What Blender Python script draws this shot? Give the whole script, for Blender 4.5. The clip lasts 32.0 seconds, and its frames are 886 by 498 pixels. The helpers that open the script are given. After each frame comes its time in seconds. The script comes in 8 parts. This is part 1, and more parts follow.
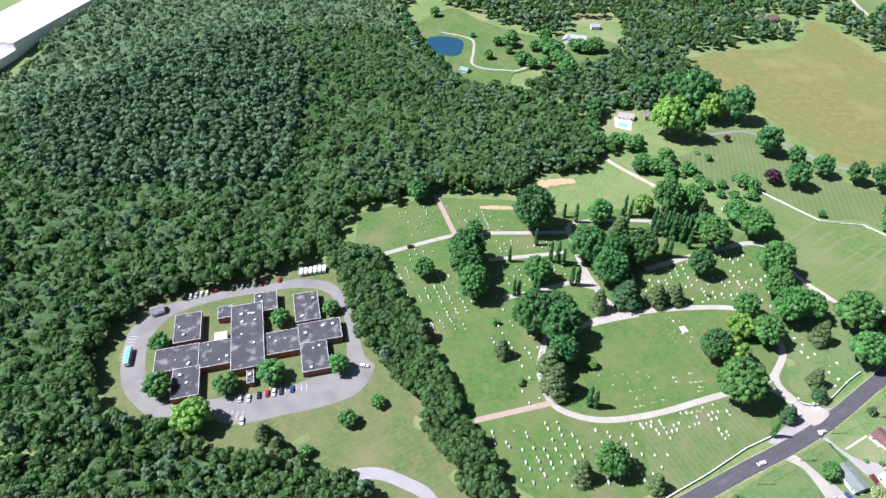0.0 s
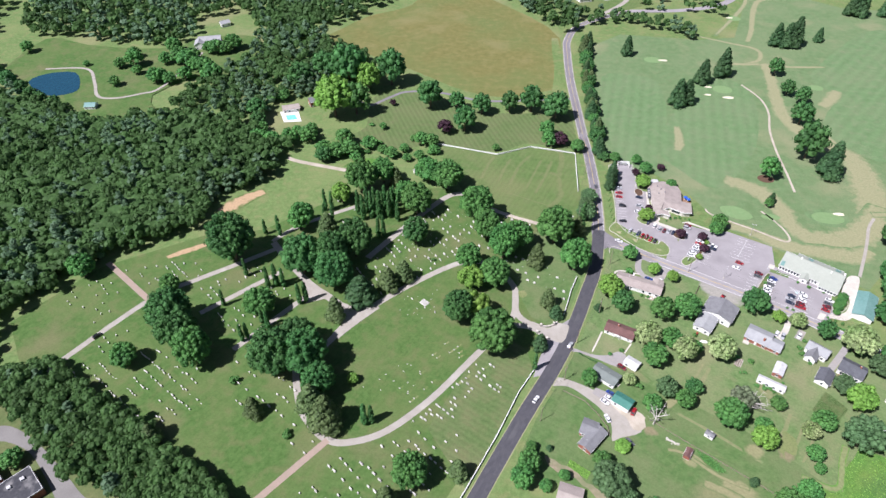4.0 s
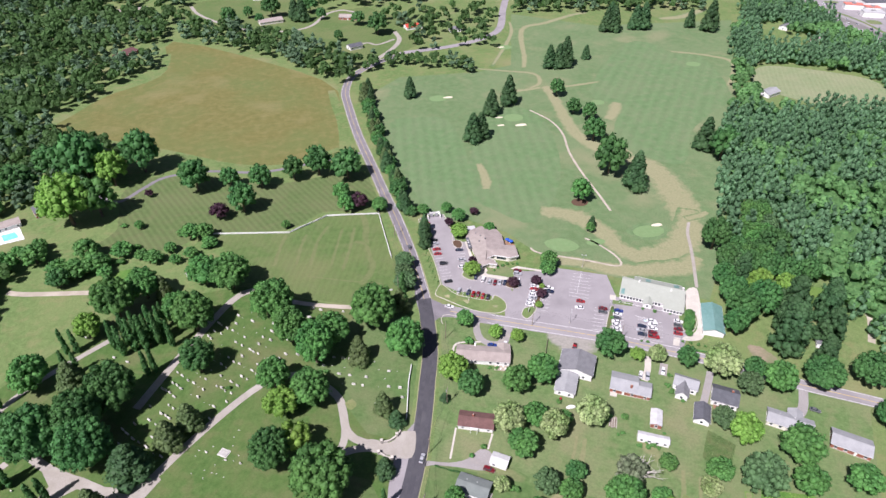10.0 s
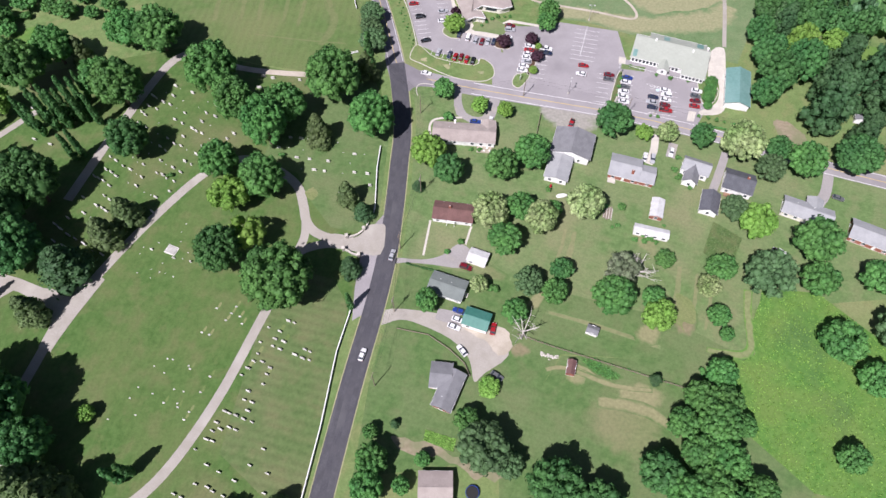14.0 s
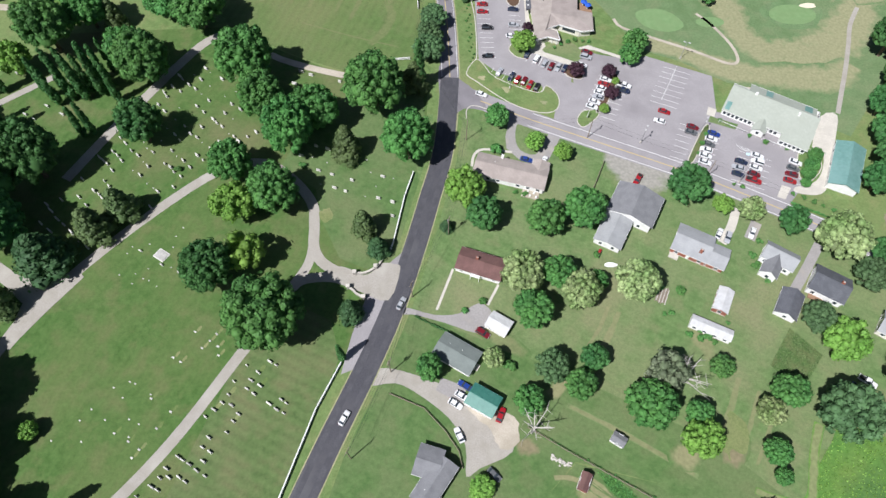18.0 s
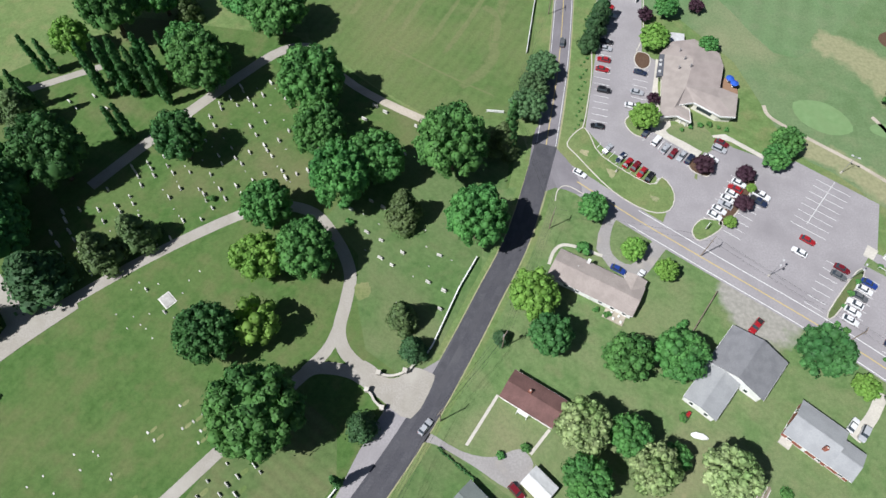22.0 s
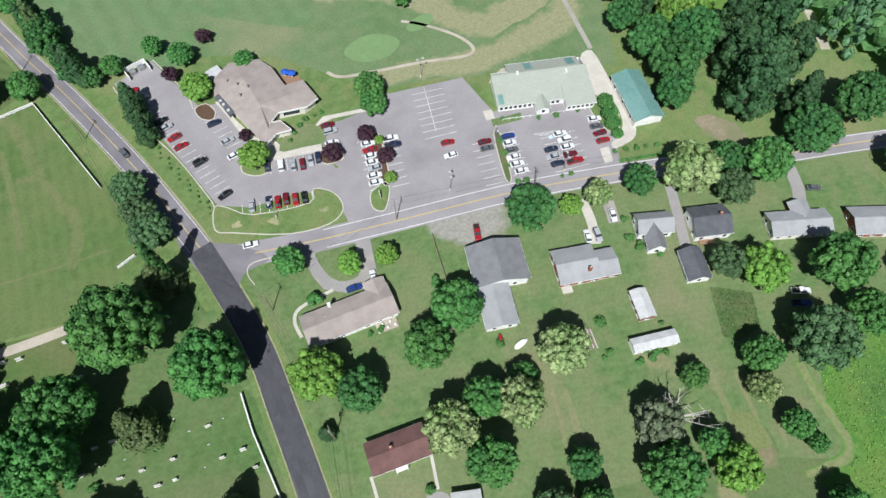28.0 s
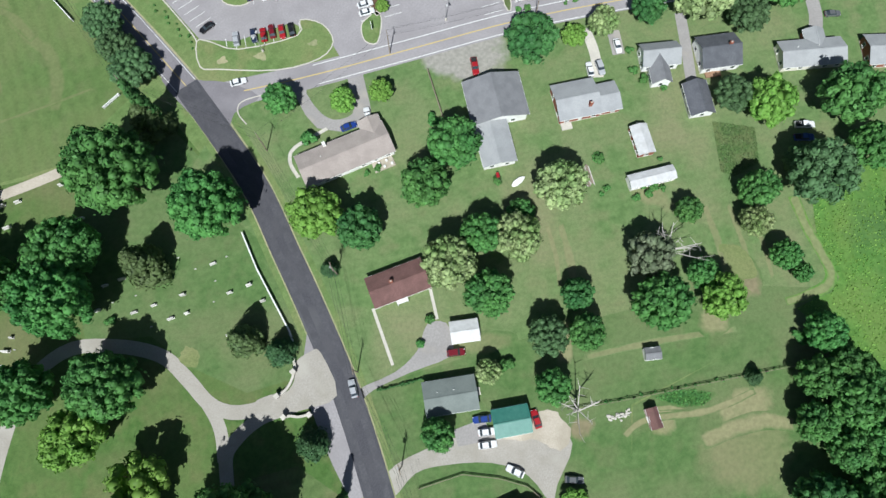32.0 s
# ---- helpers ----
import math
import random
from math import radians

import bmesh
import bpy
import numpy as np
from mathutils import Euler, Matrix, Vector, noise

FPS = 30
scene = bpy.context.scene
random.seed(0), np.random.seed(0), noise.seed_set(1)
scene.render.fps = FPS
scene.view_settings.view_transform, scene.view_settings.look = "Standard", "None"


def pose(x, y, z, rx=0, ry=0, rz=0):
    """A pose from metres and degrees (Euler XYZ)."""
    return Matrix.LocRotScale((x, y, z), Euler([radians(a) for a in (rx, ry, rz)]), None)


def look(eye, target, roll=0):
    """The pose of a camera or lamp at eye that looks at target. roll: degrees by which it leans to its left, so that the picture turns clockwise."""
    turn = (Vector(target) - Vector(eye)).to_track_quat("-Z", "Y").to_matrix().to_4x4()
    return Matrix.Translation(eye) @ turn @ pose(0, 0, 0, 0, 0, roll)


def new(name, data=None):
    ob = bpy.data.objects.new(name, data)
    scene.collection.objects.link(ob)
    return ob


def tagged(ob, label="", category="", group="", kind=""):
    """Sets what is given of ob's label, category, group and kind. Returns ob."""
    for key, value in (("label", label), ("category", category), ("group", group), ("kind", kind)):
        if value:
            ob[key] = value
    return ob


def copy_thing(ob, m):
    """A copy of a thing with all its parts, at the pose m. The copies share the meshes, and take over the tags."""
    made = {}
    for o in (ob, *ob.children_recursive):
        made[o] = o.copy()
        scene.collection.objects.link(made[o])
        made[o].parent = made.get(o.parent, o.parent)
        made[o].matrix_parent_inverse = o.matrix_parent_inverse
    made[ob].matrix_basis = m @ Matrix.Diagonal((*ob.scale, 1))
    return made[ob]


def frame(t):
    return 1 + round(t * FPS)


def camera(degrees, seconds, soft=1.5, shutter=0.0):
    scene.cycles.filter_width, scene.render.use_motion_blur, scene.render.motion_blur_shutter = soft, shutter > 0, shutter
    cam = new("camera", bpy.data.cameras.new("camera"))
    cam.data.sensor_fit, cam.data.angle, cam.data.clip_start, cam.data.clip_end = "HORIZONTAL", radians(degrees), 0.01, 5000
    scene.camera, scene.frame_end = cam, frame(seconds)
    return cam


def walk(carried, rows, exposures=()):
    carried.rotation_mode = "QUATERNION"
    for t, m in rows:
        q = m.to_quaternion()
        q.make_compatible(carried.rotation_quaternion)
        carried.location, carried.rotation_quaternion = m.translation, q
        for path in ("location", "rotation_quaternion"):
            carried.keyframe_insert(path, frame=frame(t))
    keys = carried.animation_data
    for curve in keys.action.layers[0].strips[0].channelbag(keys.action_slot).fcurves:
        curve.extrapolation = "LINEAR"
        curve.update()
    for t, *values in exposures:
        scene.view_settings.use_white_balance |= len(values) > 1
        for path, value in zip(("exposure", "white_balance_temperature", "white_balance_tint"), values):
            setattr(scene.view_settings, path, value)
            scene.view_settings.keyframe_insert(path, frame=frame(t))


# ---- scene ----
cam = camera(70.62, 32.0)
PATH = [
    (0, (-51.72, -257.92, 265.24), (-99.59, -199.57, 199.63), -0.21),
    (0.5, (-53.45, -251.16, 264.25), (-98.16, -190.61, 198.41), -0.45),
    (1, (-55.63, -244.78, 262.83), (-95.76, -181.42, 196.69), -0.60),
    (1.5, (-57.21, -239.75, 261.24), (-91.87, -173.42, 194.91), -0.61),
    (2, (-57.82, -235.23, 259.47), (-85.98, -166.09, 192.93), -0.64),
    (2.5, (-57.98, -232.00, 258.04), (-79.14, -160.55, 191.35), -0.49),
    (3, (-58.31, -229.41, 256.27), (-73.00, -156.40, 189.53), -0.32),
    (3.5, (-58.51, -227.00, 254.02), (-69.23, -153.31, 187.28), -0.17),
    (5.5, (-56.98, -212.88, 244.28), (-62.58, -138.38, 177.81), 0.12),
    (6, (-56.30, -207.99, 241.97), (-58.85, -133.34, 175.48), 0.10),
    (6.5, (-56.31, -202.56, 239.94), (-54.53, -127.95, 173.38), 0.12),
    (7, (-55.48, -197.42, 237.77), (-49.47, -123.04, 171.20), 0.19),
    (7.5, (-55.01, -191.51, 234.81), (-43.21, -117.78, 168.30), 0.25),
    (8, (-54.20, -185.45, 232.07), (-39.25, -112.29, 165.55), 0.29),
    (8.5, (-52.46, -179.28, 229.37), (-36.11, -106.42, 162.85), 0.24),
    (9, (-50.20, -173.44, 226.90), (-33.31, -100.69, 160.40), 0.16),
    (9.5, (-47.44, -167.18, 224.51), (-30.35, -94.52, 157.97), 0.17),
    (10, (-44.49, -160.53, 221.98), (-26.18, -82.99, 161.55), 0.03),
    (10.5, (-42.03, -155.46, 218.53), (-23.19, -76.19, 160.55), -0.00),
    (11, (-39.21, -150.52, 215.55), (-20.39, -71.11, 157.75), -0.19),
    (11.5, (-36.53, -145.86, 212.47), (-18.09, -67.40, 153.28), -0.24),
    (12, (-33.49, -140.76, 209.77), (-16.47, -67.35, 144.04), -0.33),
    (12.5, (-30.94, -135.74, 207.10), (-15.44, -68.37, 134.85), -0.42),
    (13, (-28.85, -131.65, 205.11), (-14.88, -70.66, 127.11), -0.36),
    (13.5, (-27.14, -127.85, 203.09), (-14.54, -73.33, 120.21), -0.26),
    (14, (-25.81, -123.90, 200.86), (-14.26, -75.92, 113.88), -0.03),
    (14.5, (-23.73, -119.18, 198.24), (-12.22, -72.06, 110.80), 0.24),
    (16.5, (-14.35, -104.02, 189.15), (-7.64, -56.12, 101.63), 0.34),
    (17, (-12.73, -100.44, 186.97), (-7.12, -52.40, 99.44), 0.56),
    (17.5, (-11.45, -96.46, 184.96), (-6.70, -48.51, 97.34), 0.78),
    (18, (-10.15, -91.70, 182.73), (-7.05, -43.90, 94.95), 0.83),
    (18.5, (-8.85, -86.51, 180.31), (-8.93, -38.83, 92.40), 0.74),
    (19, (-7.70, -80.89, 177.87), (-10.88, -33.52, 89.86), 0.61),
    (19.5, (-6.81, -75.00, 175.41), (-12.79, -28.09, 87.29), 0.38),
    (20, (-6.71, -69.03, 172.74), (-13.80, -22.44, 84.54), 0.39),
    (20.5, (-6.58, -62.98, 170.43), (-14.34, -16.73, 82.12), 0.24),
    (21, (-6.56, -56.85, 167.94), (-14.67, -10.72, 79.59), 0.14),
    (21.5, (-6.76, -50.92, 165.26), (-15.10, -4.80, 76.92), 0.01),
    (22, (-7.10, -45.05, 163.06), (-15.65, 1.16, 74.80), 0.03),
    (22.5, (-6.91, -40.05, 161.77), (-15.74, 6.66, 73.80), -0.04),
    (23, (-6.38, -36.09, 160.80), (-14.63, 11.55, 73.27), -0.25),
    (23.5, (-6.11, -33.07, 159.97), (-9.33, 15.76, 72.76), -0.29),
    (24, (-6.52, -31.10, 160.23), (0.77, 17.34, 73.05), 0.03),
    (24.5, (-5.70, -29.53, 161.67), (8.99, 16.59, 74.17), -0.19),
    (25, (-4.23, -28.66, 162.28), (16.40, 14.65, 74.54), -0.36),
    (25.5, (-3.41, -28.39, 162.75), (22.12, 11.90, 74.86), -0.26),
    (26, (-3.21, -28.39, 162.99), (26.27, 9.00, 75.05), -0.09),
    (26.5, (-3.30, -28.45, 163.13), (27.95, 7.46, 75.19), 0.14),
    (28.5, (-3.47, -29.40, 162.22), (28.39, 5.05, 73.91), -0.04),
    (29, (-3.12, -29.15, 162.06), (26.70, 3.05, 72.21), -0.10),
    (29.5, (-3.41, -29.00, 161.61), (24.49, 0.86, 70.34), -0.04),
    (30, (-3.85, -29.34, 161.38), (22.01, -1.77, 68.80), -0.01),
    (30.5, (-3.86, -29.39, 161.35), (19.71, -4.25, 67.48), -0.05),
    (31, (-3.91, -29.43, 161.11), (17.34, -6.84, 66.04), -0.06),
    (31.5, (-4.01, -29.58, 160.93), (14.88, -9.51, 64.81), -0.04),
    (32, (-4.22, -29.89, 160.88), (12.37, -12.26, 63.85), -0.07),
]
EXPOSURES = [(0, 1.04, 5800, 20), (2, 0.78, 5840, 20), (3.5, 0.62, 5960, 20), (7, 0.57, 6130, 24), (12, 0.46, 6140, 25), (14.5, 0.44, 6100, 22), (18, 0.37, 6050, 13), (22, 0.32, 6050, 11), (25, 0.28, 6050, 10), (29, 0.25, 5990, 8), (32, 0.30, 5920, 6)]
walk(cam, [(t, look(eye, target, roll)) for t, eye, target, roll in PATH], EXPOSURES)

# ---- world, sun, exposure ----
SUN_AZ, SUN_EL = math.atan2(-0.62, -0.78), radians(53)      # where the sun stands, seen from the place
world = bpy.data.worlds.new("sky")
scene.world = world
world.use_nodes = True
_sky = world.node_tree.nodes.new("ShaderNodeTexSky")
_sky.sky_type, _sky.sun_disc = "NISHITA", False
_sky.sun_elevation, _sky.sun_rotation = SUN_EL, math.pi / 2 - SUN_AZ
_sky.air_density, _sky.dust_density = 1.0, 1.2
world.node_tree.links.new(_sky.outputs[0], world.node_tree.nodes["Background"].inputs[0])
world.node_tree.nodes["Background"].inputs[1].default_value = 0.037
sun = new("sun", bpy.data.lights.new("sun", "SUN"))
sun.data.energy, sun.data.angle, sun.data.color = 5.0, radians(0.55), (1.0, 0.97, 0.92)
sun.matrix_world = look((math.cos(SUN_AZ) * math.cos(SUN_EL) * 900, math.sin(SUN_AZ) * math.cos(SUN_EL) * 900, math.sin(SUN_EL) * 900), (0, 0, 0))

# ---- materials ----
def mat(name, c1, c2, rough=0.85, scale=1.0, c3=None, scale2=0.05, amount=0.5, bump=0.0, metal=0.0, stripe=None,
        rand=0.0, island=0.0, c4=None, scale4=0.02, spec=0.3, through_light=0.0, tint=False, worn=None, thin=None):
    """A surface of two grain colours, large patches of c3 and c4, mowing stripes (angle, width, strength), variation by thing or leaf, and for thin ground cover an edge that frays out."""
    m = bpy.data.materials.new(name)
    m.use_nodes = True
    nt = m.node_tree
    n, link = nt.nodes, nt.links.new
    bs = n["Principled BSDF"]
    bs.inputs["Roughness"].default_value, bs.inputs["Metallic"].default_value = rough, metal
    bs.inputs["Specular IOR Level"].default_value = spec
    co = n.new("ShaderNodeTexCoord").outputs["Object"]

    def noisy(sc, det=4.0, lo=0.35, hi=0.65):
        t = n.new("ShaderNodeTexNoise")
        t.inputs["Scale"].default_value, t.inputs["Detail"].default_value = sc, det
        link(co, t.inputs["Vector"])
        r = n.new("ShaderNodeMapRange")
        r.inputs["From Min"].default_value, r.inputs["From Max"].default_value = lo, hi
        link(t.outputs["Fac"], r.inputs["Value"])
        return r.outputs["Result"]

    def blend(f, a, b, kind="MIX"):
        x = n.new("ShaderNodeMix")
        x.data_type, x.blend_type = "RGBA", kind
        for sock, v in ((x.inputs[0], f), (x.inputs[6], a), (x.inputs[7], b)):
            if isinstance(v, (float, int)):
                sock.default_value = v
            elif isinstance(v, tuple):
                sock.default_value = (*v, 1)
            else:
                link(v, sock)
        return x.outputs[2]

    def scaled(v, k, add=0.0):
        x = n.new("ShaderNodeMath")
        x.operation = "MULTIPLY_ADD"
        link(v, x.inputs[0])
        x.inputs[1].default_value, x.inputs[2].default_value = k, add
        return x.outputs[0]

    fine = noisy(scale)
    col = blend(fine, c1, c2)
    if c3:
        col = blend(scaled(noisy(scale2, 5.0, 0.42, 0.62), amount), col, c3)
    if c4:
        col = blend(scaled(noisy(scale4, 6.0, 0.54, 0.68), 0.75), col, c4)
    if worn:
        col = blend(scaled(noisy(0.16, 6.0, 0.50, 0.66), 0.55), col, worn)
        dark = blend(scaled(noisy(1.1, 5.0, 0.40, 0.68), 0.5), (1.12, 1.12, 1.12), (0.74, 0.78, 0.74))
        col = blend(1.0, col, dark, "MULTIPLY")
        col = blend(1.0, col, blend(noisy(4.5, 3.0, 0.35, 0.65), (1.14, 1.12, 1.10), (0.86, 0.88, 0.86)), "MULTIPLY")
    if stripe:
        angle, width, strength = stripe[:3]
        mp = n.new("ShaderNodeMapping")
        mp.inputs["Rotation"].default_value = (0, 0, radians(angle))
        link(co, mp.inputs["Vector"])
        w = n.new("ShaderNodeTexWave")
        w.inputs["Scale"].default_value = 0.314 / width
        w.inputs["Distortion"].default_value, w.inputs["Detail"].default_value = stripe[3] if len(stripe) > 3 else 1.2, 2.0
        w.inputs["Detail Scale"].default_value = 0.05
        link(mp.outputs[0], w.inputs["Vector"])
        col = blend(scaled(w.outputs["Fac"], strength), col, tuple(min(1, v * 1.9) for v in c2))
    if thin:
        at = n.new("ShaderNodeAttribute")
        at.attribute_name = "cover"
        add = n.new("ShaderNodeMath")
        link(at.outputs["Fac"], add.inputs[0]), link(scaled(noisy(0.3, 7.0, 0.25, 0.75), 0.9, -0.45), add.inputs[1])
        r = n.new("ShaderNodeMapRange")
        r.inputs["From Min"].default_value, r.inputs["From Max"].default_value, r.inputs["To Max"].default_value = 0.15, 0.85, thin[3]
        link(add.outputs[0], r.inputs["Value"])
        col = blend(r.outputs["Result"], col, blend(noisy(0.9, 5.0), tuple(v * 0.86 for v in thin[:3]), tuple(v * 1.14 for v in thin[:3])))
    vary = None
    if rand:
        vary = scaled(n.new("ShaderNodeObjectInfo").outputs["Random"], 2 * rand, 1 - rand)
    if tint:
        at = n.new("ShaderNodeAttribute")
        at.attribute_name = "tint"
        vary = scaled(at.outputs["Fac"], 0.56, 0.72)
    if island:
        isl = scaled(n.new("ShaderNodeNewGeometry").outputs["Random Per Island"], 2 * island, 1 - island)
        if vary:
            x = n.new("ShaderNodeMath")
            x.operation = "MULTIPLY"
            link(vary, x.inputs[0]), link(isl, x.inputs[1])
            vary = x.outputs[0]
        else:
            vary = isl
    if vary:
        h = n.new("ShaderNodeHueSaturation")
        link(vary, h.inputs["Value"]), link(col, h.inputs["Color"])
        if rand:
            link(scaled(n.new("ShaderNodeObjectInfo").outputs["Random"], 0.018, 0.491), h.inputs["Hue"])
        col = h.outputs[0]
    link(col, bs.inputs["Base Color"])
    if bump:
        b = n.new("ShaderNodeBump")
        b.inputs["Strength"].default_value, b.inputs["Distance"].default_value = bump, 0.05 / max(scale, 0.01) ** 0.5
        link(fine, b.inputs["Height"]), link(b.outputs[0], bs.inputs["Normal"])
    if through_light:
        tr = n.new("ShaderNodeBsdfTranslucent")
        link(col, tr.inputs["Color"])
        mx = n.new("ShaderNodeMixShader")
        mx.inputs[0].default_value = through_light
        link(bs.outputs[0], mx.inputs[1]), link(tr.outputs[0], mx.inputs[2])
        link(mx.outputs[0], n["Material Output"].inputs["Surface"])
    return m


GRASS = mat("grass", (0.092, 0.148, 0.046), (0.128, 0.195, 0.066), 0.95, 0.35, (0.156, 0.197, 0.075), 0.035, 0.7, 0.4, c4=(0.210, 0.205, 0.105), scale4=0.018, worn=(0.185, 0.190, 0.085))
GRASS_CEM = mat("cemetery_grass", (0.050, 0.104, 0.023), (0.074, 0.135, 0.036), 0.95, 0.4, (0.099, 0.137, 0.045), 0.04, 0.7, 0.4, stripe=(28, 2.2, 0.05, 1.6), c4=(0.143, 0.139, 0.068), scale4=0.03, worn=(0.119, 0.132, 0.054))
GRASS_BURIAL = mat("burial_grass", (0.068, 0.109, 0.035), (0.092, 0.136, 0.048), 0.95, 0.5, (0.125, 0.136, 0.063), 0.08, 0.7, 0.4, stripe=(-62, 3.0, 0.15, 0.9), worn=(0.129, 0.134, 0.061))
GRASS_YARD = mat("yard_grass", (0.084, 0.143, 0.048), (0.117, 0.182, 0.066), 0.95, 0.4, (0.158, 0.187, 0.088), 0.05, 0.7, 0.4, c4=(0.199, 0.192, 0.107), scale4=0.03, worn=(0.158, 0.174, 0.084), stripe=(-58, 1.9, 0.05, 1.5))
GRASS_SOUTH = mat("garden_grass", (0.064, 0.121, 0.036), (0.090, 0.153, 0.050), 0.95, 0.4, (0.121, 0.157, 0.067), 0.05, 0.7, 0.4, c4=(0.152, 0.161, 0.081), scale4=0.03, worn=(0.121, 0.146, 0.064), stripe=(-58, 1.9, 0.05, 1.5))
GRASS_LUSH = mat("lush_grass", (0.059, 0.149, 0.025), (0.095, 0.203, 0.040), 0.95, 0.5, (0.117, 0.184, 0.043), 0.07, 0.8, 0.6, c4=(0.060, 0.124, 0.036), scale4=0.05, worn=(0.107, 0.191, 0.045))
MEADOW = mat("meadow", (0.072, 0.120, 0.035), (0.094, 0.148, 0.046), 0.95, 0.3, (0.122, 0.151, 0.057), 0.03, 0.8, 0.4, stripe=(20, 3.4, 0.10, 5.0), c4=(0.149, 0.155, 0.070), scale4=0.02, worn=(0.118, 0.145, 0.059))
HAY = mat("hay", (0.122, 0.120, 0.037), (0.153, 0.144, 0.049), 0.95, 0.2, (0.109, 0.140, 0.044), 0.014, 0.85, 0.4, stripe=(75, 3.0, 0.05, 5.0), c4=(0.210, 0.189, 0.087), scale4=0.016, worn=(0.175, 0.163, 0.063))
# Golf course greens: the added blue stands in for distance haze.
FAIRWAY = mat("course_rough", (0.099, 0.160, 0.067), (0.122, 0.189, 0.085), 0.95, 0.2, (0.144, 0.194, 0.096), 0.02, 0.75, 0.3, c4=(0.213, 0.219, 0.124), scale4=0.022, worn=(0.154, 0.192, 0.098))
FAIRWAY_CUT = mat("mown_fairway", (0.095, 0.164, 0.068), (0.116, 0.188, 0.084), 0.95, 0.2, (0.132, 0.181, 0.091), 0.03, 0.6, 0.3, stripe=(9, 8.0, 0.11, 0.7), worn=(0.145, 0.185, 0.099))
FAIRWAY_FAR = mat("mown_fairway", (0.095, 0.164, 0.068), (0.116, 0.188, 0.084), 0.95, 0.2, (0.136, 0.181, 0.091), 0.03, 0.6, 0.3, stripe=(37, 9.0, 0.11, 0.9), worn=(0.154, 0.187, 0.103))
ROUGH_DRY = mat("dry_rough", (0.262, 0.248, 0.145), (0.322, 0.300, 0.180), 0.95, 0.3, (0.200, 0.222, 0.112), 0.045, 0.75, 0.4, stripe=(62, 1.7, 0.07, 9.0), worn=(0.245, 0.245, 0.132))
FIELD_PALE = mat("pale_field_grass", (0.165, 0.205, 0.105), (0.200, 0.240, 0.128), 0.95, 0.3, (0.230, 0.240, 0.145), 0.04, 0.7, stripe=(30, 4.0, 0.10, 6.0), worn=(0.215, 0.235, 0.130))
MEADOW_DRY = mat("dry_meadow", (0.092, 0.143, 0.041), (0.116, 0.168, 0.052), 0.95, 0.4, (0.206, 0.210, 0.098), 0.028, 0.9, 0.4, c4=(0.246, 0.243, 0.127), scale4=0.06, worn=(0.164, 0.181, 0.079))
DRY_COURSE = mat("dry_course_grass", (0.099, 0.160, 0.067), (0.122, 0.189, 0.085), 0.95, 0.2, (0.144, 0.194, 0.096), 0.02, 0.75, 0.3, c4=(0.213, 0.219, 0.124), scale4=0.022, worn=(0.154, 0.192, 0.098), thin=(0.285, 0.270, 0.155, 0.80))
DRY_SOUTH = mat("dry_garden_grass", (0.064, 0.121, 0.036), (0.090, 0.153, 0.050), 0.95, 0.4, (0.121, 0.157, 0.067), 0.05, 0.7, 0.4, c4=(0.152, 0.161, 0.081), scale4=0.03, worn=(0.121, 0.146, 0.064), stripe=(-58, 1.9, 0.05, 1.5), thin=(0.27, 0.245, 0.135, 0.7))
EARTH_SOUTH = mat("bare_garden_earth", (0.064, 0.121, 0.036), (0.090, 0.153, 0.050), 0.95, 0.4, (0.121, 0.157, 0.067), 0.05, 0.7, 0.4, c4=(0.152, 0.161, 0.081), scale4=0.03, worn=(0.121, 0.146, 0.064), stripe=(-58, 1.9, 0.05, 1.5), thin=(0.25, 0.19, 0.125, 0.7))
WEED_SOUTH = mat("weedy_grass", (0.064, 0.121, 0.036), (0.090, 0.153, 0.050), 0.95, 0.4, (0.121, 0.157, 0.067), 0.05, 0.7, 0.4, c4=(0.152, 0.161, 0.081), scale4=0.03, worn=(0.121, 0.146, 0.064), stripe=(-58, 1.9, 0.05, 1.5), thin=(0.05, 0.135, 0.028, 0.95))
STREAK_YARD = mat("mown_yard_streak", (0.084, 0.143, 0.048), (0.117, 0.182, 0.066), 0.95, 0.4, (0.158, 0.187, 0.088), 0.05, 0.7, 0.4, c4=(0.199, 0.192, 0.107), scale4=0.03, worn=(0.158, 0.174, 0.084), stripe=(-58, 1.9, 0.05, 1.5), thin=(0.235, 0.215, 0.115, 0.5))
STREAK_SOUTH = mat("mown_garden_streak", (0.064, 0.121, 0.036), (0.090, 0.153, 0.050), 0.95, 0.4, (0.121, 0.157, 0.067), 0.05, 0.7, 0.4, c4=(0.152, 0.161, 0.081), scale4=0.03, worn=(0.121, 0.146, 0.064), stripe=(-58, 1.9, 0.05, 1.5), thin=(0.215, 0.205, 0.105, 0.5))
MARGIN = mat("mown_margin_grass", (0.065, 0.166, 0.028), (0.106, 0.226, 0.044), 0.95, 0.5, (0.130, 0.204, 0.048), 0.07, 0.8, 0.6, c4=(0.067, 0.138, 0.040), scale4=0.05, worn=(0.119, 0.212, 0.050), thin=(0.19, 0.215, 0.095, 0.95))
GRAVEL_YARD = mat("thin_yard_gravel", (0.084, 0.143, 0.048), (0.117, 0.182, 0.066), 0.95, 0.4, (0.158, 0.187, 0.088), 0.05, 0.7, 0.4, c4=(0.199, 0.192, 0.107), scale4=0.03, worn=(0.158, 0.174, 0.084), stripe=(-58, 1.9, 0.05, 1.5), thin=(0.3, 0.282, 0.255, 0.92))
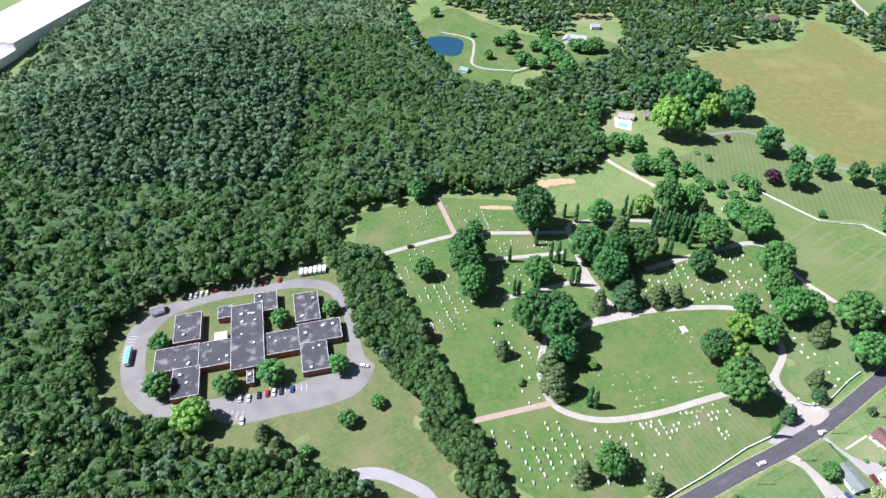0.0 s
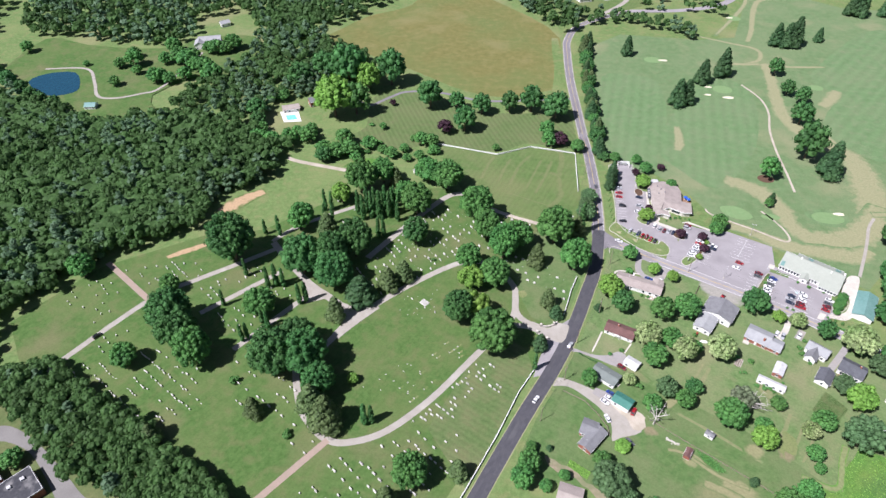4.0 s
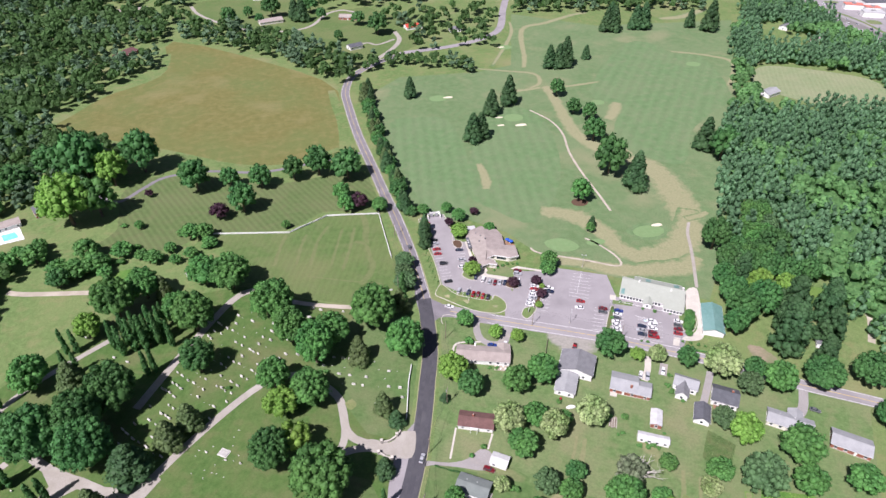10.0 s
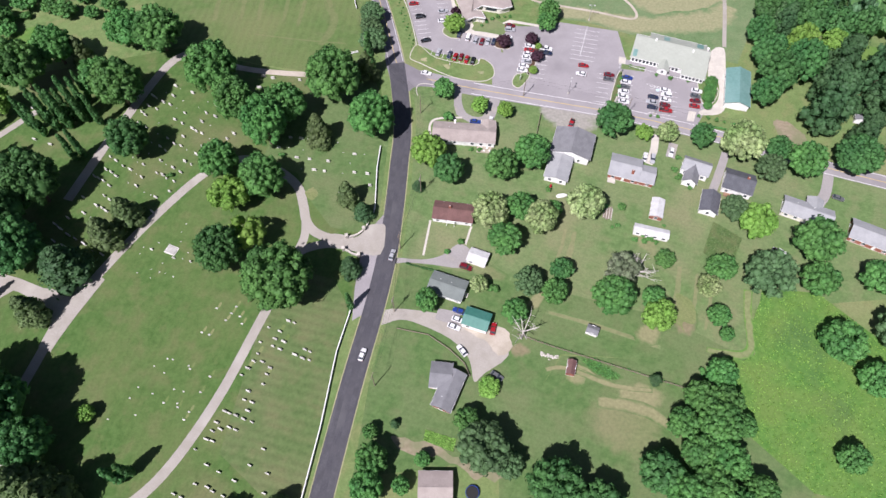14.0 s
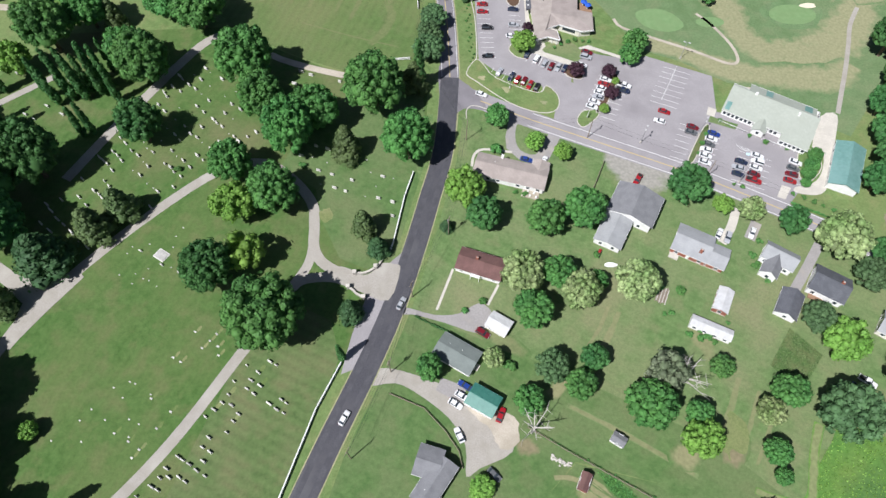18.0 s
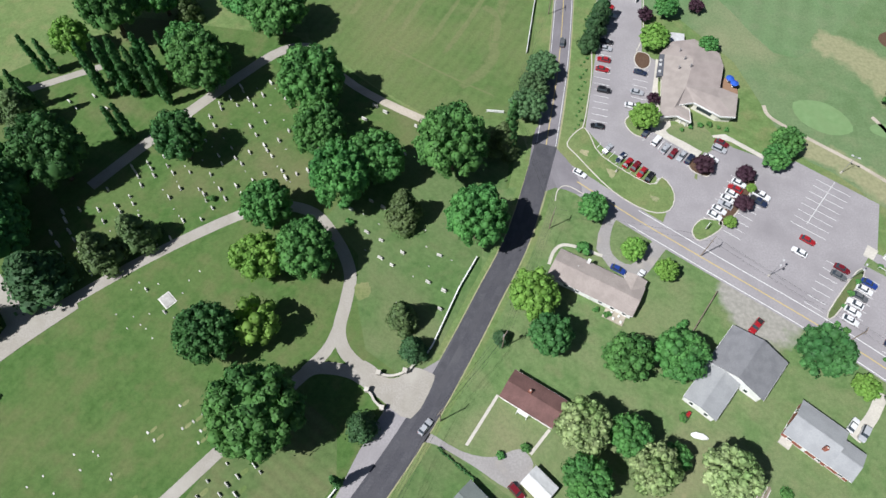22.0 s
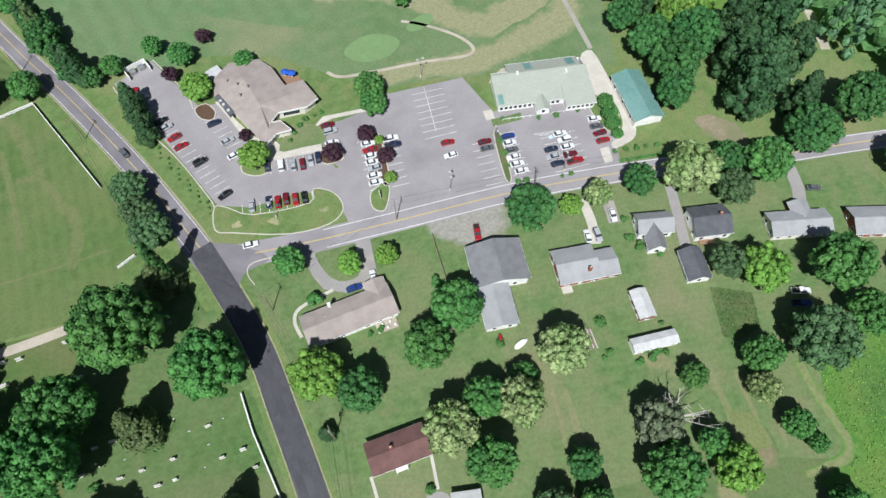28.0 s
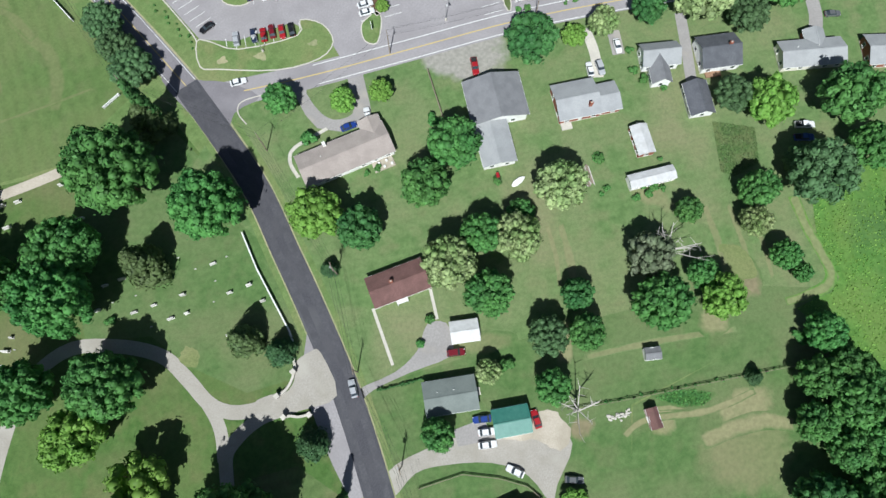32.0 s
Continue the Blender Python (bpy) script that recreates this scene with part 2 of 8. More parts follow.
CLAY = mat("orange_clay", (0.050, 0.104, 0.023), (0.074, 0.135, 0.036), 0.95, 0.4, (0.099, 0.137, 0.045), 0.04, 0.7, 0.4, stripe=(28, 2.2, 0.05, 1.6), c4=(0.143, 0.139, 0.068), scale4=0.03, worn=(0.119, 0.132, 0.054), thin=(0.42, 0.29, 0.175, 0.95))
STREAK_MEADOW = mat("mown_meadow_streak", (0.072, 0.120, 0.035), (0.094, 0.148, 0.046), 0.95, 0.3, (0.122, 0.151, 0.057), 0.03, 0.8, 0.4, stripe=(20, 3.4, 0.10, 5.0), c4=(0.149, 0.155, 0.070), scale4=0.02, worn=(0.118, 0.145, 0.059), thin=(0.180, 0.180, 0.086, 0.42))
PUTTING = mat("putting_green", (0.152, 0.246, 0.102), (0.174, 0.274, 0.120), 0.95, 0.5, (0.164, 0.246, 0.108), 0.2, 0.5)
SAND = mat("sand", (0.62, 0.56, 0.42), (0.72, 0.66, 0.50), 0.95, 1.0, bump=0.3)
ASPHALT_NEW = mat("fresh_asphalt", (0.056, 0.055, 0.064), (0.074, 0.073, 0.083), 0.85, 3.0, (0.086, 0.084, 0.091), 0.15, 0.6, 0.4, c4=(0.11, 0.11, 0.115), scale4=0.05)
ASPHALT_TRACK = mat("polished_asphalt", (0.068, 0.067, 0.076), (0.086, 0.085, 0.094), 0.75, 2.0, (0.058, 0.057, 0.065), 0.3, 0.8, 0.3)
ASPHALT_OLD = mat("worn_asphalt", (0.276, 0.259, 0.264), (0.324, 0.306, 0.312), 0.9, 2.0, (0.248, 0.232, 0.238), 0.12, 0.6, 0.4, c4=(0.222, 0.207, 0.214), scale4=0.05)
ROAD_OLD = mat("road_asphalt", (0.180, 0.168, 0.180), (0.215, 0.202, 0.215), 0.9, 2.0, (0.160, 0.149, 0.160), 0.12, 0.6, 0.4, c4=(0.240, 0.226, 0.238), scale4=0.08)
DRIVE = mat("driveway_asphalt", (0.272, 0.256, 0.246), (0.326, 0.309, 0.298), 0.9, 2.0, (0.240, 0.224, 0.214), 0.12, 0.6, 0.4, c4=(0.36, 0.33, 0.29), scale4=0.12)
GRAVEL = mat("gravel", (0.390, 0.342, 0.280), (0.500, 0.448, 0.368), 0.95, 4.0, (0.309, 0.274, 0.207), 0.15, 0.6, 0.5)
PATHWAY = mat("chip_seal", (0.308, 0.286, 0.251), (0.381, 0.354, 0.314), 0.95, 3.0, (0.286, 0.263, 0.220), 0.2, 0.6, 0.4, c4=(0.414, 0.392, 0.347), scale4=0.1)
ASPHALT_LOT = mat("faded_lot_asphalt", (0.188, 0.180, 0.170), (0.228, 0.218, 0.206), 0.9, 2.0, (0.168, 0.160, 0.152), 0.12, 0.6, 0.4, c4=(0.150, 0.143, 0.136), scale4=0.05)
GRASS_CARE = mat("thin_olive_grass", (0.069, 0.100, 0.033), (0.095, 0.130, 0.047), 0.95, 0.4, (0.119, 0.132, 0.056), 0.04, 0.8, 0.4, c4=(0.163, 0.147, 0.076), scale4=0.03, stripe=(22, 2.6, 0.09, 2.0), worn=(0.140, 0.136, 0.065))
PINKPATH = mat("red_chip_seal", (0.299, 0.225, 0.180), (0.350, 0.274, 0.225), 0.95, 3.0, (0.268, 0.225, 0.171), 0.2, 0.6, 0.4)
CONCRETE = mat("concrete", (0.476, 0.445, 0.387), (0.571, 0.538, 0.475), 0.9, 2.0, (0.428, 0.399, 0.351), 0.3, 0.6, 0.3)
EARTH_DRY = mat("dry_soil", (0.225, 0.185, 0.125), (0.290, 0.245, 0.170), 0.95, 0.8, (0.160, 0.180, 0.090), 0.12, 0.8, 0.5)
MULCH = mat("mulch", (0.085, 0.05, 0.03), (0.12, 0.075, 0.05), 0.95, 3.0)
LINE_WHITE = mat("road_paint_white", (0.60, 0.60, 0.58), (0.75, 0.75, 0.73), 0.8, 4.0)
LINE_YELLOW = mat("road_paint_yellow", (0.46, 0.36, 0.15), (0.54, 0.42, 0.18), 0.8, 4.0)
WATER = mat("pond_water", (0.010, 0.050, 0.085), (0.014, 0.062, 0.098), 0.12, 0.5, spec=0.5)
POOL = mat("pool_water", (0.16, 0.62, 0.66), (0.22, 0.70, 0.74), 0.1, 0.5, spec=0.5)
WHITE = mat("white_paint", (0.74, 0.74, 0.72), (0.82, 0.82, 0.80), 0.6, 3.0, (0.66, 0.65, 0.61), 0.6, 0.5)
SIDING = mat("cream_siding", (0.66, 0.62, 0.53), (0.73, 0.70, 0.62), 0.7, 3.0, (0.58, 0.55, 0.47), 0.5, 0.5)
BRICK = mat("red_brick", (0.24, 0.085, 0.055), (0.34, 0.13, 0.09), 0.9, 8.0, (0.20, 0.08, 0.055), 0.6, 0.5, 0.4)
GLASS = mat("window_glass", (0.03, 0.04, 0.05), (0.05, 0.06, 0.07), 0.08, 1.0, spec=0.6)
SHINGLE_GREY = mat("grey_shingle", (0.168, 0.170, 0.178), (0.218, 0.220, 0.228), 0.9, 5.0, (0.142, 0.144, 0.152), 0.4, 0.6, 0.4, rand=0.05)
SHINGLE_DARK = mat("dark_shingle", (0.085, 0.088, 0.10), (0.13, 0.135, 0.15), 0.9, 5.0, (0.075, 0.078, 0.09), 0.4, 0.6, 0.4, rand=0.05)
SHINGLE_TAUPE = mat("taupe_shingle", (0.292, 0.251, 0.227), (0.373, 0.326, 0.297), 0.9, 5.0, (0.259, 0.222, 0.203), 0.3, 0.6, 0.4, rand=0.05)
SHINGLE_RED = mat("red_brown_shingle", (0.125, 0.065, 0.06), (0.18, 0.10, 0.09), 0.9, 5.0, (0.10, 0.055, 0.05), 0.3, 0.6, 0.4, rand=0.05)
SHINGLE_LIGHT = mat("light_grey_shingle", (0.285, 0.292, 0.296), (0.345, 0.352, 0.356), 0.9, 5.0, (0.252, 0.258, 0.264), 0.3, 0.6, 0.4, rand=0.05)
SHINGLE_SAGE = mat("grey_green_shingle", (0.152, 0.176, 0.164), (0.197, 0.221, 0.207), 0.9, 5.0, (0.135, 0.156, 0.146), 0.3, 0.6, 0.4)
SAGE_METAL = mat("sage_metal_roof", (0.345, 0.370, 0.315), (0.390, 0.415, 0.358), 0.55, 1.0, (0.330, 0.350, 0.298), 0.2, 0.5, spec=0.5)
# Teal base is paled to paint in the sky's reflection.
TEAL_METAL = mat("teal_metal_roof", (0.120, 0.242, 0.218), (0.155, 0.285, 0.260), 0.4, 1.0, (0.20, 0.33, 0.31), 0.12, 0.6, spec=0.7)
TEAL_DARK = mat("dark_teal_metal_roof", (0.040, 0.160, 0.125), (0.055, 0.190, 0.150), 0.45, 1.0, (0.075, 0.21, 0.17), 0.12, 0.6, spec=0.5)
WHITE_METAL = mat("white_metal_roof", (0.480, 0.482, 0.480), (0.560, 0.562, 0.560), 0.5, 1.0, (0.420, 0.415, 0.405), 0.4, 0.6, spec=0.5)
FLAT_ROOF = mat("bitumen_roof", (0.040, 0.041, 0.047), (0.062, 0.063, 0.071), 0.9, 1.5, (0.075, 0.074, 0.080), 0.12, 0.6, c4=(0.235, 0.228, 0.225), scale4=0.20)
BARK = mat("bark", (0.10, 0.075, 0.055), (0.16, 0.12, 0.09), 0.95, 6.0, bump=0.6)
DEADWOOD = mat("dead_wood", (0.42, 0.39, 0.35), (0.55, 0.52, 0.48), 0.95, 5.0, bump=0.4)
STONE = mat("pale_gravestone", (0.46, 0.445, 0.41), (0.64, 0.625, 0.585), 0.8, 4.0, (0.38, 0.37, 0.335), 0.8, 0.5, rand=0.25)
TYRE = mat("rubber", (0.018, 0.018, 0.018), (0.03, 0.03, 0.03), 0.9, 10.0)
CHROME = mat("wheel_alloy", (0.45, 0.45, 0.46), (0.55, 0.55, 0.56), 0.35, 5.0, metal=0.8)
LAMP_CLEAR = mat("headlight_lens", (0.6, 0.6, 0.6), (0.7, 0.7, 0.7), 0.15, 5.0)
LAMP_RED = mat("tail_light_lens", (0.35, 0.02, 0.02), (0.45, 0.03, 0.03), 0.2, 5.0)
POLE_WOOD = mat("weathered_pole", (0.20, 0.16, 0.12), (0.28, 0.23, 0.18), 0.95, 8.0)
METAL_GREY = mat("grey_metal", (0.32, 0.32, 0.33), (0.40, 0.40, 0.41), 0.5, 4.0, metal=0.5)
WIRE = mat("wire", (0.02, 0.02, 0.02), (0.03, 0.03, 0.03), 0.6, 1.0)
BLUE_CLOTH = mat("blue_canvas", (0.02, 0.08, 0.42), (0.03, 0.11, 0.5), 0.8, 4.0)
WOOD_DECK = mat("brown_timber", (0.22, 0.13, 0.08), (0.30, 0.19, 0.12), 0.85, 5.0)


def leaf(name, c1, c2, rand=0.12, island=0.28, tint=False):
    return mat(name, c1, c2, 0.62, 0.7, rand=rand, island=island, spec=0.25, through_light=0.5 if tint else 0.3, tint=tint)


LEAF = leaf("green_leaves", (0.068, 0.194, 0.052), (0.124, 0.290, 0.074), island=0.34)
LEAF_DARK = leaf("dark_green_leaves", (0.050, 0.150, 0.045), (0.090, 0.221, 0.064), island=0.32)
LEAF_LIME = leaf("lime_leaves", (0.153, 0.311, 0.055), (0.230, 0.402, 0.081))
LEAF_OLIVE = leaf("olive_evergreen", (0.102, 0.161, 0.060), (0.153, 0.220, 0.085))
LEAF_CONIFER = leaf("conifer_needles", (0.049, 0.117, 0.046), (0.077, 0.159, 0.061))
LEAF_PURPLE = leaf("purple_leaves", (0.052, 0.025, 0.038), (0.084, 0.039, 0.058))
PLOT_GREEN = mat("plot_weeds", (0.050, 0.101, 0.028), (0.092, 0.155, 0.045), 0.95, 1.6, (0.138, 0.151, 0.065), 0.25, 0.6, 0.6)
LAWN_STRIPED = mat("striped_lawn", (0.070, 0.108, 0.035), (0.091, 0.131, 0.046), 0.95, 0.3, (0.114, 0.131, 0.058), 0.03, 0.7, 0.4, stripe=(-25, 3.6, 0.22, 2.5), worn=(0.114, 0.122, 0.056))
LEAF_BLOSSOM = leaf("blossom_leaves", (0.180, 0.285, 0.092), (0.380, 0.450, 0.215), island=0.5)
LEAF_WILLOW = leaf("grey_green_leaves", (0.079, 0.154, 0.063), (0.121, 0.215, 0.090), island=0.3)
LEAF_GREY = leaf("grey_dying_leaves", (0.127, 0.176, 0.092), (0.239, 0.286, 0.181), island=0.5)
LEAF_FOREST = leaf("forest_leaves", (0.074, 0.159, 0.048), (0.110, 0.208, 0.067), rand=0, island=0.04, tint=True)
# Lighter broadleaf green, with distance haze mixed into the leaf colour.
LEAF_SLOPE = leaf("pale_hazed_forest_leaves", (0.138, 0.230, 0.108), (0.184, 0.287, 0.140), rand=0, island=0.06, tint=True)
LEAF_PINES = leaf("pine_needles", (0.134, 0.237, 0.133), (0.184, 0.296, 0.167), rand=0, island=0.04, tint=True)
# East woods: both greens are lightened and blued to paint in haze.
LEAF_EAST = leaf("hazed_leaves", (0.117, 0.280, 0.099), (0.201, 0.395, 0.138), rand=0, island=0.2, tint=True)
LEAF_EAST_PINES = leaf("hazed_pine_needles", (0.129, 0.269, 0.135), (0.207, 0.377, 0.197), rand=0, island=0.2, tint=True)

# ---- building helpers ----
def part(name, bm, material, parent=None, label="", smooth=False):
    me = bpy.data.meshes.new(name)
    bm.to_mesh(me)
    bm.free()
    me.materials.append(material)
    if smooth:
        me.shade_smooth()
    ob = new(name, me)
    if parent:
        ob.parent = parent
    if label:
        tagged(ob, label)
    return ob


def thing(name, m, label, category, group=""):
    ob = new(name)
    ob.empty_display_size = 0.3
    ob.matrix_basis = m
    return tagged(ob, label, category, group)


def box(bm, x0, y0, z0, x1, y1, z1, bevel=0.0):
    v = [bm.verts.new(p) for p in ((x0, y0, z0), (x1, y0, z0), (x1, y1, z0), (x0, y1, z0), (x0, y0, z1), (x1, y0, z1), (x1, y1, z1), (x0, y1, z1))]
    f = [bm.faces.new([v[i] for i in q]) for q in ((3, 2, 1, 0), (4, 5, 6, 7), (0, 1, 5, 4), (1, 2, 6, 5), (2, 3, 7, 6), (3, 0, 4, 7))]
    if bevel:
        es = {e for q in f for e in q.edges}
        bmesh.ops.bevel(bm, geom=list(es), offset=bevel, segments=1, affect="EDGES")
    return bm


def boxed(*a, **k):
    return box(bmesh.new(), *a, **k)


def prism(bm, pts, z0, z1):
    """A closed prism on a plan outline."""
    a = [bm.verts.new((*p[:2], z0)) for p in pts]
    b = [bm.verts.new((*p[:2], z1)) for p in pts]
    n = len(pts)
    bm.faces.new(list(reversed(a))), bm.faces.new(b)
    for i in range(n):
        bm.faces.new((a[i], a[(i + 1) % n], b[(i + 1) % n], b[i]))
    bmesh.ops.recalc_face_normals(bm, faces=bm.faces)
    return bm


def tube(bm, p, q, r0, r1, sides=7):
    """A tapered round bar from p to q."""
    p, q = Vector(p), Vector(q)
    turn = (q - p).to_track_quat("Z", "Y").to_matrix()
    ring = lambda c, r: [bm.verts.new(c + turn @ Vector((r * math.cos(a), r * math.sin(a), 0))) for a in (2 * math.pi * i / sides for i in range(sides))]
    a, b = ring(p, r0), ring(q, r1)
    for i in range(sides):
        bm.faces.new((a[i], a[(i + 1) % sides], b[(i + 1) % sides], b[i]))
    bm.faces.new(list(reversed(a))), bm.faces.new(b)
    return bm


def curve_through(pts, closed=False, step=4):
    """A smooth line through plan points."""
    n, out = len(pts), []
    for i in range(n if closed else n - 1):
        g = lambda k: Vector(pts[k % n][:2]) if closed else Vector(pts[min(max(k, 0), n - 1)][:2])
        a, b, c, d = g(i - 1), g(i), g(i + 1), g(i + 2)
        for s in range(step):
            t = s / step
            out.append(0.5 * (2 * b + (c - a) * t + (2 * a - 5 * b + 4 * c - d) * t * t + (3 * b - a - 3 * c + d) * t ** 3))
    if not closed:
        out.append(Vector(pts[-1][:2]))
    return out


def hill(x, y):
    """Height of the ground: level, but for the wooded hill in the west."""
    s = min(max((-372 - x) / 200, 0), 1)
    f = min(max((x + 690) / 100, 0), 1)
    b = min(max((-690 - x) / 90, 0), 1) * min(max((x + 1000) / 200, 0), 1)
    return (15 * s * s * (3 - 2 * s) * f * f * (3 - 2 * f) + 10 * b) * math.exp(-((y + 20) / 130) ** 2)


def patch(name, pts, material, z, curved=True, label="", parent=None, thick=0.0):
    """A sheet of ground cover on a plan outline, a little above what it lies on."""
    line = curve_through(pts, True, 3) if curved else [Vector(p[:2]) for p in pts]
    if name.split("_")[0] in ("dry", "rough", "bare", "wood") or name == "meadow_dry":
        amp = 0.075 * max(max(p.x for p in line) - min(p.x for p in line), 6) ** 0.75
        line = [p + Vector((noise.noise((p.x / amp * 0.3, p.y / amp * 0.3, 3.1)), noise.noise((p.x / amp * 0.3, p.y / amp * 0.3, 9.7)))) * amp * 1.7 for p in curve_through([tuple(p) for p in line], True, 4)]
    bm = bmesh.new()
    if thick:
        prism(bm, line, z - thick, z)
    else:
        f = bm.faces.new([bm.verts.new((p.x, p.y, z)) for p in line])
        f.normal_update()
        if f.normal.z < 0:
            f.normal_flip()
    bmesh.ops.triangulate(bm, faces=[f for f in bm.faces if len(f.verts) > 4])
    ob = part(name, bm, material, parent)
    return ob if parent else tagged(ob, label or name.replace("_", " "), name.split("_")[0], kind="structure")


def ribbon(name, pts, width, material, z, label="", offset=0.0, dashes=None, height=0.0, smooth=5, parent=None):
    """A strip along a plan line: a road, a path, a kerb or a painted line."""
    line = curve_through(pts, False, smooth)
    bm, w = bmesh.new(), (width if isinstance(width, (list, tuple)) else [width, width])
    prev, run = None, 0.0
    for i, p in enumerate(line):
        d = (line[min(i + 1, len(line) - 1)] - line[max(i - 1, 0)]).normalized()
        nrm = Vector((-d.y, d.x))
        k = i / (len(line) - 1) * (len(w) - 1)
        ww = w[int(k)] + (w[min(int(k) + 1, len(w) - 1)] - w[int(k)]) * (k - int(k))
        l, r = p + nrm * (offset + ww / 2), p + nrm * (offset - ww / 2)
        cur = [bm.verts.new((r.x, r.y, z)), bm.verts.new((l.x, l.y, z))]
        if height:
            cur += [bm.verts.new((l.x, l.y, z - height)), bm.verts.new((r.x, r.y, z - height))]
        if prev:
            run += (p - line[i - 1]).length
            if not dashes or int(run / dashes) % 2 == 0:
                bm.faces.new((prev[0], cur[0], cur[1], prev[1]))
                if height:
                    bm.faces.new((prev[1], cur[1], cur[2], prev[2])), bm.faces.new((prev[3], cur[3], cur[0], prev[0]))
        prev = cur
    ob = part(name, bm, material, parent)
    return ob if parent else tagged(ob, label or name.replace("_", " "), name.split("_")[-1], kind="structure")


def cover_sheet(name, verts, faces, cover, material, label):
    me = bpy.data.meshes.new(name)
    me.from_pydata(verts, [], faces)
    me.attributes.new("cover", "FLOAT", "POINT").data.foreach_set("value", cover)
    me.materials.append(material)
    return tagged(new(name, me), label, name.split("_")[-1], kind="structure")


def soft_ribbon(name, pts, widths, material, z, label):
    """A strip of thin ground cover whose sides and ends fray out."""
    line = curve_through(pts, False, 6)
    verts, cover, n = [], [], len(line)
    for i, p in enumerate(line):
        d = (line[min(i + 1, n - 1)] - line[max(i - 1, 0)]).normalized()
        k = i / (n - 1) * (len(widths) - 1)
        w = widths[int(k)] + (widths[min(int(k) + 1, len(widths) - 1)] - widths[int(k)]) * (k - int(k))
        for u, c in ((1, 0), (0.45, 1), (0, 1), (-0.45, 1), (-1, 0)):
            q = p + Vector((-d.y, d.x)) * w * (0.62 * u + 0.10 * noise.noise((p.x / 7, p.y / 7, u)))
            verts.append((q.x, q.y, z))
            cover.append(0.0 if i in (0, n - 1) else float(c))
    faces = [(5 * i + j, 5 * i + j + 1, 5 * i + j + 6, 5 * i + j + 5) for i in range(n - 1) for j in range(4)]
    return cover_sheet(name, verts, faces, cover, material, label)


def soft_patch(name, pts, material, z, label, edge=0.45):
    """A rounded patch of thin ground cover that frays out at its rim."""
    line = curve_through(pts, True, 4)
    n = len(line)
    c = sum(line, Vector((0, 0))) / n
    verts = [(c.x, c.y, z)]
    for k in (1 - edge, 1.12):
        verts += [(c.x + (p.x - c.x) * k, c.y + (p.y - c.y) * k, z) for p in line]
    faces = [(0, 1 + i, 1 + (i + 1) % n) for i in range(n)]
    faces += [(1 + i, 1 + n + i, 1 + n + (i + 1) % n, 1 + (i + 1) % n) for i in range(n)]
    return cover_sheet(name, verts, faces, [1.0] * (n + 1) + [0.0] * n, material, label)


def inside(x, y, poly):
    hit = False
    for (a, b), (c, d) in zip(poly, poly[1:] + poly[:1]):
        if (b > y) != (d > y) and x < (c - a) * (y - b) / (d - b) + a:
            hit = not hit
    return hit

# ---- ground, roads, paths ----
def ground_sheet():
    def marks(lo, hi):
        fine = np.arange(lo, hi + 1, 30.0)
        return np.concatenate([[-4500, -3000, -2000, lo - 250], fine, [hi + 250, 2000, 3000, 4500]])
    xs, ys = marks(-1100, 600), marks(-500, 900)
    verts = [(x, y, hill(x, y)) for y in ys for x in xs]
    n = len(xs)
    faces = [(j * n + i, j * n + i + 1, (j + 1) * n + i + 1, (j + 1) * n + i) for j in range(len(ys) - 1) for i in range(n - 1)]
    me = bpy.data.meshes.new("ground")
    me.from_pydata(verts, [], faces)
    me.materials.append(GRASS)
    return tagged(new("ground", me), "green summer grassland that reaches the horizon", "ground", kind="structure")


ground_sheet()
patch("lawn_cemetery", [(-24, -3), (-36, -30), (-60, -75), (-84, -125), (-125, -128), (-172, -106), (-229, -82), (-288, -60), (-314, -30), (-288, 16), (-240, 50), (-205, 60), (-150, 115), (-90, 116), (-40, 88), (-6, 82), (-8, 40)], GRASS_CEM, 0.02, False, "mown cemetery lawn with dry spots")
patch("meadow_fenced", [(-109, 169), (-64.5, 161), (-40.5, 174), (-8.5, 169), (-6, 122), (-8, 92), (-38, 89), (-57, 98), (-86, 116)], MEADOW, 0.03, False, "mown meadow behind a white fence")
patch("field_hay", [(-245, 352), (-219, 407), (-170, 456), (-169, 537), (-67, 446), (-15, 371), (-21, 260), (-62, 243), (-100, 251), (-149, 284), (-204, 315)], HAY, 0.03, True, "golden hay field")
patch("fairway_golf", [(14, 175), (10, 260), (8, 352), (44, 388), (118, 384), (153, 393), (204, 547), (282, 485), (440, 468), (322, 283), (241, 171), (182, 85), (150, 48), (132, 60), (108, 82), (80, 98), (64, 132), (40, 155)], FAIRWAY, 0.03, False, "mown golf fairway with pale stripes")
patch("lawn_backyards", [(-14, 62), (5, 70), (60, 45), (120, 12), (180, -30), (150, -70), (100, -62), (92, -80), (75, -75), (30, -62), (0, -90), (-45, -85), (-25, -30), (-8, 14)], GRASS_YARD, 0.025, False, "mown grass of the back gardens")
patch("lawn_gardens", [(-19, -12), (30, -36), (70, -58), (92, -80), (75, -76), (30, -62), (0, -90), (-45, -85), (-25, -30)], GRASS_SOUTH, 0.029, False, "deeper green grass of the southern gardens")
patch("lawn_field", [(75, -75.6), (30, -62.6), (10, -80), (0, -90), (-8, -120), (60, -140), (90, -122), (78, -100), (80, -90), (79, -75)], GRASS_SOUTH, 0.027, False, "green grass behind the wire fence")
patch("lawn_corner", [(-7, 42), (-13, 18), (-24, -1), (-38, 6), (-44, 20), (-47, 34), (-60, 44), (-50, 66), (-30, 82), (-8, 80)], GRASS_SOUTH, 0.024, False, "mown cemetery lawn in the corner by the road")
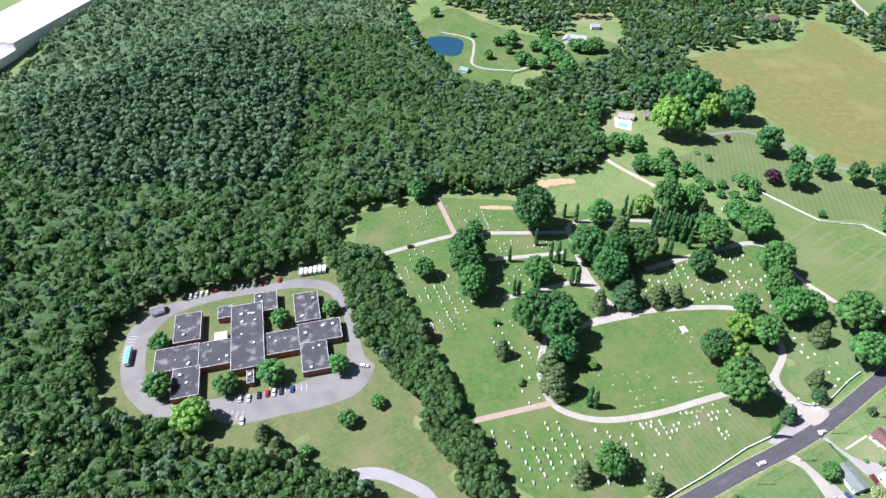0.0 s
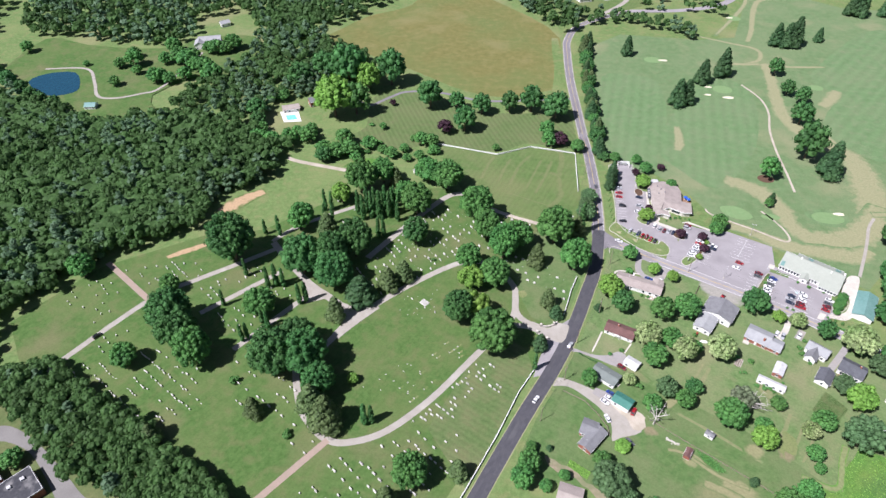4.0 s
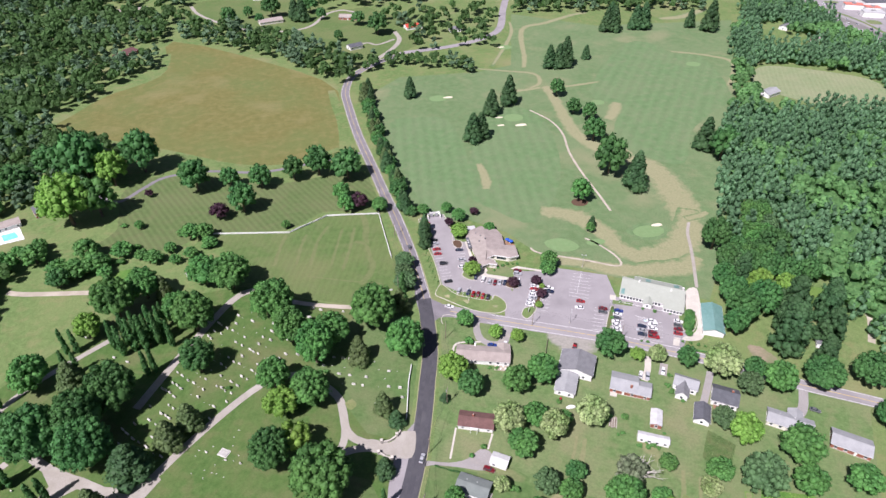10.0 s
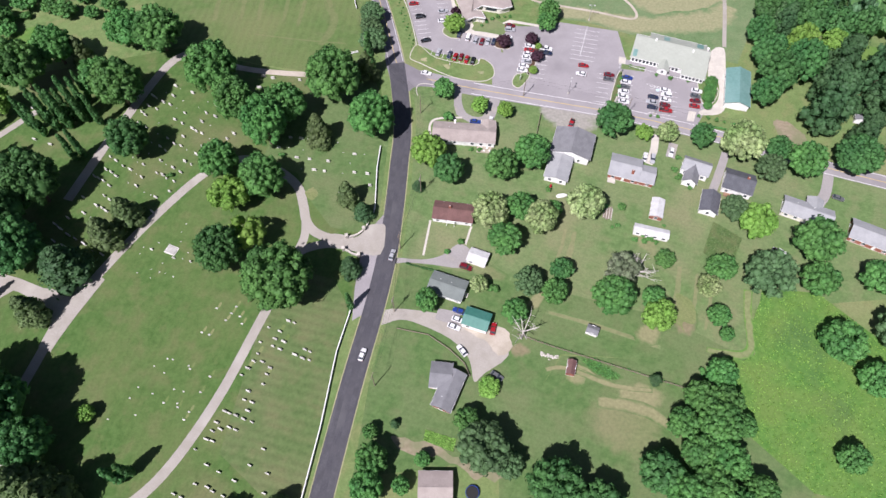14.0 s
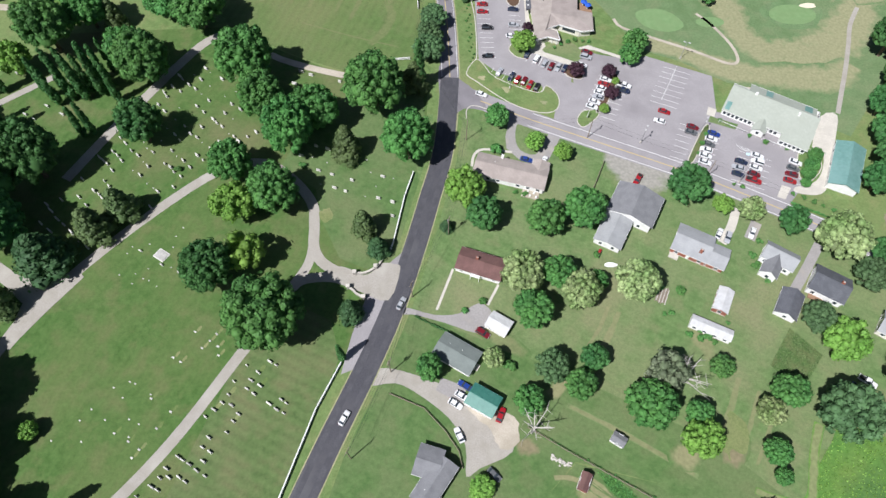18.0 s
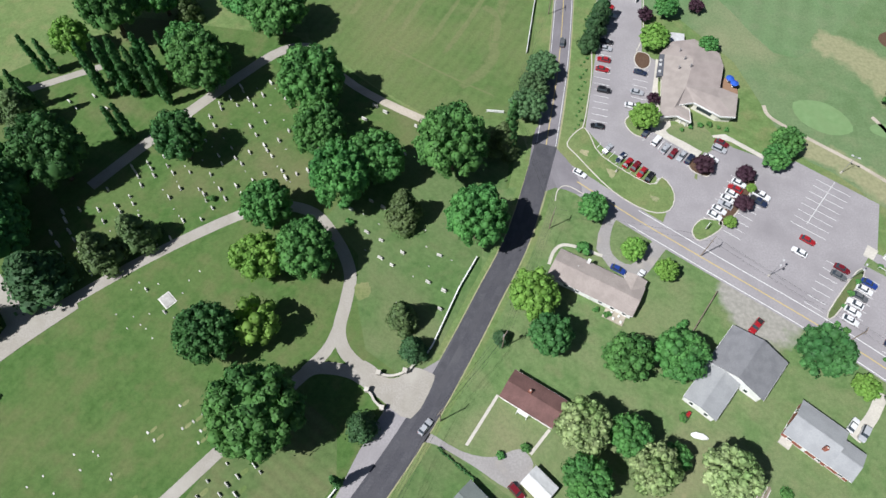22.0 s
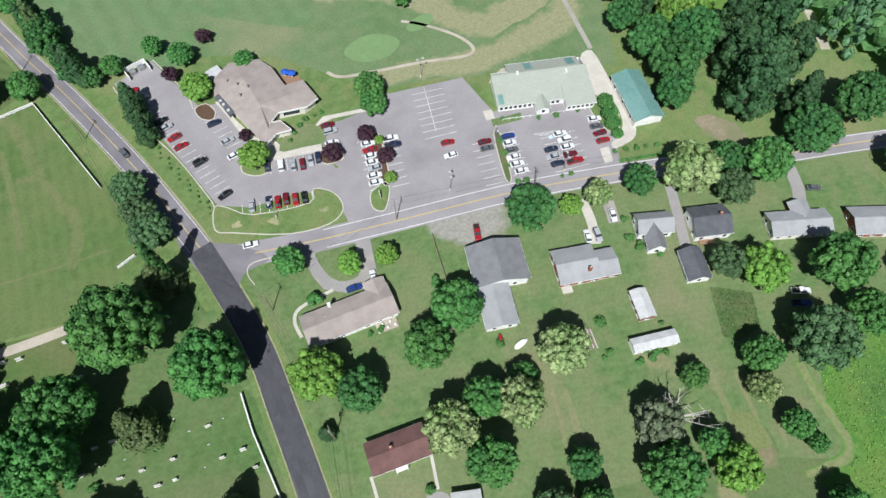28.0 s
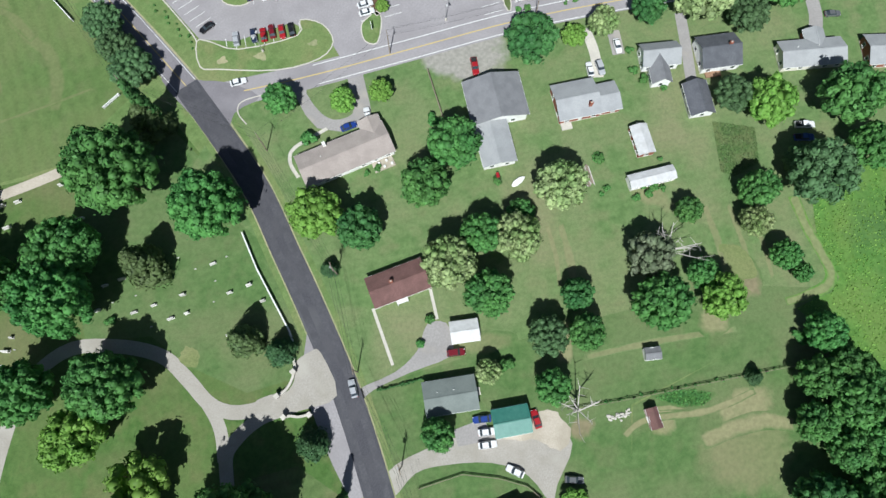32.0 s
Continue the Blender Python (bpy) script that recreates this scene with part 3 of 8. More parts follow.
patch("lawn_burial", [(-53, -9), (-40, -16), (-37, -28), (-44, -46), (-53, -69), (-64, -95), (-84, -68), (-69, -31)], GRASS_BURIAL, 0.028, False, "striped mown burial lawn beside the road")
patch("meadow_lush", [(108, -55), (104, -60.5), (98, -66.6), (95.6, -73), (93.6, -77.4), (89, -78.6), (82.6, -76), (79, -75), (80, -90), (78, -100), (90, -122), (112, -132), (136, -112), (138, -84), (126, -62)], GRASS_LUSH, 0.035, False, "bright green tall grass")

MAIN = [(-400, -860), (-270, -560), (-170, -340), (-110, -210), (-80, -145), (-54, -86), (-40, -55), (-28.4, -31), (-19.8, -11), (-13, 9), (-7.6, 27), (-1.2, 50), (3, 84), (3.5, 122), (1.5, 165), (-1, 190), (-4, 232), (-8, 287), (-9, 340), (-8, 368), (2, 400), (25, 425), (60, 450)]
BRANCH = [(4, 77), (14, 71.5), (32, 61.5), (55, 50), (86, 34.5), (113, 18.5), (135, 4), (157, -12), (182, -28), (230, -60)]
ribbon("main_road", MAIN[:13], 7.2, ASPHALT_NEW, 0.07, "freshly paved dark asphalt road")
ribbon("far_road", MAIN[12:], [7.2, 7.0, 7.0, 7.0], ROAD_OLD, 0.065, "worn grey asphalt road")
ribbon("branch_road", BRANCH, [8.5, 7.6, 7.0, 7.0], ASPHALT_OLD, 0.06, "worn grey asphalt side road")
ribbon("shoulder_road", MAIN, 7.9, ROUGH_DRY, 0.055, "thin dry shoulder of the road")
for side in (-2.0, 2.0):
    ribbon("wheel_track", MAIN[1:13], [1.6, 2.4, 1.4, 2.2, 1.5], ASPHALT_TRACK, 0.075, "paler worn wheel track", side)
ribbon("verge_road", MAIN, 11.0, GRASS, 0.045, "pale grass verge of the road")
ribbon("yellow_line", MAIN[12:], 0.26, LINE_YELLOW, 0.085, "double yellow centre line")
ribbon("yellow_line", BRANCH[1:], 0.34, LINE_YELLOW, 0.08, "double yellow centre line")
for side in (-1, 1):
    ribbon("white_line", MAIN[12:], 0.15, LINE_WHITE, 0.085, "white edge line", side * 3.1)
    ribbon("white_line", BRANCH[2:], 0.22, LINE_WHITE, 0.08, "white edge line", side * 3.1)
patch("junction", [(-1, 62), (7.5, 68), (16, 67), (12, 77), (6, 84), (4, 92), (-1, 90), (-1.5, 74)], ROAD_OLD, 0.066, True, "worn asphalt of the road junction")

patch("parking_lot", [(16, 159), (31, 160), (32, 130), (29.5, 106), (32, 92), (51, 79), (60, 83), (62, 94), (77, 90), (82, 92), (106, 80), (103, 62), (110, 60), (133, 41), (124, 26), (117, 19), (85, 36), (52, 52.5), (40, 58), (42, 66), (38, 79), (22, 85.5), (15, 93), (16, 127)], ASPHALT_OLD, 0.062, False, "worn purple-grey asphalt parking lot")

def paths(rows, z):
    for nm, pts, w, m in rows:
        ribbon(nm, pts, w, m, z, "pale chip-seal cemetery path")
        z += 0.003


paths([
    ("path_loop", [(-31, -1.6), (-36.5, 0.2), (-41, 2.6), (-44.6, 6), (-46.6, 11), (-46.8, 19), (-48, 28), (-55, 38), (-66, 46), (-82, 43), (-107, 22), (-130, -3), (-138, -16), (-150, -40)], 3.6, PATHWAY),
    ("path_fork", [(-46.8, 11), (-47.6, 6), (-49.2, 2), (-52.4, -3)], 3.2, PATHWAY),
    ("path_south", [(-33, -3), (-40, -1), (-46, -0.8), (-51, -2.2), (-55, -7.4), (-60, -15), (-68, -27), (-84, -51), (-101, -70), (-115, -78), (-128, -79), (-142, -68), (-150, -53), (-155, -38)], 3.4, PATHWAY),
    ("path_west", [(-128, -79), (-152, -112)], 3.2, PINKPATH),
    ("path_north", [(-276, -58), (-248, -6), (-229, 12), (-212, 26), (-191, 44)], 3.4, PATHWAY),
    ("path_spur", [(-286, 20), (-248, -6)], 3.4, PINKPATH),
], 0.046)
paths([
    ("path_cross", [(-195, 49), (-168, 21), (-149, 7), (-136, -4)], 4.0, PATHWAY),
    ("path_middle", [(-216, -12), (-182, 25)], 3.2, PATHWAY),
    ("path_lower", [(-189, -34), (-160, 11)], 3.2, PATHWAY),
    ("path_garden", [(-214, 140), (-203, 136), (-163, 128), (-150, 122)], 3.6, GRAVEL),
    ("path_upper", [(-135, 42), (-118, 72), (-96, 106), (-84, 112)], 4.0, PATHWAY),
    ("path_meadow", [(-84, 112), (-64, 97), (-35, 86), (-18, 84)], 3.0, GRAVEL),
    ("path_hedge", [(-196, 50), (-182, 68), (-150, 92)], 3.0, PATHWAY),
], 0.064)
patch("path_fan", [(-169, 21.2), (-150.2, 10.9), (-139.4, 3.4), (-140.7, 0.2), (-151.7, 6.2), (-157.9, 3.4), (-161.4, 1.6), (-161.2, 7.5), (-164.4, 12.9)], PATHWAY, 0.090, False, "pale chip-seal fan where the cemetery paths meet")
patch("path_bend", [(-141, 4.6), (-131.7, 1.4), (-122.6, 6.2), (-120.2, 3.0), (-129.2, -8.6), (-134.9, -16.8), (-137.4, -21.0), (-141.4, -17.9), (-138.6, -11.9), (-137.3, -4.8)], PATHWAY, 0.094, False, "pale chip-seal bend where the cemetery paths meet")
patch("apron_gate", [(-22, -10), (-31, -6.5), (-36.5, -4), (-40, -2), (-38.5, 2.8), (-34, 1.6), (-31, -0.6), (-27.4, 0.2), (-24.5, 3.4), (-20, 3), (-18, 1)], PATHWAY, 0.086, True, "pale asphalt apron of the cemetery gate")

patch("drive_hospital", [(-315, -206), (-328, -197), (-338, -187), (-341, -175), (-339, -162), (-332, -149), (-320, -131), (-306, -113), (-297, -100), (-281, -90), (-270, -90), (-254, -97), (-236, -108), (-222, -117), (-213, -119), (-208, -135), (-215, -152), (-228, -170), (-242, -188), (-263, -197), (-277, -211), (-300, -212)], ASPHALT_LOT, 0.05, True, "grey asphalt drive and lot round the long building")
patch("lawn_ring", [(-345, -215), (-354, -165), (-327, -113), (-292, -76), (-262, -84), (-205, -112), (-160, -128), (-125, -142), (-140, -165), (-200, -200), (-262, -224)], GRASS_CARE, 0.026, False, "thin olive grass outside the ring drive")
patch("lawn_hospital", [(-294, -203), (-311, -194), (-322, -185), (-328, -174), (-329, -163), (-321, -144), (-306, -123), (-292, -106), (-277, -97), (-261, -99), (-248, -107), (-230, -123), (-226, -132), (-234, -145), (-240, -159), (-256, -178), (-267, -190), (-279, -202)], GRASS_CARE, 0.056, True, "mown lawn round the long building")
patch("lawn_care", [(-239, -188), (-223, -169), (-205, -146), (-200, -128), (-190, -118), (-172, -112), (-140, -126), (-128, -140), (-142, -150), (-164, -158), (-180, -164), (-196, -172), (-210, -186), (-231, -200)], GRASS_CARE, 0.032, True, "thin olive lawn with mowing bands below the long building")
for dry in ([(-212, -177), (-208, -174), (-207, -169), (-211, -170)], [(-143, -138), (-139, -140), (-138, -144), (-143, -143)], [(-176, -128), (-168, -126), (-166, -131), (-173, -133)]):
    patch("dry_spot", dry, MEADOW_DRY, 0.045, True, "dry worn spot in the grass")
ribbon("road_south", [(-210, -215), (-185, -180), (-172, -164), (-158, -158), (-141, -157), (-120, -175), (-110, -200)], 6.0, ASPHALT_OLD, 0.05, "grey asphalt drive")
patch("pond", [(-470, 226), (-463, 243), (-440, 248), (-423, 226), (-422, 213), (-441, 206)], WATER, 0.7, True, "still dark blue pond")
for c, rx, ry in (((68, 334), 8, 6), ((119, 283), 8, 7), ((149, 113), 10, 6), ((198, 295), 6, 5), ((163, 442), 7, 6), ((325, 356), 7, 6), ((113, 110), 6, 3)):
    patch("putting_green", [(c[0] + rx * math.cos(a), c[1] + ry * math.sin(a)) for a in (2 * math.pi * i / 10 for i in range(10))], PUTTING, 0.06, True, "closely mown pale putting green")
for c, r in (((77, 334), 3), ((121, 269), 3.4), ((105, 272), 2.2), ((108, 286), 2.2), ((157.4, 118), 2.6), ((159, 443), 2.5)):
    patch("bunker", [(c[0] + r * math.cos(a) * (1.5 if i % 3 else 1.1), c[1] + r * math.sin(a) * 0.6) for i, a in ((i, 2 * math.pi * i / 9) for i in range(9))], SAND, 0.07, True, "pale sand bunker on the golf course")

# ---- trees ----
def leaf_quads(rng, centres, normals, size, loose=0.45):
    """Small bent leaf clumps, one rhombus each, at the given places."""
    n = len(centres)
    nrm = normals + rng.normal(0, loose, (n, 3))
    nrm /= np.linalg.norm(nrm, axis=1, keepdims=True)
    ref = rng.normal(0, 1, (n, 3))
    u = np.cross(nrm, ref)
    u /= np.linalg.norm(u, axis=1, keepdims=True)
    v = np.cross(nrm, u)
    s = size * rng.uniform(0.6, 1.35, (n, 1))
    quad = np.stack([centres - u * s, centres - v * s * 0.75 + nrm * s * 0.15, centres + u * s * rng.uniform(0.8, 1.2, (n, 1)), centres + v * s * 0.75 - nrm * s * 0.1], 1)
    return quad.reshape(-1, 3)


_bm = bmesh.new()
bmesh.ops.create_icosphere(_bm, subdivisions=1, radius=1)
_bm.verts.ensure_lookup_table()
ICO_V = np.array([v.co[:] for v in _bm.verts])
ICO_F = np.array([[v.index for v in f.verts] for f in _bm.faces if f.calc_center_median().z > -0.35])
_bm.free()


def crown_arrays(rng, blobs, per, leaf_size, shape="round", core=True, loose=0.28):
    """Vertices, quads and triangles of a crown of radius 1, its foot at 0 and its top near 2 times the shape's height."""
    quads, cv, cf, base = [], [], [], 0
    for i in range(blobs):
        if shape == "round":
            inner = blobs * 0.3 if blobs >= 16 else blobs
            if i < inner:
                d = rng.normal(0, 1, 3)
                d /= np.linalg.norm(d)
                d[2] = abs(d[2]) * 1.0 - 0.28
                c, r = d * np.array([0.60, 0.60, 0.54]) * rng.uniform(0.75, 1.05) + (0, 0, 0.92), rng.uniform(0.30, 0.42)
            else:
                h = 0.98 - 1.38 * (i - inner + rng.uniform(0.2, 0.8)) / (blobs - inner)
                a, w = 2.39996 * i + rng.uniform(-0.25, 0.25), math.sqrt(max(0.05, 1 - h * h))
                c, r = np.array([math.cos(a) * w * 0.79, math.sin(a) * w * 0.79, h * 0.76]) * rng.uniform(0.86, 1.07) + (0, 0, 0.92), rng.uniform(0.8, 1.3) * 1.6 / math.sqrt(blobs)
        elif shape == "pine":
            h = (i + 0.5) / blobs
            a = i * 2.4 + rng.uniform(-0.5, 0.5)
            w = 0.95 * (1 - h ** 2.2) ** 0.75 * rng.uniform(0.45, 1.0)
            c, r = np.array([math.cos(a) * w * 0.8, math.sin(a) * w * 0.8, 0.35 + 2.3 * h]), rng.uniform(0.16, 0.27)
        elif shape == "column":
            h = (i + 0.5) / blobs
            a = rng.uniform(0, 6.28)
            w = 0.55 * min(1.0, h * 4 + 0.45) * (1 - h) ** 0.42
            c, r = np.array([math.cos(a) * w * 0.55, math.sin(a) * w * 0.55, 0.22 + 4.4 * h]), 0.13 + 0.40 * w
        else:
            h = (i + 0.5) / blobs
            a = i * 2.4 + rng.uniform(-0.4, 0.4)
            w = 0.86 * (1 - h) ** 0.68
            c, r = np.array([math.cos(a) * w * 0.72, math.sin(a) * w * 0.72, 0.25 + 2.5 * h]), 0.16 + 0.30 * (1 - h)
        d = rng.normal(0, 1, (per, 3))
        d /= np.linalg.norm(d, axis=1, keepdims=True)
        d[:, 2] = np.where(d[:, 2] < -0.5, -d[:, 2], d[:, 2])
        squash = np.array([1.0, 1.0, 0.8 if shape == "round" else 1.0])
        quads.append(leaf_quads(rng, c + d * r * squash * rng.uniform(0.86, 1.08, (per, 1)), d, leaf_size, loose))
        if core:
            cv.append(c + ICO_V * r * squash * rng.uniform(0.72, 0.94, (len(ICO_V), 1)))
            cf.append(ICO_F + base)
            base += len(ICO_V)
    q = np.concatenate(quads)
    return q, (np.concatenate(cv) if core else np.zeros((0, 3))), (np.concatenate(cf) if core else np.zeros((0, 3), int))


def mesh_from(name, quads, cv, cf, material, tint=None):
    """One mesh from leaf quads and core triangles."""
    nq = len(quads) // 4
    me = bpy.data.meshes.new(name)
    co = np.concatenate([quads, cv]).astype(np.float32)
    loops = np.concatenate([np.arange(nq * 4), (cf + nq * 4).ravel()]).astype(np.int32)
    starts = np.concatenate([np.arange(nq) * 4, nq * 4 + np.arange(len(cf)) * 3]).astype(np.int32)
    me.vertices.add(len(co)), me.loops.add(len(loops)), me.polygons.add(len(starts))
    me.vertices.foreach_set("co", co.ravel()), me.loops.foreach_set("vertex_index", loops)
    me.polygons.foreach_set("loop_start", starts)
    if tint is not None:
        me.attributes.new("tint", "FLOAT", "FACE").data.foreach_set("value", tint.astype(np.float32))
    me.update(calc_edges=True)
    me.materials.append(material)
    return me


def trunk_mesh(rng, top, r, spread=0.5, limbs=4):
    bm = bmesh.new()
    tube(bm, (0, 0, -0.02), (rng.uniform(-.04, .04), rng.uniform(-.04, .04), top), r, r * 0.6)
    for i in range(limbs):
        a = 2 * math.pi * i / limbs + rng.uniform(-0.4, 0.4)
        tube(bm, (0, 0, top * rng.uniform(0.7, 0.95)), (math.cos(a) * spread, math.sin(a) * spread, top + spread * rng.uniform(0.6, 1.0)), r * 0.5, r * 0.15, 5)
    me = bpy.data.meshes.new("trunk")
    bm.to_mesh(me)
    bm.free()
    me.materials.append(BARK)
    return me


RNG = np.random.default_rng(7)
KINDS = {}


def tree_kind(key, shape, material, variants, blobs, per, size, label, category="tree", trunk=True, foot=0.0):
    protos = []
    for _ in range(variants):
        q, cv, cf = crown_arrays(RNG, blobs, per, size, shape)
        q[:, 2] += foot
        cv[:, 2] += foot
        me = mesh_from("crown", q, cv, cf, material)
        protos.append((me, trunk_mesh(RNG, 0.75 + foot, 0.075, 0.5 if shape == "round" else 0.05) if trunk else None))
    KINDS[key] = (protos, label, category)


tree_kind("dec", "round", LEAF, 6, 84, 26, 0.060, "broad deciduous tree with dense mid-green leaves", foot=0.05)
tree_kind("dark", "round", LEAF_DARK, 4, 84, 26, 0.060, "broad deciduous tree with dense dark green leaves", foot=0.05)
tree_kind("dec_big", "round", LEAF, 4, 150, 30, 0.042, "large spreading deciduous tree with dense mid-green leaves", foot=0.05)
tree_kind("dark_big", "round", LEAF_DARK, 3, 150, 30, 0.042, "large spreading deciduous tree with dense dark green leaves", foot=0.05)
tree_kind("dec_far", "round", LEAF, 4, 40, 18, 0.09, "broad deciduous tree with dense mid-green leaves", foot=0.05)
tree_kind("dark_far", "round", LEAF_DARK, 3, 40, 18, 0.09, "broad deciduous tree with dense dark green leaves", foot=0.05)
tree_kind("lime", "round", LEAF_LIME, 3, 84, 26, 0.060, "rounded tree with bright lime-green leaves", foot=0.05)
tree_kind("blossom", "round", LEAF_BLOSSOM, 3, 100, 26, 0.052, "rounded tree covered in pale cream blossom", foot=0.05)
tree_kind("thin", "round", LEAF_LIME, 1, 34, 18, 0.062, "feathery half-bare tree with yellow-green leaves", foot=0.05)
tree_kind("grey", "round", LEAF_GREY, 1, 46, 26, 0.07, "half-dead tree with thin greyish leaves", foot=0.05)
tree_kind("willow", "round", LEAF_WILLOW, 2, 96, 30, 0.05, "spreading tree with grey-green drooping leaves", foot=0.02)
tree_kind("purple", "round", LEAF_PURPLE, 2, 22, 60, 0.08, "small rounded tree with dark purple leaves", foot=0.1)
tree_kind("olive", "cone", LEAF_OLIVE, 4, 34, 62, 0.075, "dense rounded evergreen with dull olive foliage")
tree_kind("conifer", "cone", LEAF_CONIFER, 4, 36, 60, 0.07, "tall dark green conifer")
tree_kind("pine", "pine", LEAF_CONIFER, 3, 76, 46, 0.06, "tall spreading dark green pine")
tree_kind("cypress", "column", LEAF_DARK, 3, 54, 24, 0.11, "narrow dark green columnar cypress", trunk=False)
tree_kind("shrub", "round", LEAF, 3, 12, 40, 0.14, "low rounded green garden shrub", "shrub", False, -0.3)


def tree(key, x, y, r, tall=1.0, group=""):
    close = group in (CEM, GARDEN, "roadside trees", "trees round the parking lots", "tall trees by the clubhouse", "clump of trees behind the gardens")
    protos, label, category = KINDS[key + ("_far" if not close else "_big" if r > 9 else "") if key in ("dec", "dark") else key]
    crown, trunk = protos[int(RNG.integers(len(protos)))]
    name = {"shrub": "shrub", "cypress": "cypress_tree", "conifer": "conifer_tree", "pine": "pine_tree"}.get(key, "tree")
    z = 1.0 * tall * (1.03 if key in ("dec", "dark") else 1.0) * RNG.uniform(0.92, 1.08)
    m = Matrix.LocRotScale((x, y, hill(x, y)), Euler((0, 0, RNG.uniform(0, 6.28))), (r, r * RNG.uniform(0.92, 1.08), r * z))
    ob = thing(name, m, label, category, group)
    c = new("crown", crown)
    c.parent = ob
    if trunk:
        t = new("trunk", trunk)
        t.parent = ob
    return ob

# ---- single trees, area by area: x, y, crown radius ----
def trees(key, rows, tall=1.0, group=""):
    for x, y, r in rows:
        tree(key, x, y, r * (1.22 if key == "cypress" else 1.06 if group == CEM else 1.02 if group == GARDEN else 1.05), tall, group)


CEM, GARDEN = "cemetery trees", "trees in the back gardens"
trees("dec", [(-139.8, 118.2, 8.9), (-151.6, 105.5, 10.5), (-73.8, 85.5, 11.4), (-66.3, 67.9, 8.6), (-47.5, 61.5, 9.0), (-25.5, 69, 11.4), (-14, 46, 9.3), (-75.1, 40.8, 7.4), (-59.5, 28.2, 8.7), (-58, -18, 12.1), (-112.1, 87.4, 10.4), (-120.7, 96, 7.7), (-180.7, 64.3, 8.3), (-55.6, 51.8, 10.0)], 1.15, CEM)
trees("dec", [(-95.6, 116.4, 11.3), (-109.6, 123.2, 9.4), (-204, -43.5, 10.5), (-182.4, -8.4, 8.2), (-238.3, 2.1, 5.6), (-238, -49, 6.8), (-88, -94, 8.5), (-293, 8, 7.5)], 1.0, CEM)
trees("dark", [(-108.3, 58, 8.2), (-77.1, -0.5, 8.7), (-142, 43.5, 11.4), (-153, 31, 11.4), (-148, 17.5, 11.5), (-169, 26, 12.3), (-212, 32, 14), (-163, -44.6, 12.4), (-148, -41.4, 12), (-137.6, -54, 8.6), (-155, -30.4, 10), (-224, -24, 12), (-217, -33, 11)], 1.15, CEM)
trees("lime", [(-72.5, 24.2, 7.6), (-162.8, 93.6, 7)], 1.1, CEM)
trees("lime", [(-123.6, -46.4, 3.0)], 1.0, CEM)
trees("thin", [(-67.2, 5.6, 6.7)], 1.1, CEM)
trees("olive", [(-130.8, 117.8, 5), (-35.9, 47.5, 6.2), (-118, 18.4, 6.6), (-110.5, 26, 6.3), (-29.5, 15.3, 4.9), (-163.6, 60.4, 7), (-141.7, -7.1, 6), (-138.5, -65.4, 8.2), (-129.9, -72, 8.2), (-165, -70, 5), (-96, -106, 5.6), (-68, -89, 4.6), (-205, -89, 5), (-11, 78.8, 5.6)], 0.85, CEM)
trees("conifer", [(-131.3, 7.6, 9.2)], 0.65, CEM)
trees("conifer", [(-33.4, -15, 4.4), (-25.0, 7.4, 4.2)], 0.8, CEM)
trees("cypress", [(-149, 81, 2.6), (-145, 77, 2.8), (-144, 84, 2.8), (-140, 79, 2.8), (-139, 84, 2.8), (-135, 79, 2.8), (-134, 83, 2.6), (-133, 88, 2.8), (-129, 81, 2.8), (-128, 86, 2.6), (-123, 78, 2.5), (-171, 83, 2.2), (-167, 84, 2.2), (-167, 68, 2.5), (-161, 65, 2.5), (-132, 61, 2.3), (-129, 62, 2.3), (-128, 93, 2.2), (-9, 79, 3.4), (-36, -29, 1.8), (-72, 84, 2.0)], 1.3, CEM)
trees("cypress", [(-201, 19, 2.2), (-205, -5, 1.9), (-186, -28, 2.0), (-184, -26, 2.0), (-178, -18, 2.3), (-175, -19, 2.3), (-164, 1, 2.4), (-161, 3, 2.4), (-193, 56, 2.4), (-181, 13, 2.7), (-185, 11, 2.4), (-202, 56, 2.0), (-177, 13, 2.2), (-113, -69, 2.6), (-110, -68, 2.2)], 1.12, CEM)
trees("shrub", [(-147, -79, 2.8), (-181, -53, 3.0), (-52, 44, 1.6), (-96, 44, 1.5)], 0.9)
trees("dec", [(18.9, 59.9, 4.6), (30.6, 14, 6.6), (43.8, 17, 7.5), (32.2, -5.4, 5.7), (44.1, -8.1, 3.9), (22.6, -18, 6.2), (33.7, -41.6, 4.7), (18.3, -45.2, 4.8), (52.1, -48.8, 7.3), (66.5, -51.6, 4.5), (76.8, -37.9, 3.9), (93.8, -46.5, 5.3), (85.7, -62.9, 4.1), (85.9, -69.4, 2.8), (130.4, -45.9, 8.7), (124.1, -59.4, 6.3), (-10, -34, 4.6), (145.5, -12.1, 7.6)], 1.05, GARDEN)
trees("dark", [(81, 25, 7.7), (39.3, -33.3, 4.4), (10.4, 16.8, 6.3), (140, -2.9, 5.2), (113.1, 9.9, 5.4)], 1.05, GARDEN)
trees("lime", [(31.5, 48.3, 3.8), (41, 43.2, 3.5), (4.6, 27.4, 7.3), (65, -58.9, 6.2), (114.5, -32.5, 7.4), (92.4, 18.6, 3.6)], 1.05, GARDEN)
trees("blossom", [(101, 15.5, 4.8), (125.5, 1.5, 8.6), (20.6, -5.8, 7.2), (38, -12.8, 6.8), (55.8, -10.6, 7.4), (9.4, -31.8, 3.6), (87, -51.8, 4.6)], 1.05, GARDEN)
trees("willow", [(26.2, -35.6, 5.6), (110.5, -24.5, 5.6), (107, -54.5, 9), (108, -49.8, 5.4), (131.9, -11, 6.3)], 1.0, GARDEN)
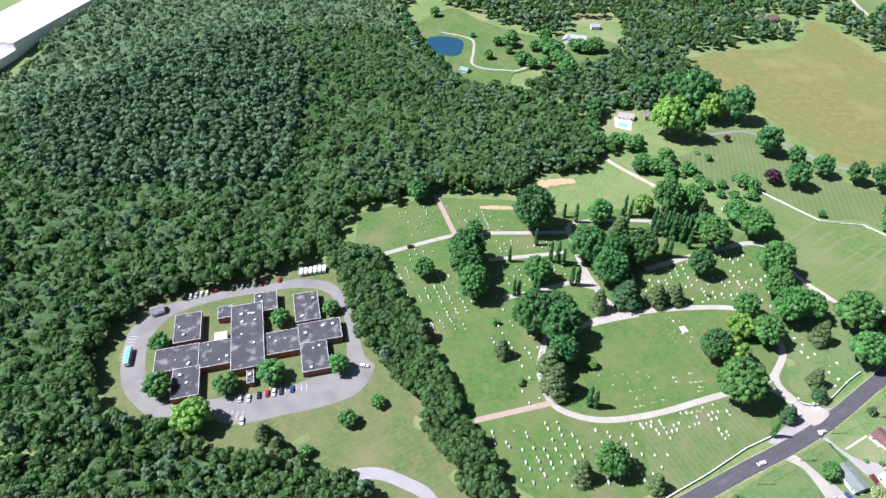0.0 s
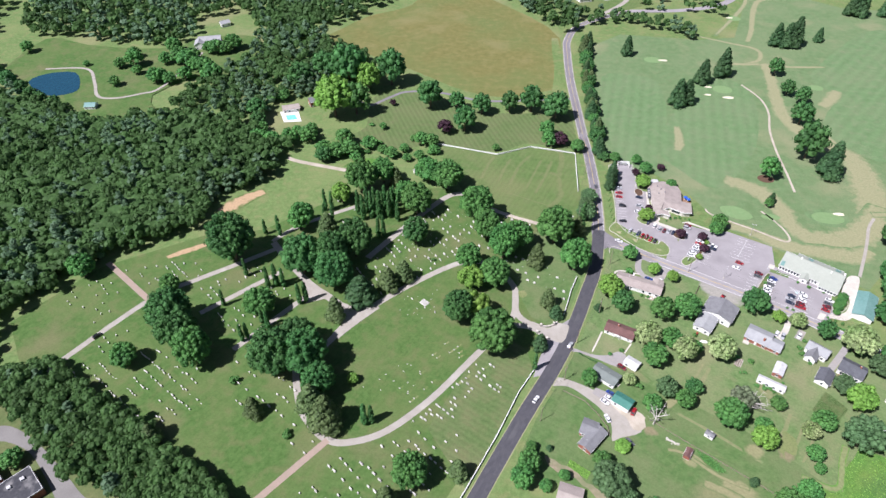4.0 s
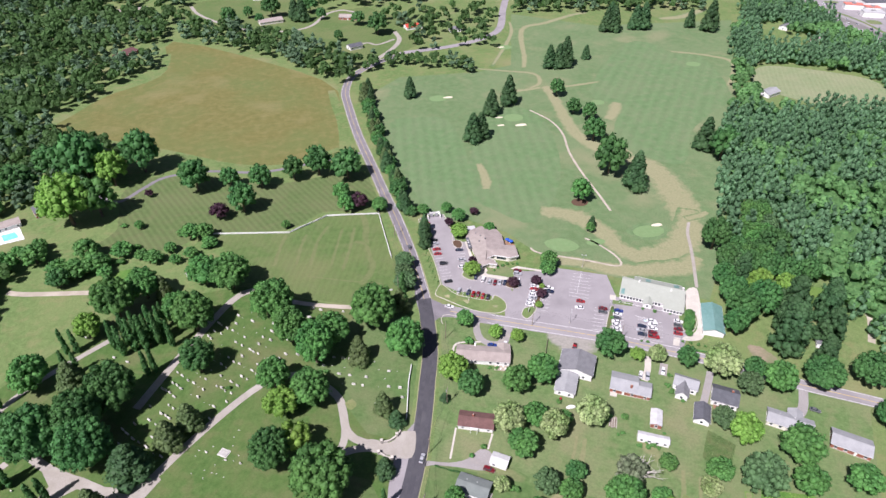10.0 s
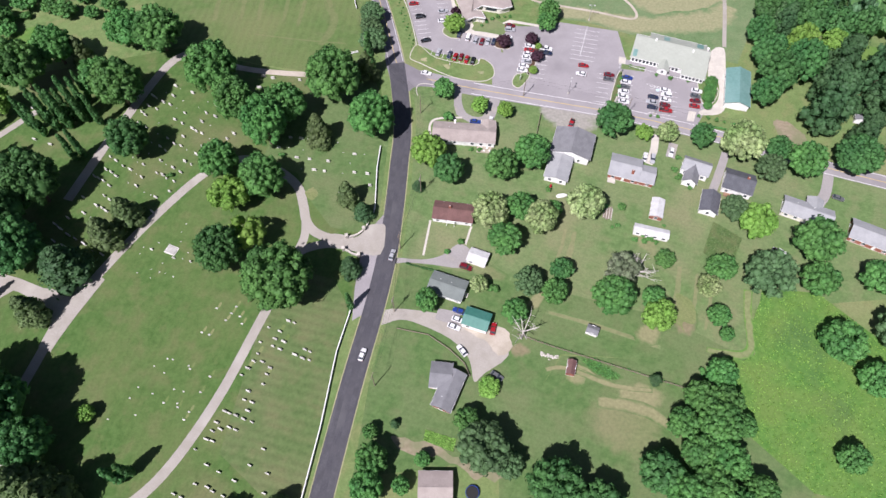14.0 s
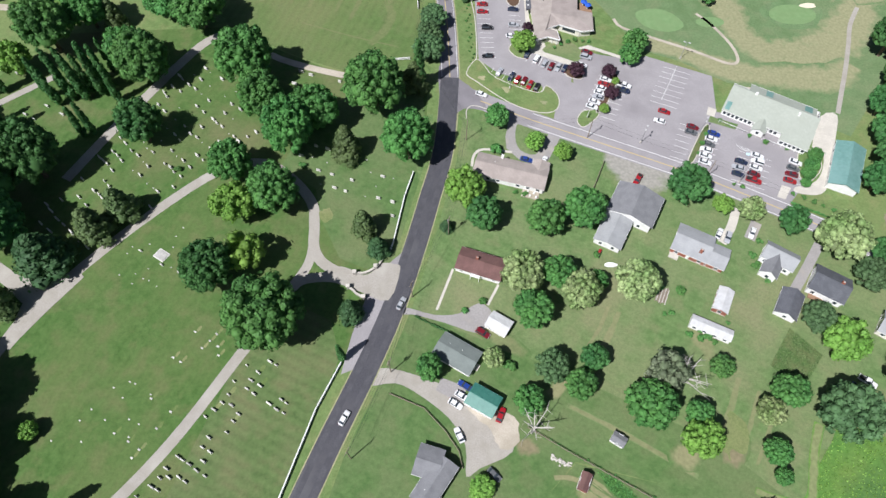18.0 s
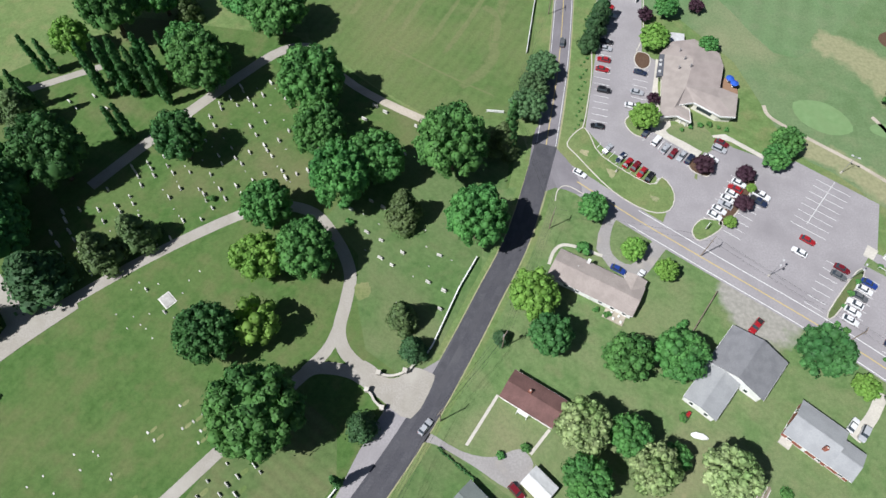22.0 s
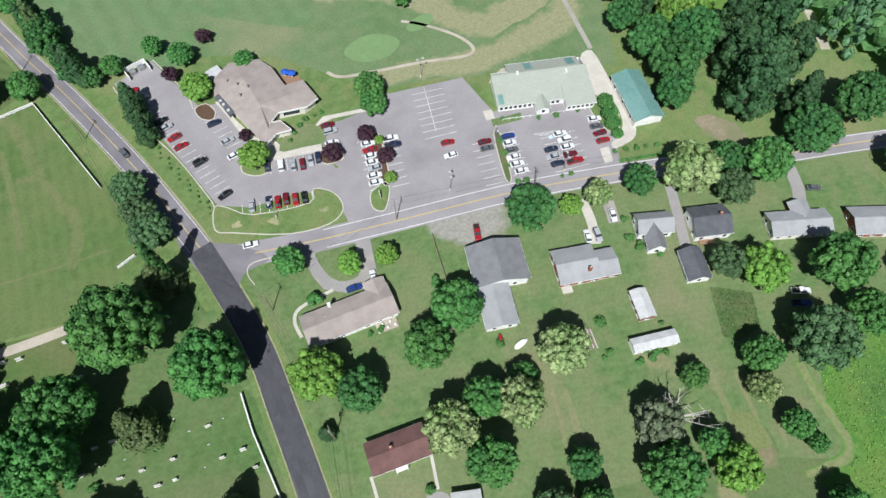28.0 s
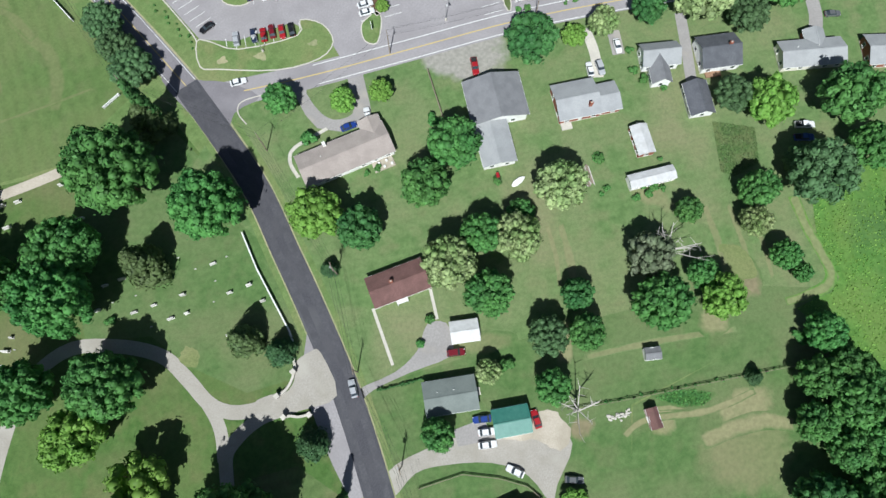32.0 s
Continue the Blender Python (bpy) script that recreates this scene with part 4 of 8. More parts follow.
trees("conifer", [(-2.2, 15.4, 2.6)], 0.7, GARDEN)
trees("shrub", [(18, 47, 2.8), (46, 28, 2.4), (14, -34, 2.2), (2, -15, 1.3), (8, -12, 1.5), (64, -10, 2.4)], 0.9)
LOT = "trees round the parking lots"
trees("dec", [(-7, 173, 5.4), (19, 163, 4.1), (34, 162, 3.7), (39, 151, 4.5), (54, 135, 3.6), (77, 95, 5.3), (74, 89, 4.6), (132, 38.5, 3.0), (129.4, 34.4, 2.8), (127, 31, 2.6), (125.2, 27.3, 2.0)], 0.9, LOT)
trees("lime", [(35, 134, 5.3), (33, 98, 5.0), (67, 78, 1.6), (60, 64, 2.1)], 0.9, LOT)
trees("purple", [(50, 155, 2.7), (32, 147, 2.6), (36, 108, 2.1), (52, 83, 3.1), (65, 82, 2.7), (64, 71, 2.7)], 0.95, LOT)
trees("willow", [(-2, 113, 5.8), (-4, 104, 5.4), (-5, 95, 6.2)], 0.85, "roadside trees")
trees("conifer", [(16, 144, 4.4), (14.5, 137, 4.6), (13, 129, 4.2)], 0.9, "roadside trees")
NORTH = "trees by the meadows"
trees("dark", [(-121.6, 224.2, 9.8), (-100.2, 224.3, 6.2), (-79.9, 218.7, 7.3), (-58.3, 224.4, 7.1), (-41.2, 226.4, 9.1), (-22.5, 217.4, 10.1), (-91.1, 191.3, 8.3), (-159.3, 259.2, 12.1), (-193.2, 250.7, 15.3)], 1.15, NORTH)
trees("dec", [(-29.1, 192.2, 5.4), (-28.2, 176.2, 5.2), (-178.2, 206.7, 11.5)], 1.15, NORTH)
trees("dec", [(-121, 169, 5.5), (-113, 168, 5), (-66, 167, 2.8), (-153, 187, 3.0)], 0.9, NORTH)
trees("lime", [(-176.1, 243.9, 11), (-193.6, 200.9, 15.2)], 1.15, NORTH)
trees("purple", [(-105.5, 186.2, 5.4), (-19.2, 179.7, 5.3), (-152, 223.8, 2.5)], 1.0, NORTH)
trees("dark", [(-113, 583.2, 8.7), (-67.1, 596.6, 10.8), (-22.9, 603.8, 9.1), (-0.7, 498.3, 5.2), (25.6, 547, 7.4), (-80.4, 578, 5), (-92.8, 600, 5.7), (42.4, 510.6, 10.7), (-12.4, 575.7, 5.7)], 1.1, "trees round the far houses")
trees("conifer", [(-41.6, 578, 8.2), (-33.7, 573.3, 8.8)], 1.0, "trees round the far houses")
GOLF = "trees on the golf course"
trees("dark", [(168.9, 315.3, 6.2), (168.7, 278.4, 5.9), (176.2, 264.8, 6.2), (165.4, 231.5, 8.3), (155, 183.1, 11.3), (242.4, 182.6, 10.2)], 1.2, GOLF)
trees("dec", [(122, 155, 7.0), (114, 121, 3.0)], 1.1, GOLF)
trees("conifer", [(75.7, 250.6, 7.5), (83.5, 255.2, 7.5), (103.2, 293, 7.6), (122.6, 307.8, 8.8), (186, 378.3, 7.4), (195, 377.2, 7.9), (202.3, 379.1, 9), (229.4, 392.5, 4.9), (284.4, 464, 8.4), (291.9, 462.2, 8.4), (318.8, 464.7, 9.1), (327, 462.7, 9.1), (379.4, 456.1, 6.8), (393.9, 441, 10.3), (162.9, 160.5, 9.1), (116.6, 125.1, 3), (239.3, 200.2, 8.5)], 1.0, GOLF)
trees("conifer", [(45, 341, 6), (299, 485, 8)], 1.0, GOLF)
rng_h = random.Random(31)
for i in range(62):
    r = rng_h.uniform(3.0, 5.4) * (1.25 if i % 9 == 0 else 1.0)
    tree(rng_h.choice(("dark", "dark", "dec", "olive", "conifer")), 9.8 - 4.5 * math.sin(i / 20) + rng_h.uniform(-2.2, 3.0), 164 + i * 3.25 + rng_h.uniform(-1.2, 1.2), r, rng_h.uniform(0.9, 1.2), "hedge row along the road")
HOSP = "trees round the long building"
trees("dec", [(-276, -130, 5.7), (-313, -183, 5.5), (-249, -158, 7.0), (-261, -177, 6.3), (-226, -132, 5.9), (-260, -106, 4.9), (-195, -135, 3.7), (-199, -152, 4.9), (-202, -176, 3.1), (-286, -200, 7.2)], 0.85, HOSP)
trees("lime", [(-256, -200, 9.5)], 0.9, HOSP)
trees("olive", [(-224, -183, 5), (-214, -183, 5)], 0.7, HOSP)

trees("dec", [(120, -82, 8.0), (125, -96, 6.6), (164, -66, 6.8), (146, -63.5, 6.8)], 0.9, GARDEN)
trees("willow", [(140, -83, 8.6), (150, -92, 7)], 0.95, GARDEN)
trees("dark", [(166, -15, 9.0), (188, -19, 9.0), (180, -41, 7.6)], 1.0, GARDEN)
trees("dec", [(-38, -82, 5.4), (-41, -89.5, 5.6), (-37, -73, 2.7), (-23, -85, 2.7), (-31, -91, 3.0), (-7, -77, 4.4)], 1.05, GARDEN)
trees("grey", [(59.5, -39.4, 6.0)], 1.15, GARDEN)
trees("dec", [(-393, 267, 8), (-355, 276, 8), (-345, 270, 9), (-357, 244, 6), (-336, 266, 7), (-313, 247, 9), (-325, 262, 8), (-372, 300, 7), (-330, 300, 8), (-318, 310, 8)], 0.9, "parkland trees")
trees("dec", [(-140, 150, 5), (-147, 155, 4), (-132, 158, 4), (-158, 160, 6), (-170, 150, 7), (-180, 146, 7), (-190, 150, 6), (-165, 143, 4), (-120, 150, 4), (-128, 146, 3.5), (-110, 158, 4.5)], 0.75, NORTH)

for i in range(30):
    tree("shrub", 11.6 + (i % 3) * 0.9 - 0.02 * i, 92 + i * 1.9, 0.45 + (i * 7 % 5) * 0.07, 0.8, "young shrubs on the verge")
for i, (x, y) in enumerate(((46, 98), (49, 99.6), (52, 100.8), (55, 101.6), (58, 101.2), (60.6, 100.6), (112, 49.5), (117, 46.5), (124, 43), (103, 57.5), (88.6, 36.6), (91, 35.2), (100.4, 28.8), (103, 27.4), (96, 51), (93.4, 47), (91.2, 43), (120, 23.6), (123, 21.8), (126, 20), (129, 18.2), (132, 16.4), (22.6, 29), (26, 27.8), (104, 2), (98, -3.6), (100.6, -9.4), (112, -22), (84, -23), (74, -28))):
    tree("shrub", x, y, 0.9 + (i * 5 % 4) * 0.15, 0.9, "foundation shrubs")

trees("pine", [(164, 6.5, 10), (181, 27, 9), (196.6, 19.9, 7.5), (174, -6, 6.5), (187, 7, 7.5), (203, 27, 7), (172, 18, 7.5)], 1.05, "tall pines by the clubhouse")
for i in range(26):
    tree("shrub", 22 + i * 1.62 + (i % 3) * 0.3, -55.2 - i * 1.04 + (i % 2) * 0.5, 0.36 + (i * 7 % 5) * 0.07, 0.7, "weeds along the wire fence")
trees("shrub", [(73, -80, 2.6)], 0.6)
trees("dark", [(-519, 248, 6), (-497, 228, 6.5), (-480, 217, 6.5), (-463, 207.5, 6), (-448, 199, 5.6), (-436, 193, 5.5), (-422, 189, 5), (-535, 260, 6), (-507, 238, 5.5), (-488, 224, 5)], 1.0, "parkland trees")
trees("dec", [(-505, 282, 6), (-405, 262, 5.5), (-402, 283, 6), (-392, 229, 5), (-384, 252, 4.5), (-368, 274, 6), (-370, 300, 6), (-346, 283, 7), (-337, 300, 6.5), (-322, 302, 6), (-360, 238, 7), (-348, 239, 6), (-338, 248, 6.5), (-437, 262, 3)], 0.9, "parkland trees")

trees("dec", [(-251, 219, 5.5), (-242, 222, 5.5), (-205, 164, 7), (-218, 160, 6.4), (-230, 155, 6.6), (-242, 158, 6.4), (-177, 162, 7.2), (-244, 172, 5), (-206, 176, 4.6), (-216, 172, 4.2)], 0.85, NORTH)
trees("dark", [(-207, 288, 11), (-219, 266, 11.5), (-234, 246, 11), (-187, 139, 6), (-255, 194, 8), (-250, 182, 6)], 1.0, NORTH)
trees("shrub", [(-166, 152, 3.4), (-159, 152, 3.4), (-152, 166, 2.8), (-144, 154, 4), (-137, 153, 2.8), (-126, 174, 4.4), (-116, 174, 4.4), (-112, 158, 4), (-179, 150, 3.4), (-172, 149, 3.2), (-163, 191, 2.4), (71.8, -11.5, 1.8), (71, -26, 1.4), (74.5, -27.4, 1.6), (67, -19, 1.2)], 0.7)
trees("dark", [(173.6, 69.9, 6.8), (179.3, 61.8, 7.2), (189.3, 57.6, 7), (196.3, 50.8, 7), (209.9, 50.1, 6), (162.5, 57.9, 6), (154.9, 30.4, 8.2), (147.5, 24, 5.9), (169.2, 34.2, 8.2), (199, 69, 10), (176, 88, 8), (159, 44, 7)], 1.3, "tall trees by the clubhouse")
trees("lime", [(175.9, 46.2, 6.8), (190.9, 44.3, 5.4), (163.5, 46.5, 4.8)], 1.3, "tall trees by the clubhouse")

trees("dec", [(77, -82, 5.2), (67, -88, 5.6), (74, -91, 5.4), (58, -94, 5.0), (68, -97, 6.7), (59, -103, 5.4), (66, -107, 6.0), (58, -113, 6.6), (70, -111, 3.4), (50, -114, 6.2), (62, -121, 6.4), (77, -99, 4.0), (72, -118, 5)], 1.05, "clump of trees behind the gardens")
trees("dark", [(45, -106, 6.8), (52, -122, 6.5), (13, -102, 8.2), (24, -110, 7.0), (12, -115, 7.5), (27, -121, 7), (2, -112, 6)], 1.0, "clump of trees behind the gardens")
trees("willow", [(-4, -87, 8.4), (2, -93, 5.0)], 0.9, GARDEN)
trees("lime", [(3, -68, 4.0)], 0.6, GARDEN)
trees("conifer", [(57, -78.2, 2.4), (-29, -72, 1.7)], 0.7, GARDEN)
trees("dec", [(104, -116, 4.8)], 0.95, GARDEN)

# ---- woods: each one mass of many trees ----
WOODS = []


def forest(name, poly, spacing, rmin, rmax, pine, label, seed, holes=(), detail=1, pine_tall=1.0, floor=0.0, gaps=0.0, leaves=None, needles=None, stand=()):
    rng = np.random.default_rng(seed)
    WOODS.append(poly)
    b, n, s = ((4, 7, 0.34), (6, 13, 0.205), (20, 34, 0.105), (10, 20, 0.155))[detail]
    protos = [(crown_arrays(rng, b, n, s, "round", True, 0.05), crown_arrays(rng, b + 2, n, s, "cone", True, 0.05)) for _ in range(8)]
    xs, ys = [p[0] for p in poly], [p[1] for p in poly]
    groups = {0: [[], [], [], [], 0], 1: [[], [], [], [], 0]}
    for y in np.arange(min(ys), max(ys), spacing):
        for x in np.arange(min(xs), max(xs), spacing):
            px, py = x + rng.uniform(-0.45, 0.45) * spacing, y + rng.uniform(-0.45, 0.45) * spacing
            if not inside(px, py, poly) or any(inside(px, py, h) for h in holes) or rng.random() < gaps:
                continue
            wander = 7 * noise.noise((px / 25, py / 25, 3.0))
            dense = bool(stand) and inside(px + wander, py - wander, stand)
            is_pine = int(rng.random() < (0.82 if dense else pine * (0.5 + noise.noise((px / 60, py / 60, seed)) * 1.8)))
            q, cv, cf = protos[int(rng.integers(8))][is_pine]
            r = rng.uniform(rmin, rmax) * (1.25 if dense else 0.95 / pine_tall ** 0.5) if is_pine else rng.uniform(rmin, rmax)
            a = rng.uniform(0, 6.28)
            t = np.array([[math.cos(a), math.sin(a), 0], [-math.sin(a), math.cos(a), 0], [0, 0, rng.uniform(0.72, 0.98) * pine_tall * (0.85 if dense else 1.0) if is_pine else rng.uniform(1.0, 1.25)]]) * r
            o = np.array([px, py, hill(px, py) + rng.uniform(0, 2.2 if not gaps else 1.0) + (1.2 if dense else 0.0)])
            g = groups[is_pine]
            g[0].append(q @ t + o), g[1].append(cv @ t + o), g[2].append(cf + g[4])
            g[4] += len(cv)
            g[3].append((len(q) // 4, len(cf), (rng.uniform(0.3, 0.7) if is_pine else rng.uniform(0.15, 0.85)) + 0.35 * noise.noise((px / 40, py / 40, 9.0))))
    root = thing(name, Matrix(), label, "woods")
    root["kind"] = "stuff"
    for k, g in groups.items():
        if g[0]:
            tint = np.concatenate([np.full(a, t) for a, _, t in g[3]] + [np.full(b, t) for _, b, t in g[3]])
            ob = new("conifers" if k else "broadleaves", mesh_from(name, np.concatenate(g[0]), np.concatenate(g[1]), np.concatenate(g[2]), (needles or LEAF_PINES) if k else (leaves or LEAF_FOREST), tint))
            ob.parent = root
            ob["kind"] = "stuff"
    if floor:
        understorey(root, poly, holes, floor, rng, leaves)


def understorey(root, poly, holes, height, rng, leaves=None, cell=2.5):
    """The lower leaves that close the gaps between the crowns, one lumpy sheet kept inside the wood's edge."""
    xs, ys = np.arange(min(p[0] for p in poly), max(p[0] for p in poly), cell), np.arange(min(p[1] for p in poly), max(p[1] for p in poly), cell)
    deep = lambda x, y: all(inside(x + a, y + b, poly) and not any(inside(x + a, y + b, h) for h in holes) for a, b in ((7, 0), (-7, 0), (0, 7), (0, -7)))
    ids, co, tri = {}, [], []
    for j, y in enumerate(ys):
        for i, x in enumerate(xs):
            if deep(x, y):
                ids[i, j] = len(co)
                co.append((x + rng.uniform(-1.1, 1.1), y + rng.uniform(-1.1, 1.1), hill(x, y) + height * rng.uniform(0.7, 1.25)))
    for (i, j), a in ids.items():
        q = [ids.get(k) for k in ((i + 1, j), (i + 1, j + 1), (i, j + 1))]
        if None not in q:
            tri += [(a, q[0], q[1]), (a, q[1], q[2])]
    ob = new("understorey", mesh_from("understorey", np.zeros((0, 3)), np.array(co), np.array(tri), leaves or LEAF_FOREST, rng.uniform(0.1, 0.9, len(tri))))
    ob.parent = root
    ob["kind"] = "stuff"


POOL_YARD = [(-246, 152), (-200, 152), (-200, 215), (-250, 215)]
forest("hill_woods", [(-300, -64), (-318, -34), (-290, 18), (-238, 60), (-243, 74), (-240, 92), (-222, 104), (-214, 130), (-212, 150), (-221, 175), (-255, 178), (-300, 188), (-373, 168), (-473, 200), (-512, 196), (-565, 165), (-592, 112), (-606, 58), (-600, 0), (-602, -50), (-612, -110), (-575, -190), (-520, -215), (-390, -260), (-318, -262), (-290, -245), (-262, -222), (-312, -224), (-328, -212), (-345, -198), (-348, -172), (-340, -152), (-324, -129.5), (-307, -106), (-303, -87)], 6.4, 4.4, 7.4, 0.22, "dense mixed woods on the hill, pines and broadleaved trees", 11, [POOL_YARD], floor=8.2,
       stand=[(-666, 100), (-590, 127), (-500, 88), (-412, 0), (-378, -48), (-410, -83), (-473, -132), (-531, -150), (-697, -87), (-692, 4)])
forest("slope_woods", [(-473, 200), (-512, 196), (-565, 165), (-592, 112), (-606, 58), (-600, 0), (-602, -50), (-612, -110), (-575, -190), (-715, -95), (-820, 80), (-560, 275)], 7.4, 4.6, 6.0, 0.12, "pale broadleaved woods on the slope behind the ridge, haze in their colour", 43, [[(-818, 75), (-748, -42), (-728, -52), (-694, -115), (-800, -160), (-920, -60), (-920, 75)]], detail=0, floor=7.5, leaves=LEAF_SLOPE)
forest("hedge_woods", [(-300, -64), (-272, -54), (-247, -68), (-218, -82), (-190, -96), (-172, -106), (-155, -114), (-138, -124), (-122, -131), (-112, -138), (-128, -148), (-140, -144), (-154, -136), (-181, -124), (-204, -117), (-215, -115), (-232, -110), (-260, -94), (-282, -83), (-300, -76.5)], 4.7, 4.2, 5.8, 0.06, "belt of broadleaved trees beside the cemetery", 12, detail=3)
forest("south_woods", [(-285, -217), (-274, -214), (-251, -211), (-236, -203), (-225, -198), (-205, -185.5), (-195, -181), (-179, -175), (-169, -171), (-157, -177), (-190, -260), (-280, -330), (-330, -300), (-310, -262), (-285, -250)], 5.8, 4.6, 6.4, 0.3, "broadleaved woods south of the long building", 13, floor=6.5)
forest("valley_woods", [(-331, -262), (-316, -250), (-312, -238), (-314, -226), (-300, -222), (-279, -222), (-261, -214), (-248, -210), (-246, -222), (-262, -243), (-283, -263), (-296, -258), (-309, -267)], 6.4, 4.8, 6.6, 0.25, "broadleaved woods in the hollow behind the long building", 14, list(WOODS))
EDGE = [(172, 76), (190, 80), (222, 122), (226, 104), (196, 60), (188, 54), (166, 62)]
GLADE = [(206, 50), (226, 36), (212, 26), (196, 33), (190, 44)]
rng_e = random.Random(25)
for iy in range(16):
    for ix in range(10):
        x, y = 146 + ix * 8.6 + rng_e.uniform(-3, 3) + (iy % 2) * 4.0, -6 + iy * 8.4 + rng_e.uniform(-3, 3)
        if inside(x, y, EDGE) and not inside(x, y, GLADE):
            key = rng_e.choice(("dec", "dec", "dec", "dark", "pine", "willow"))
            tree(key, x, y, rng_e.uniform(5.2, 7.2) * (0.85 if key == "pine" else 1.0), rng_e.uniform(1.1, 1.35), "tall trees by the clubhouse")
forest("east_woods", [(212, 60), (204, 62), (228, 102), (224, 124), (196, 84), (176, 80), (220, 150), (268, 222), (325, 288), (405, 418), (440, 450), (470, 500), (530, 530), (560, 494), (543, 436), (527, 394), (538, 356), (524, 310), (500, 260), (380, 90), (290, -30), (240, -45), (206, -14), (212, 16), (214, 40)], 7.8, 5.2, 7.8, 1.5, "tall mixed woods beside the golf course", 14, [[(366, 324), (390, 340), (430, 322), (466, 286), (456, 248), (425, 224), (385, 226), (352, 238), (330, 240), (322, 254), (340, 282), (350, 304)], [(459, 450), (488, 446), (468, 408), (494, 396), (500, 380), (476, 374), (450, 356), (408, 370), (426, 404)]], pine_tall=1.6, floor=4.0, gaps=0.1, leaves=LEAF_EAST, needles=LEAF_EAST_PINES)
forest("park_woods", [(-330, 195), (-318, 240), (-290, 272), (-262, 305), (-250, 348), (-207, 312), (-168, 288), (-176, 252), (-198, 232), (-215, 222), (-244, 218), (-244, 190), (-216, 186), (-204, 176), (-206, 152), (-222, 160), (-225, 182), (-300, 190)], 8.0, 5.0, 7.0, 0.5, "mixed woods between the parkland and the hay field", 16, [[(-248, 219), (-225, 233), (-206, 216), (-206, 183), (-237, 182)], POOL_YARD])
forest("north_woods", [(-250, 352), (-219, 410), (-174, 458), (-178, 521), (-175, 596), (-240, 640), (-420, 820), (-620, 480), (-530, 318), (-434, 310), (-380, 308), (-368, 332), (-376, 378), (-322, 398), (-290, 430), (-262, 400)], 9.5, 5.4, 7.6, 0.45, "mixed woods round the meadows", 19, [[(-236, 486), (-190, 480), (-172, 520), (-188, 540), (-226, 520)], [(-262, 640), (-200, 640), (-200, 668), (-262, 668)]], detail=0)
forest("field_belt", [(-171, 555), (-56, 447), (-18, 380), (3, 395), (17, 426), (-43, 506), (-113, 561), (-168, 584)], 10.0, 5.4, 7.4, 0.8, "belt of pines along the hay field", 20, detail=0)
forest("course_belt", [(3, 400), (48, 418), (114, 378), (122, 393), (62, 432), (17, 426)], 8.5, 4.8, 6.6, 0.3, "belt of trees at the end of the golf course", 21, detail=0)
forest("camper_belt", [(204, 547), (427, 505), (461, 555), (219, 592)], 11.0, 6.0, 8.0, 0.4, "belt of trees before the camper lot", 22, detail=0)
forest("village_trees", [(66, 440), (150, 440), (168, 505), (196, 590), (60, 590), (46, 548), (70, 500)], 17.0, 5.5, 7.5, 0.3, "loose trees between far houses", 23, detail=0)
MEADOW_FAR = [(-190, 640), (-165, 672), (-96, 708), (-45, 702), (-14, 668), (-8, 604), (44, 612), (75, 560), (80, 470), (18, 423), (-60, 500), (-125, 570)]
forest("far_woods", [(-420, 830), (-240, 600), (-186, 600), (-120, 575), (-20, 500), (40, 600), (190, 640), (236, 780), (500, 690), (560, 760), (900, 760), (1000, 1000), (200, 1250), (-800, 1100), (-700, 620), (-620, 480)], 16.5, 8.0, 11.0, 0.4, "far mixed woods", 17, [MEADOW_FAR, [(-262, 636), (-200, 636), (-200, 668), (-262, 668)], [(60, 690), (150, 690), (150, 722), (60, 722)], [(165, 640), (250, 640), (330, 820), (230, 820)]], detail=0)
forest("ridge_woods", [(-556, 280), (-826, 86), (-1120, 250), (-1020, 700), (-640, 500)], 13.0, 7.0, 9.6, 0.3, "mixed woods that run on over the far ridge", 41, detail=0)
forest("shop_trees", [(536, 552), (500, 528), (470, 600), (500, 680), (545, 640)], 11.0, 6.0, 8.0, 0.3, "trees before the far shops", 24, detail=0)
forest("shop_woods", [(662, 600), (655, 552), (668, 512), (680, 476), (730, 446), (900, 420), (960, 640), (760, 680)], 15.0, 7.0, 9.5, 0.3, "far woods behind the shops", 44, detail=0)

forest("lawn_woods", [(-344, 411), (-306, 346), (-292, 290), (-312, 232), (-299, 205), (-239, 213), (-205, 253), (-200, 291), (-226, 322), (-249, 361), (-216, 405), (-198, 420), (-204, 472), (-259, 502), (-332, 466)], 8.6, 5.2, 7.2, 0.6, "mixed woods between the parkland and the far field", 31, list(WOODS), detail=0, floor=7.0)

# ---- buildings ----
def at_pose(x, y, ang, z=0.0):
    return pose(x, y, z, 0, 0, ang)


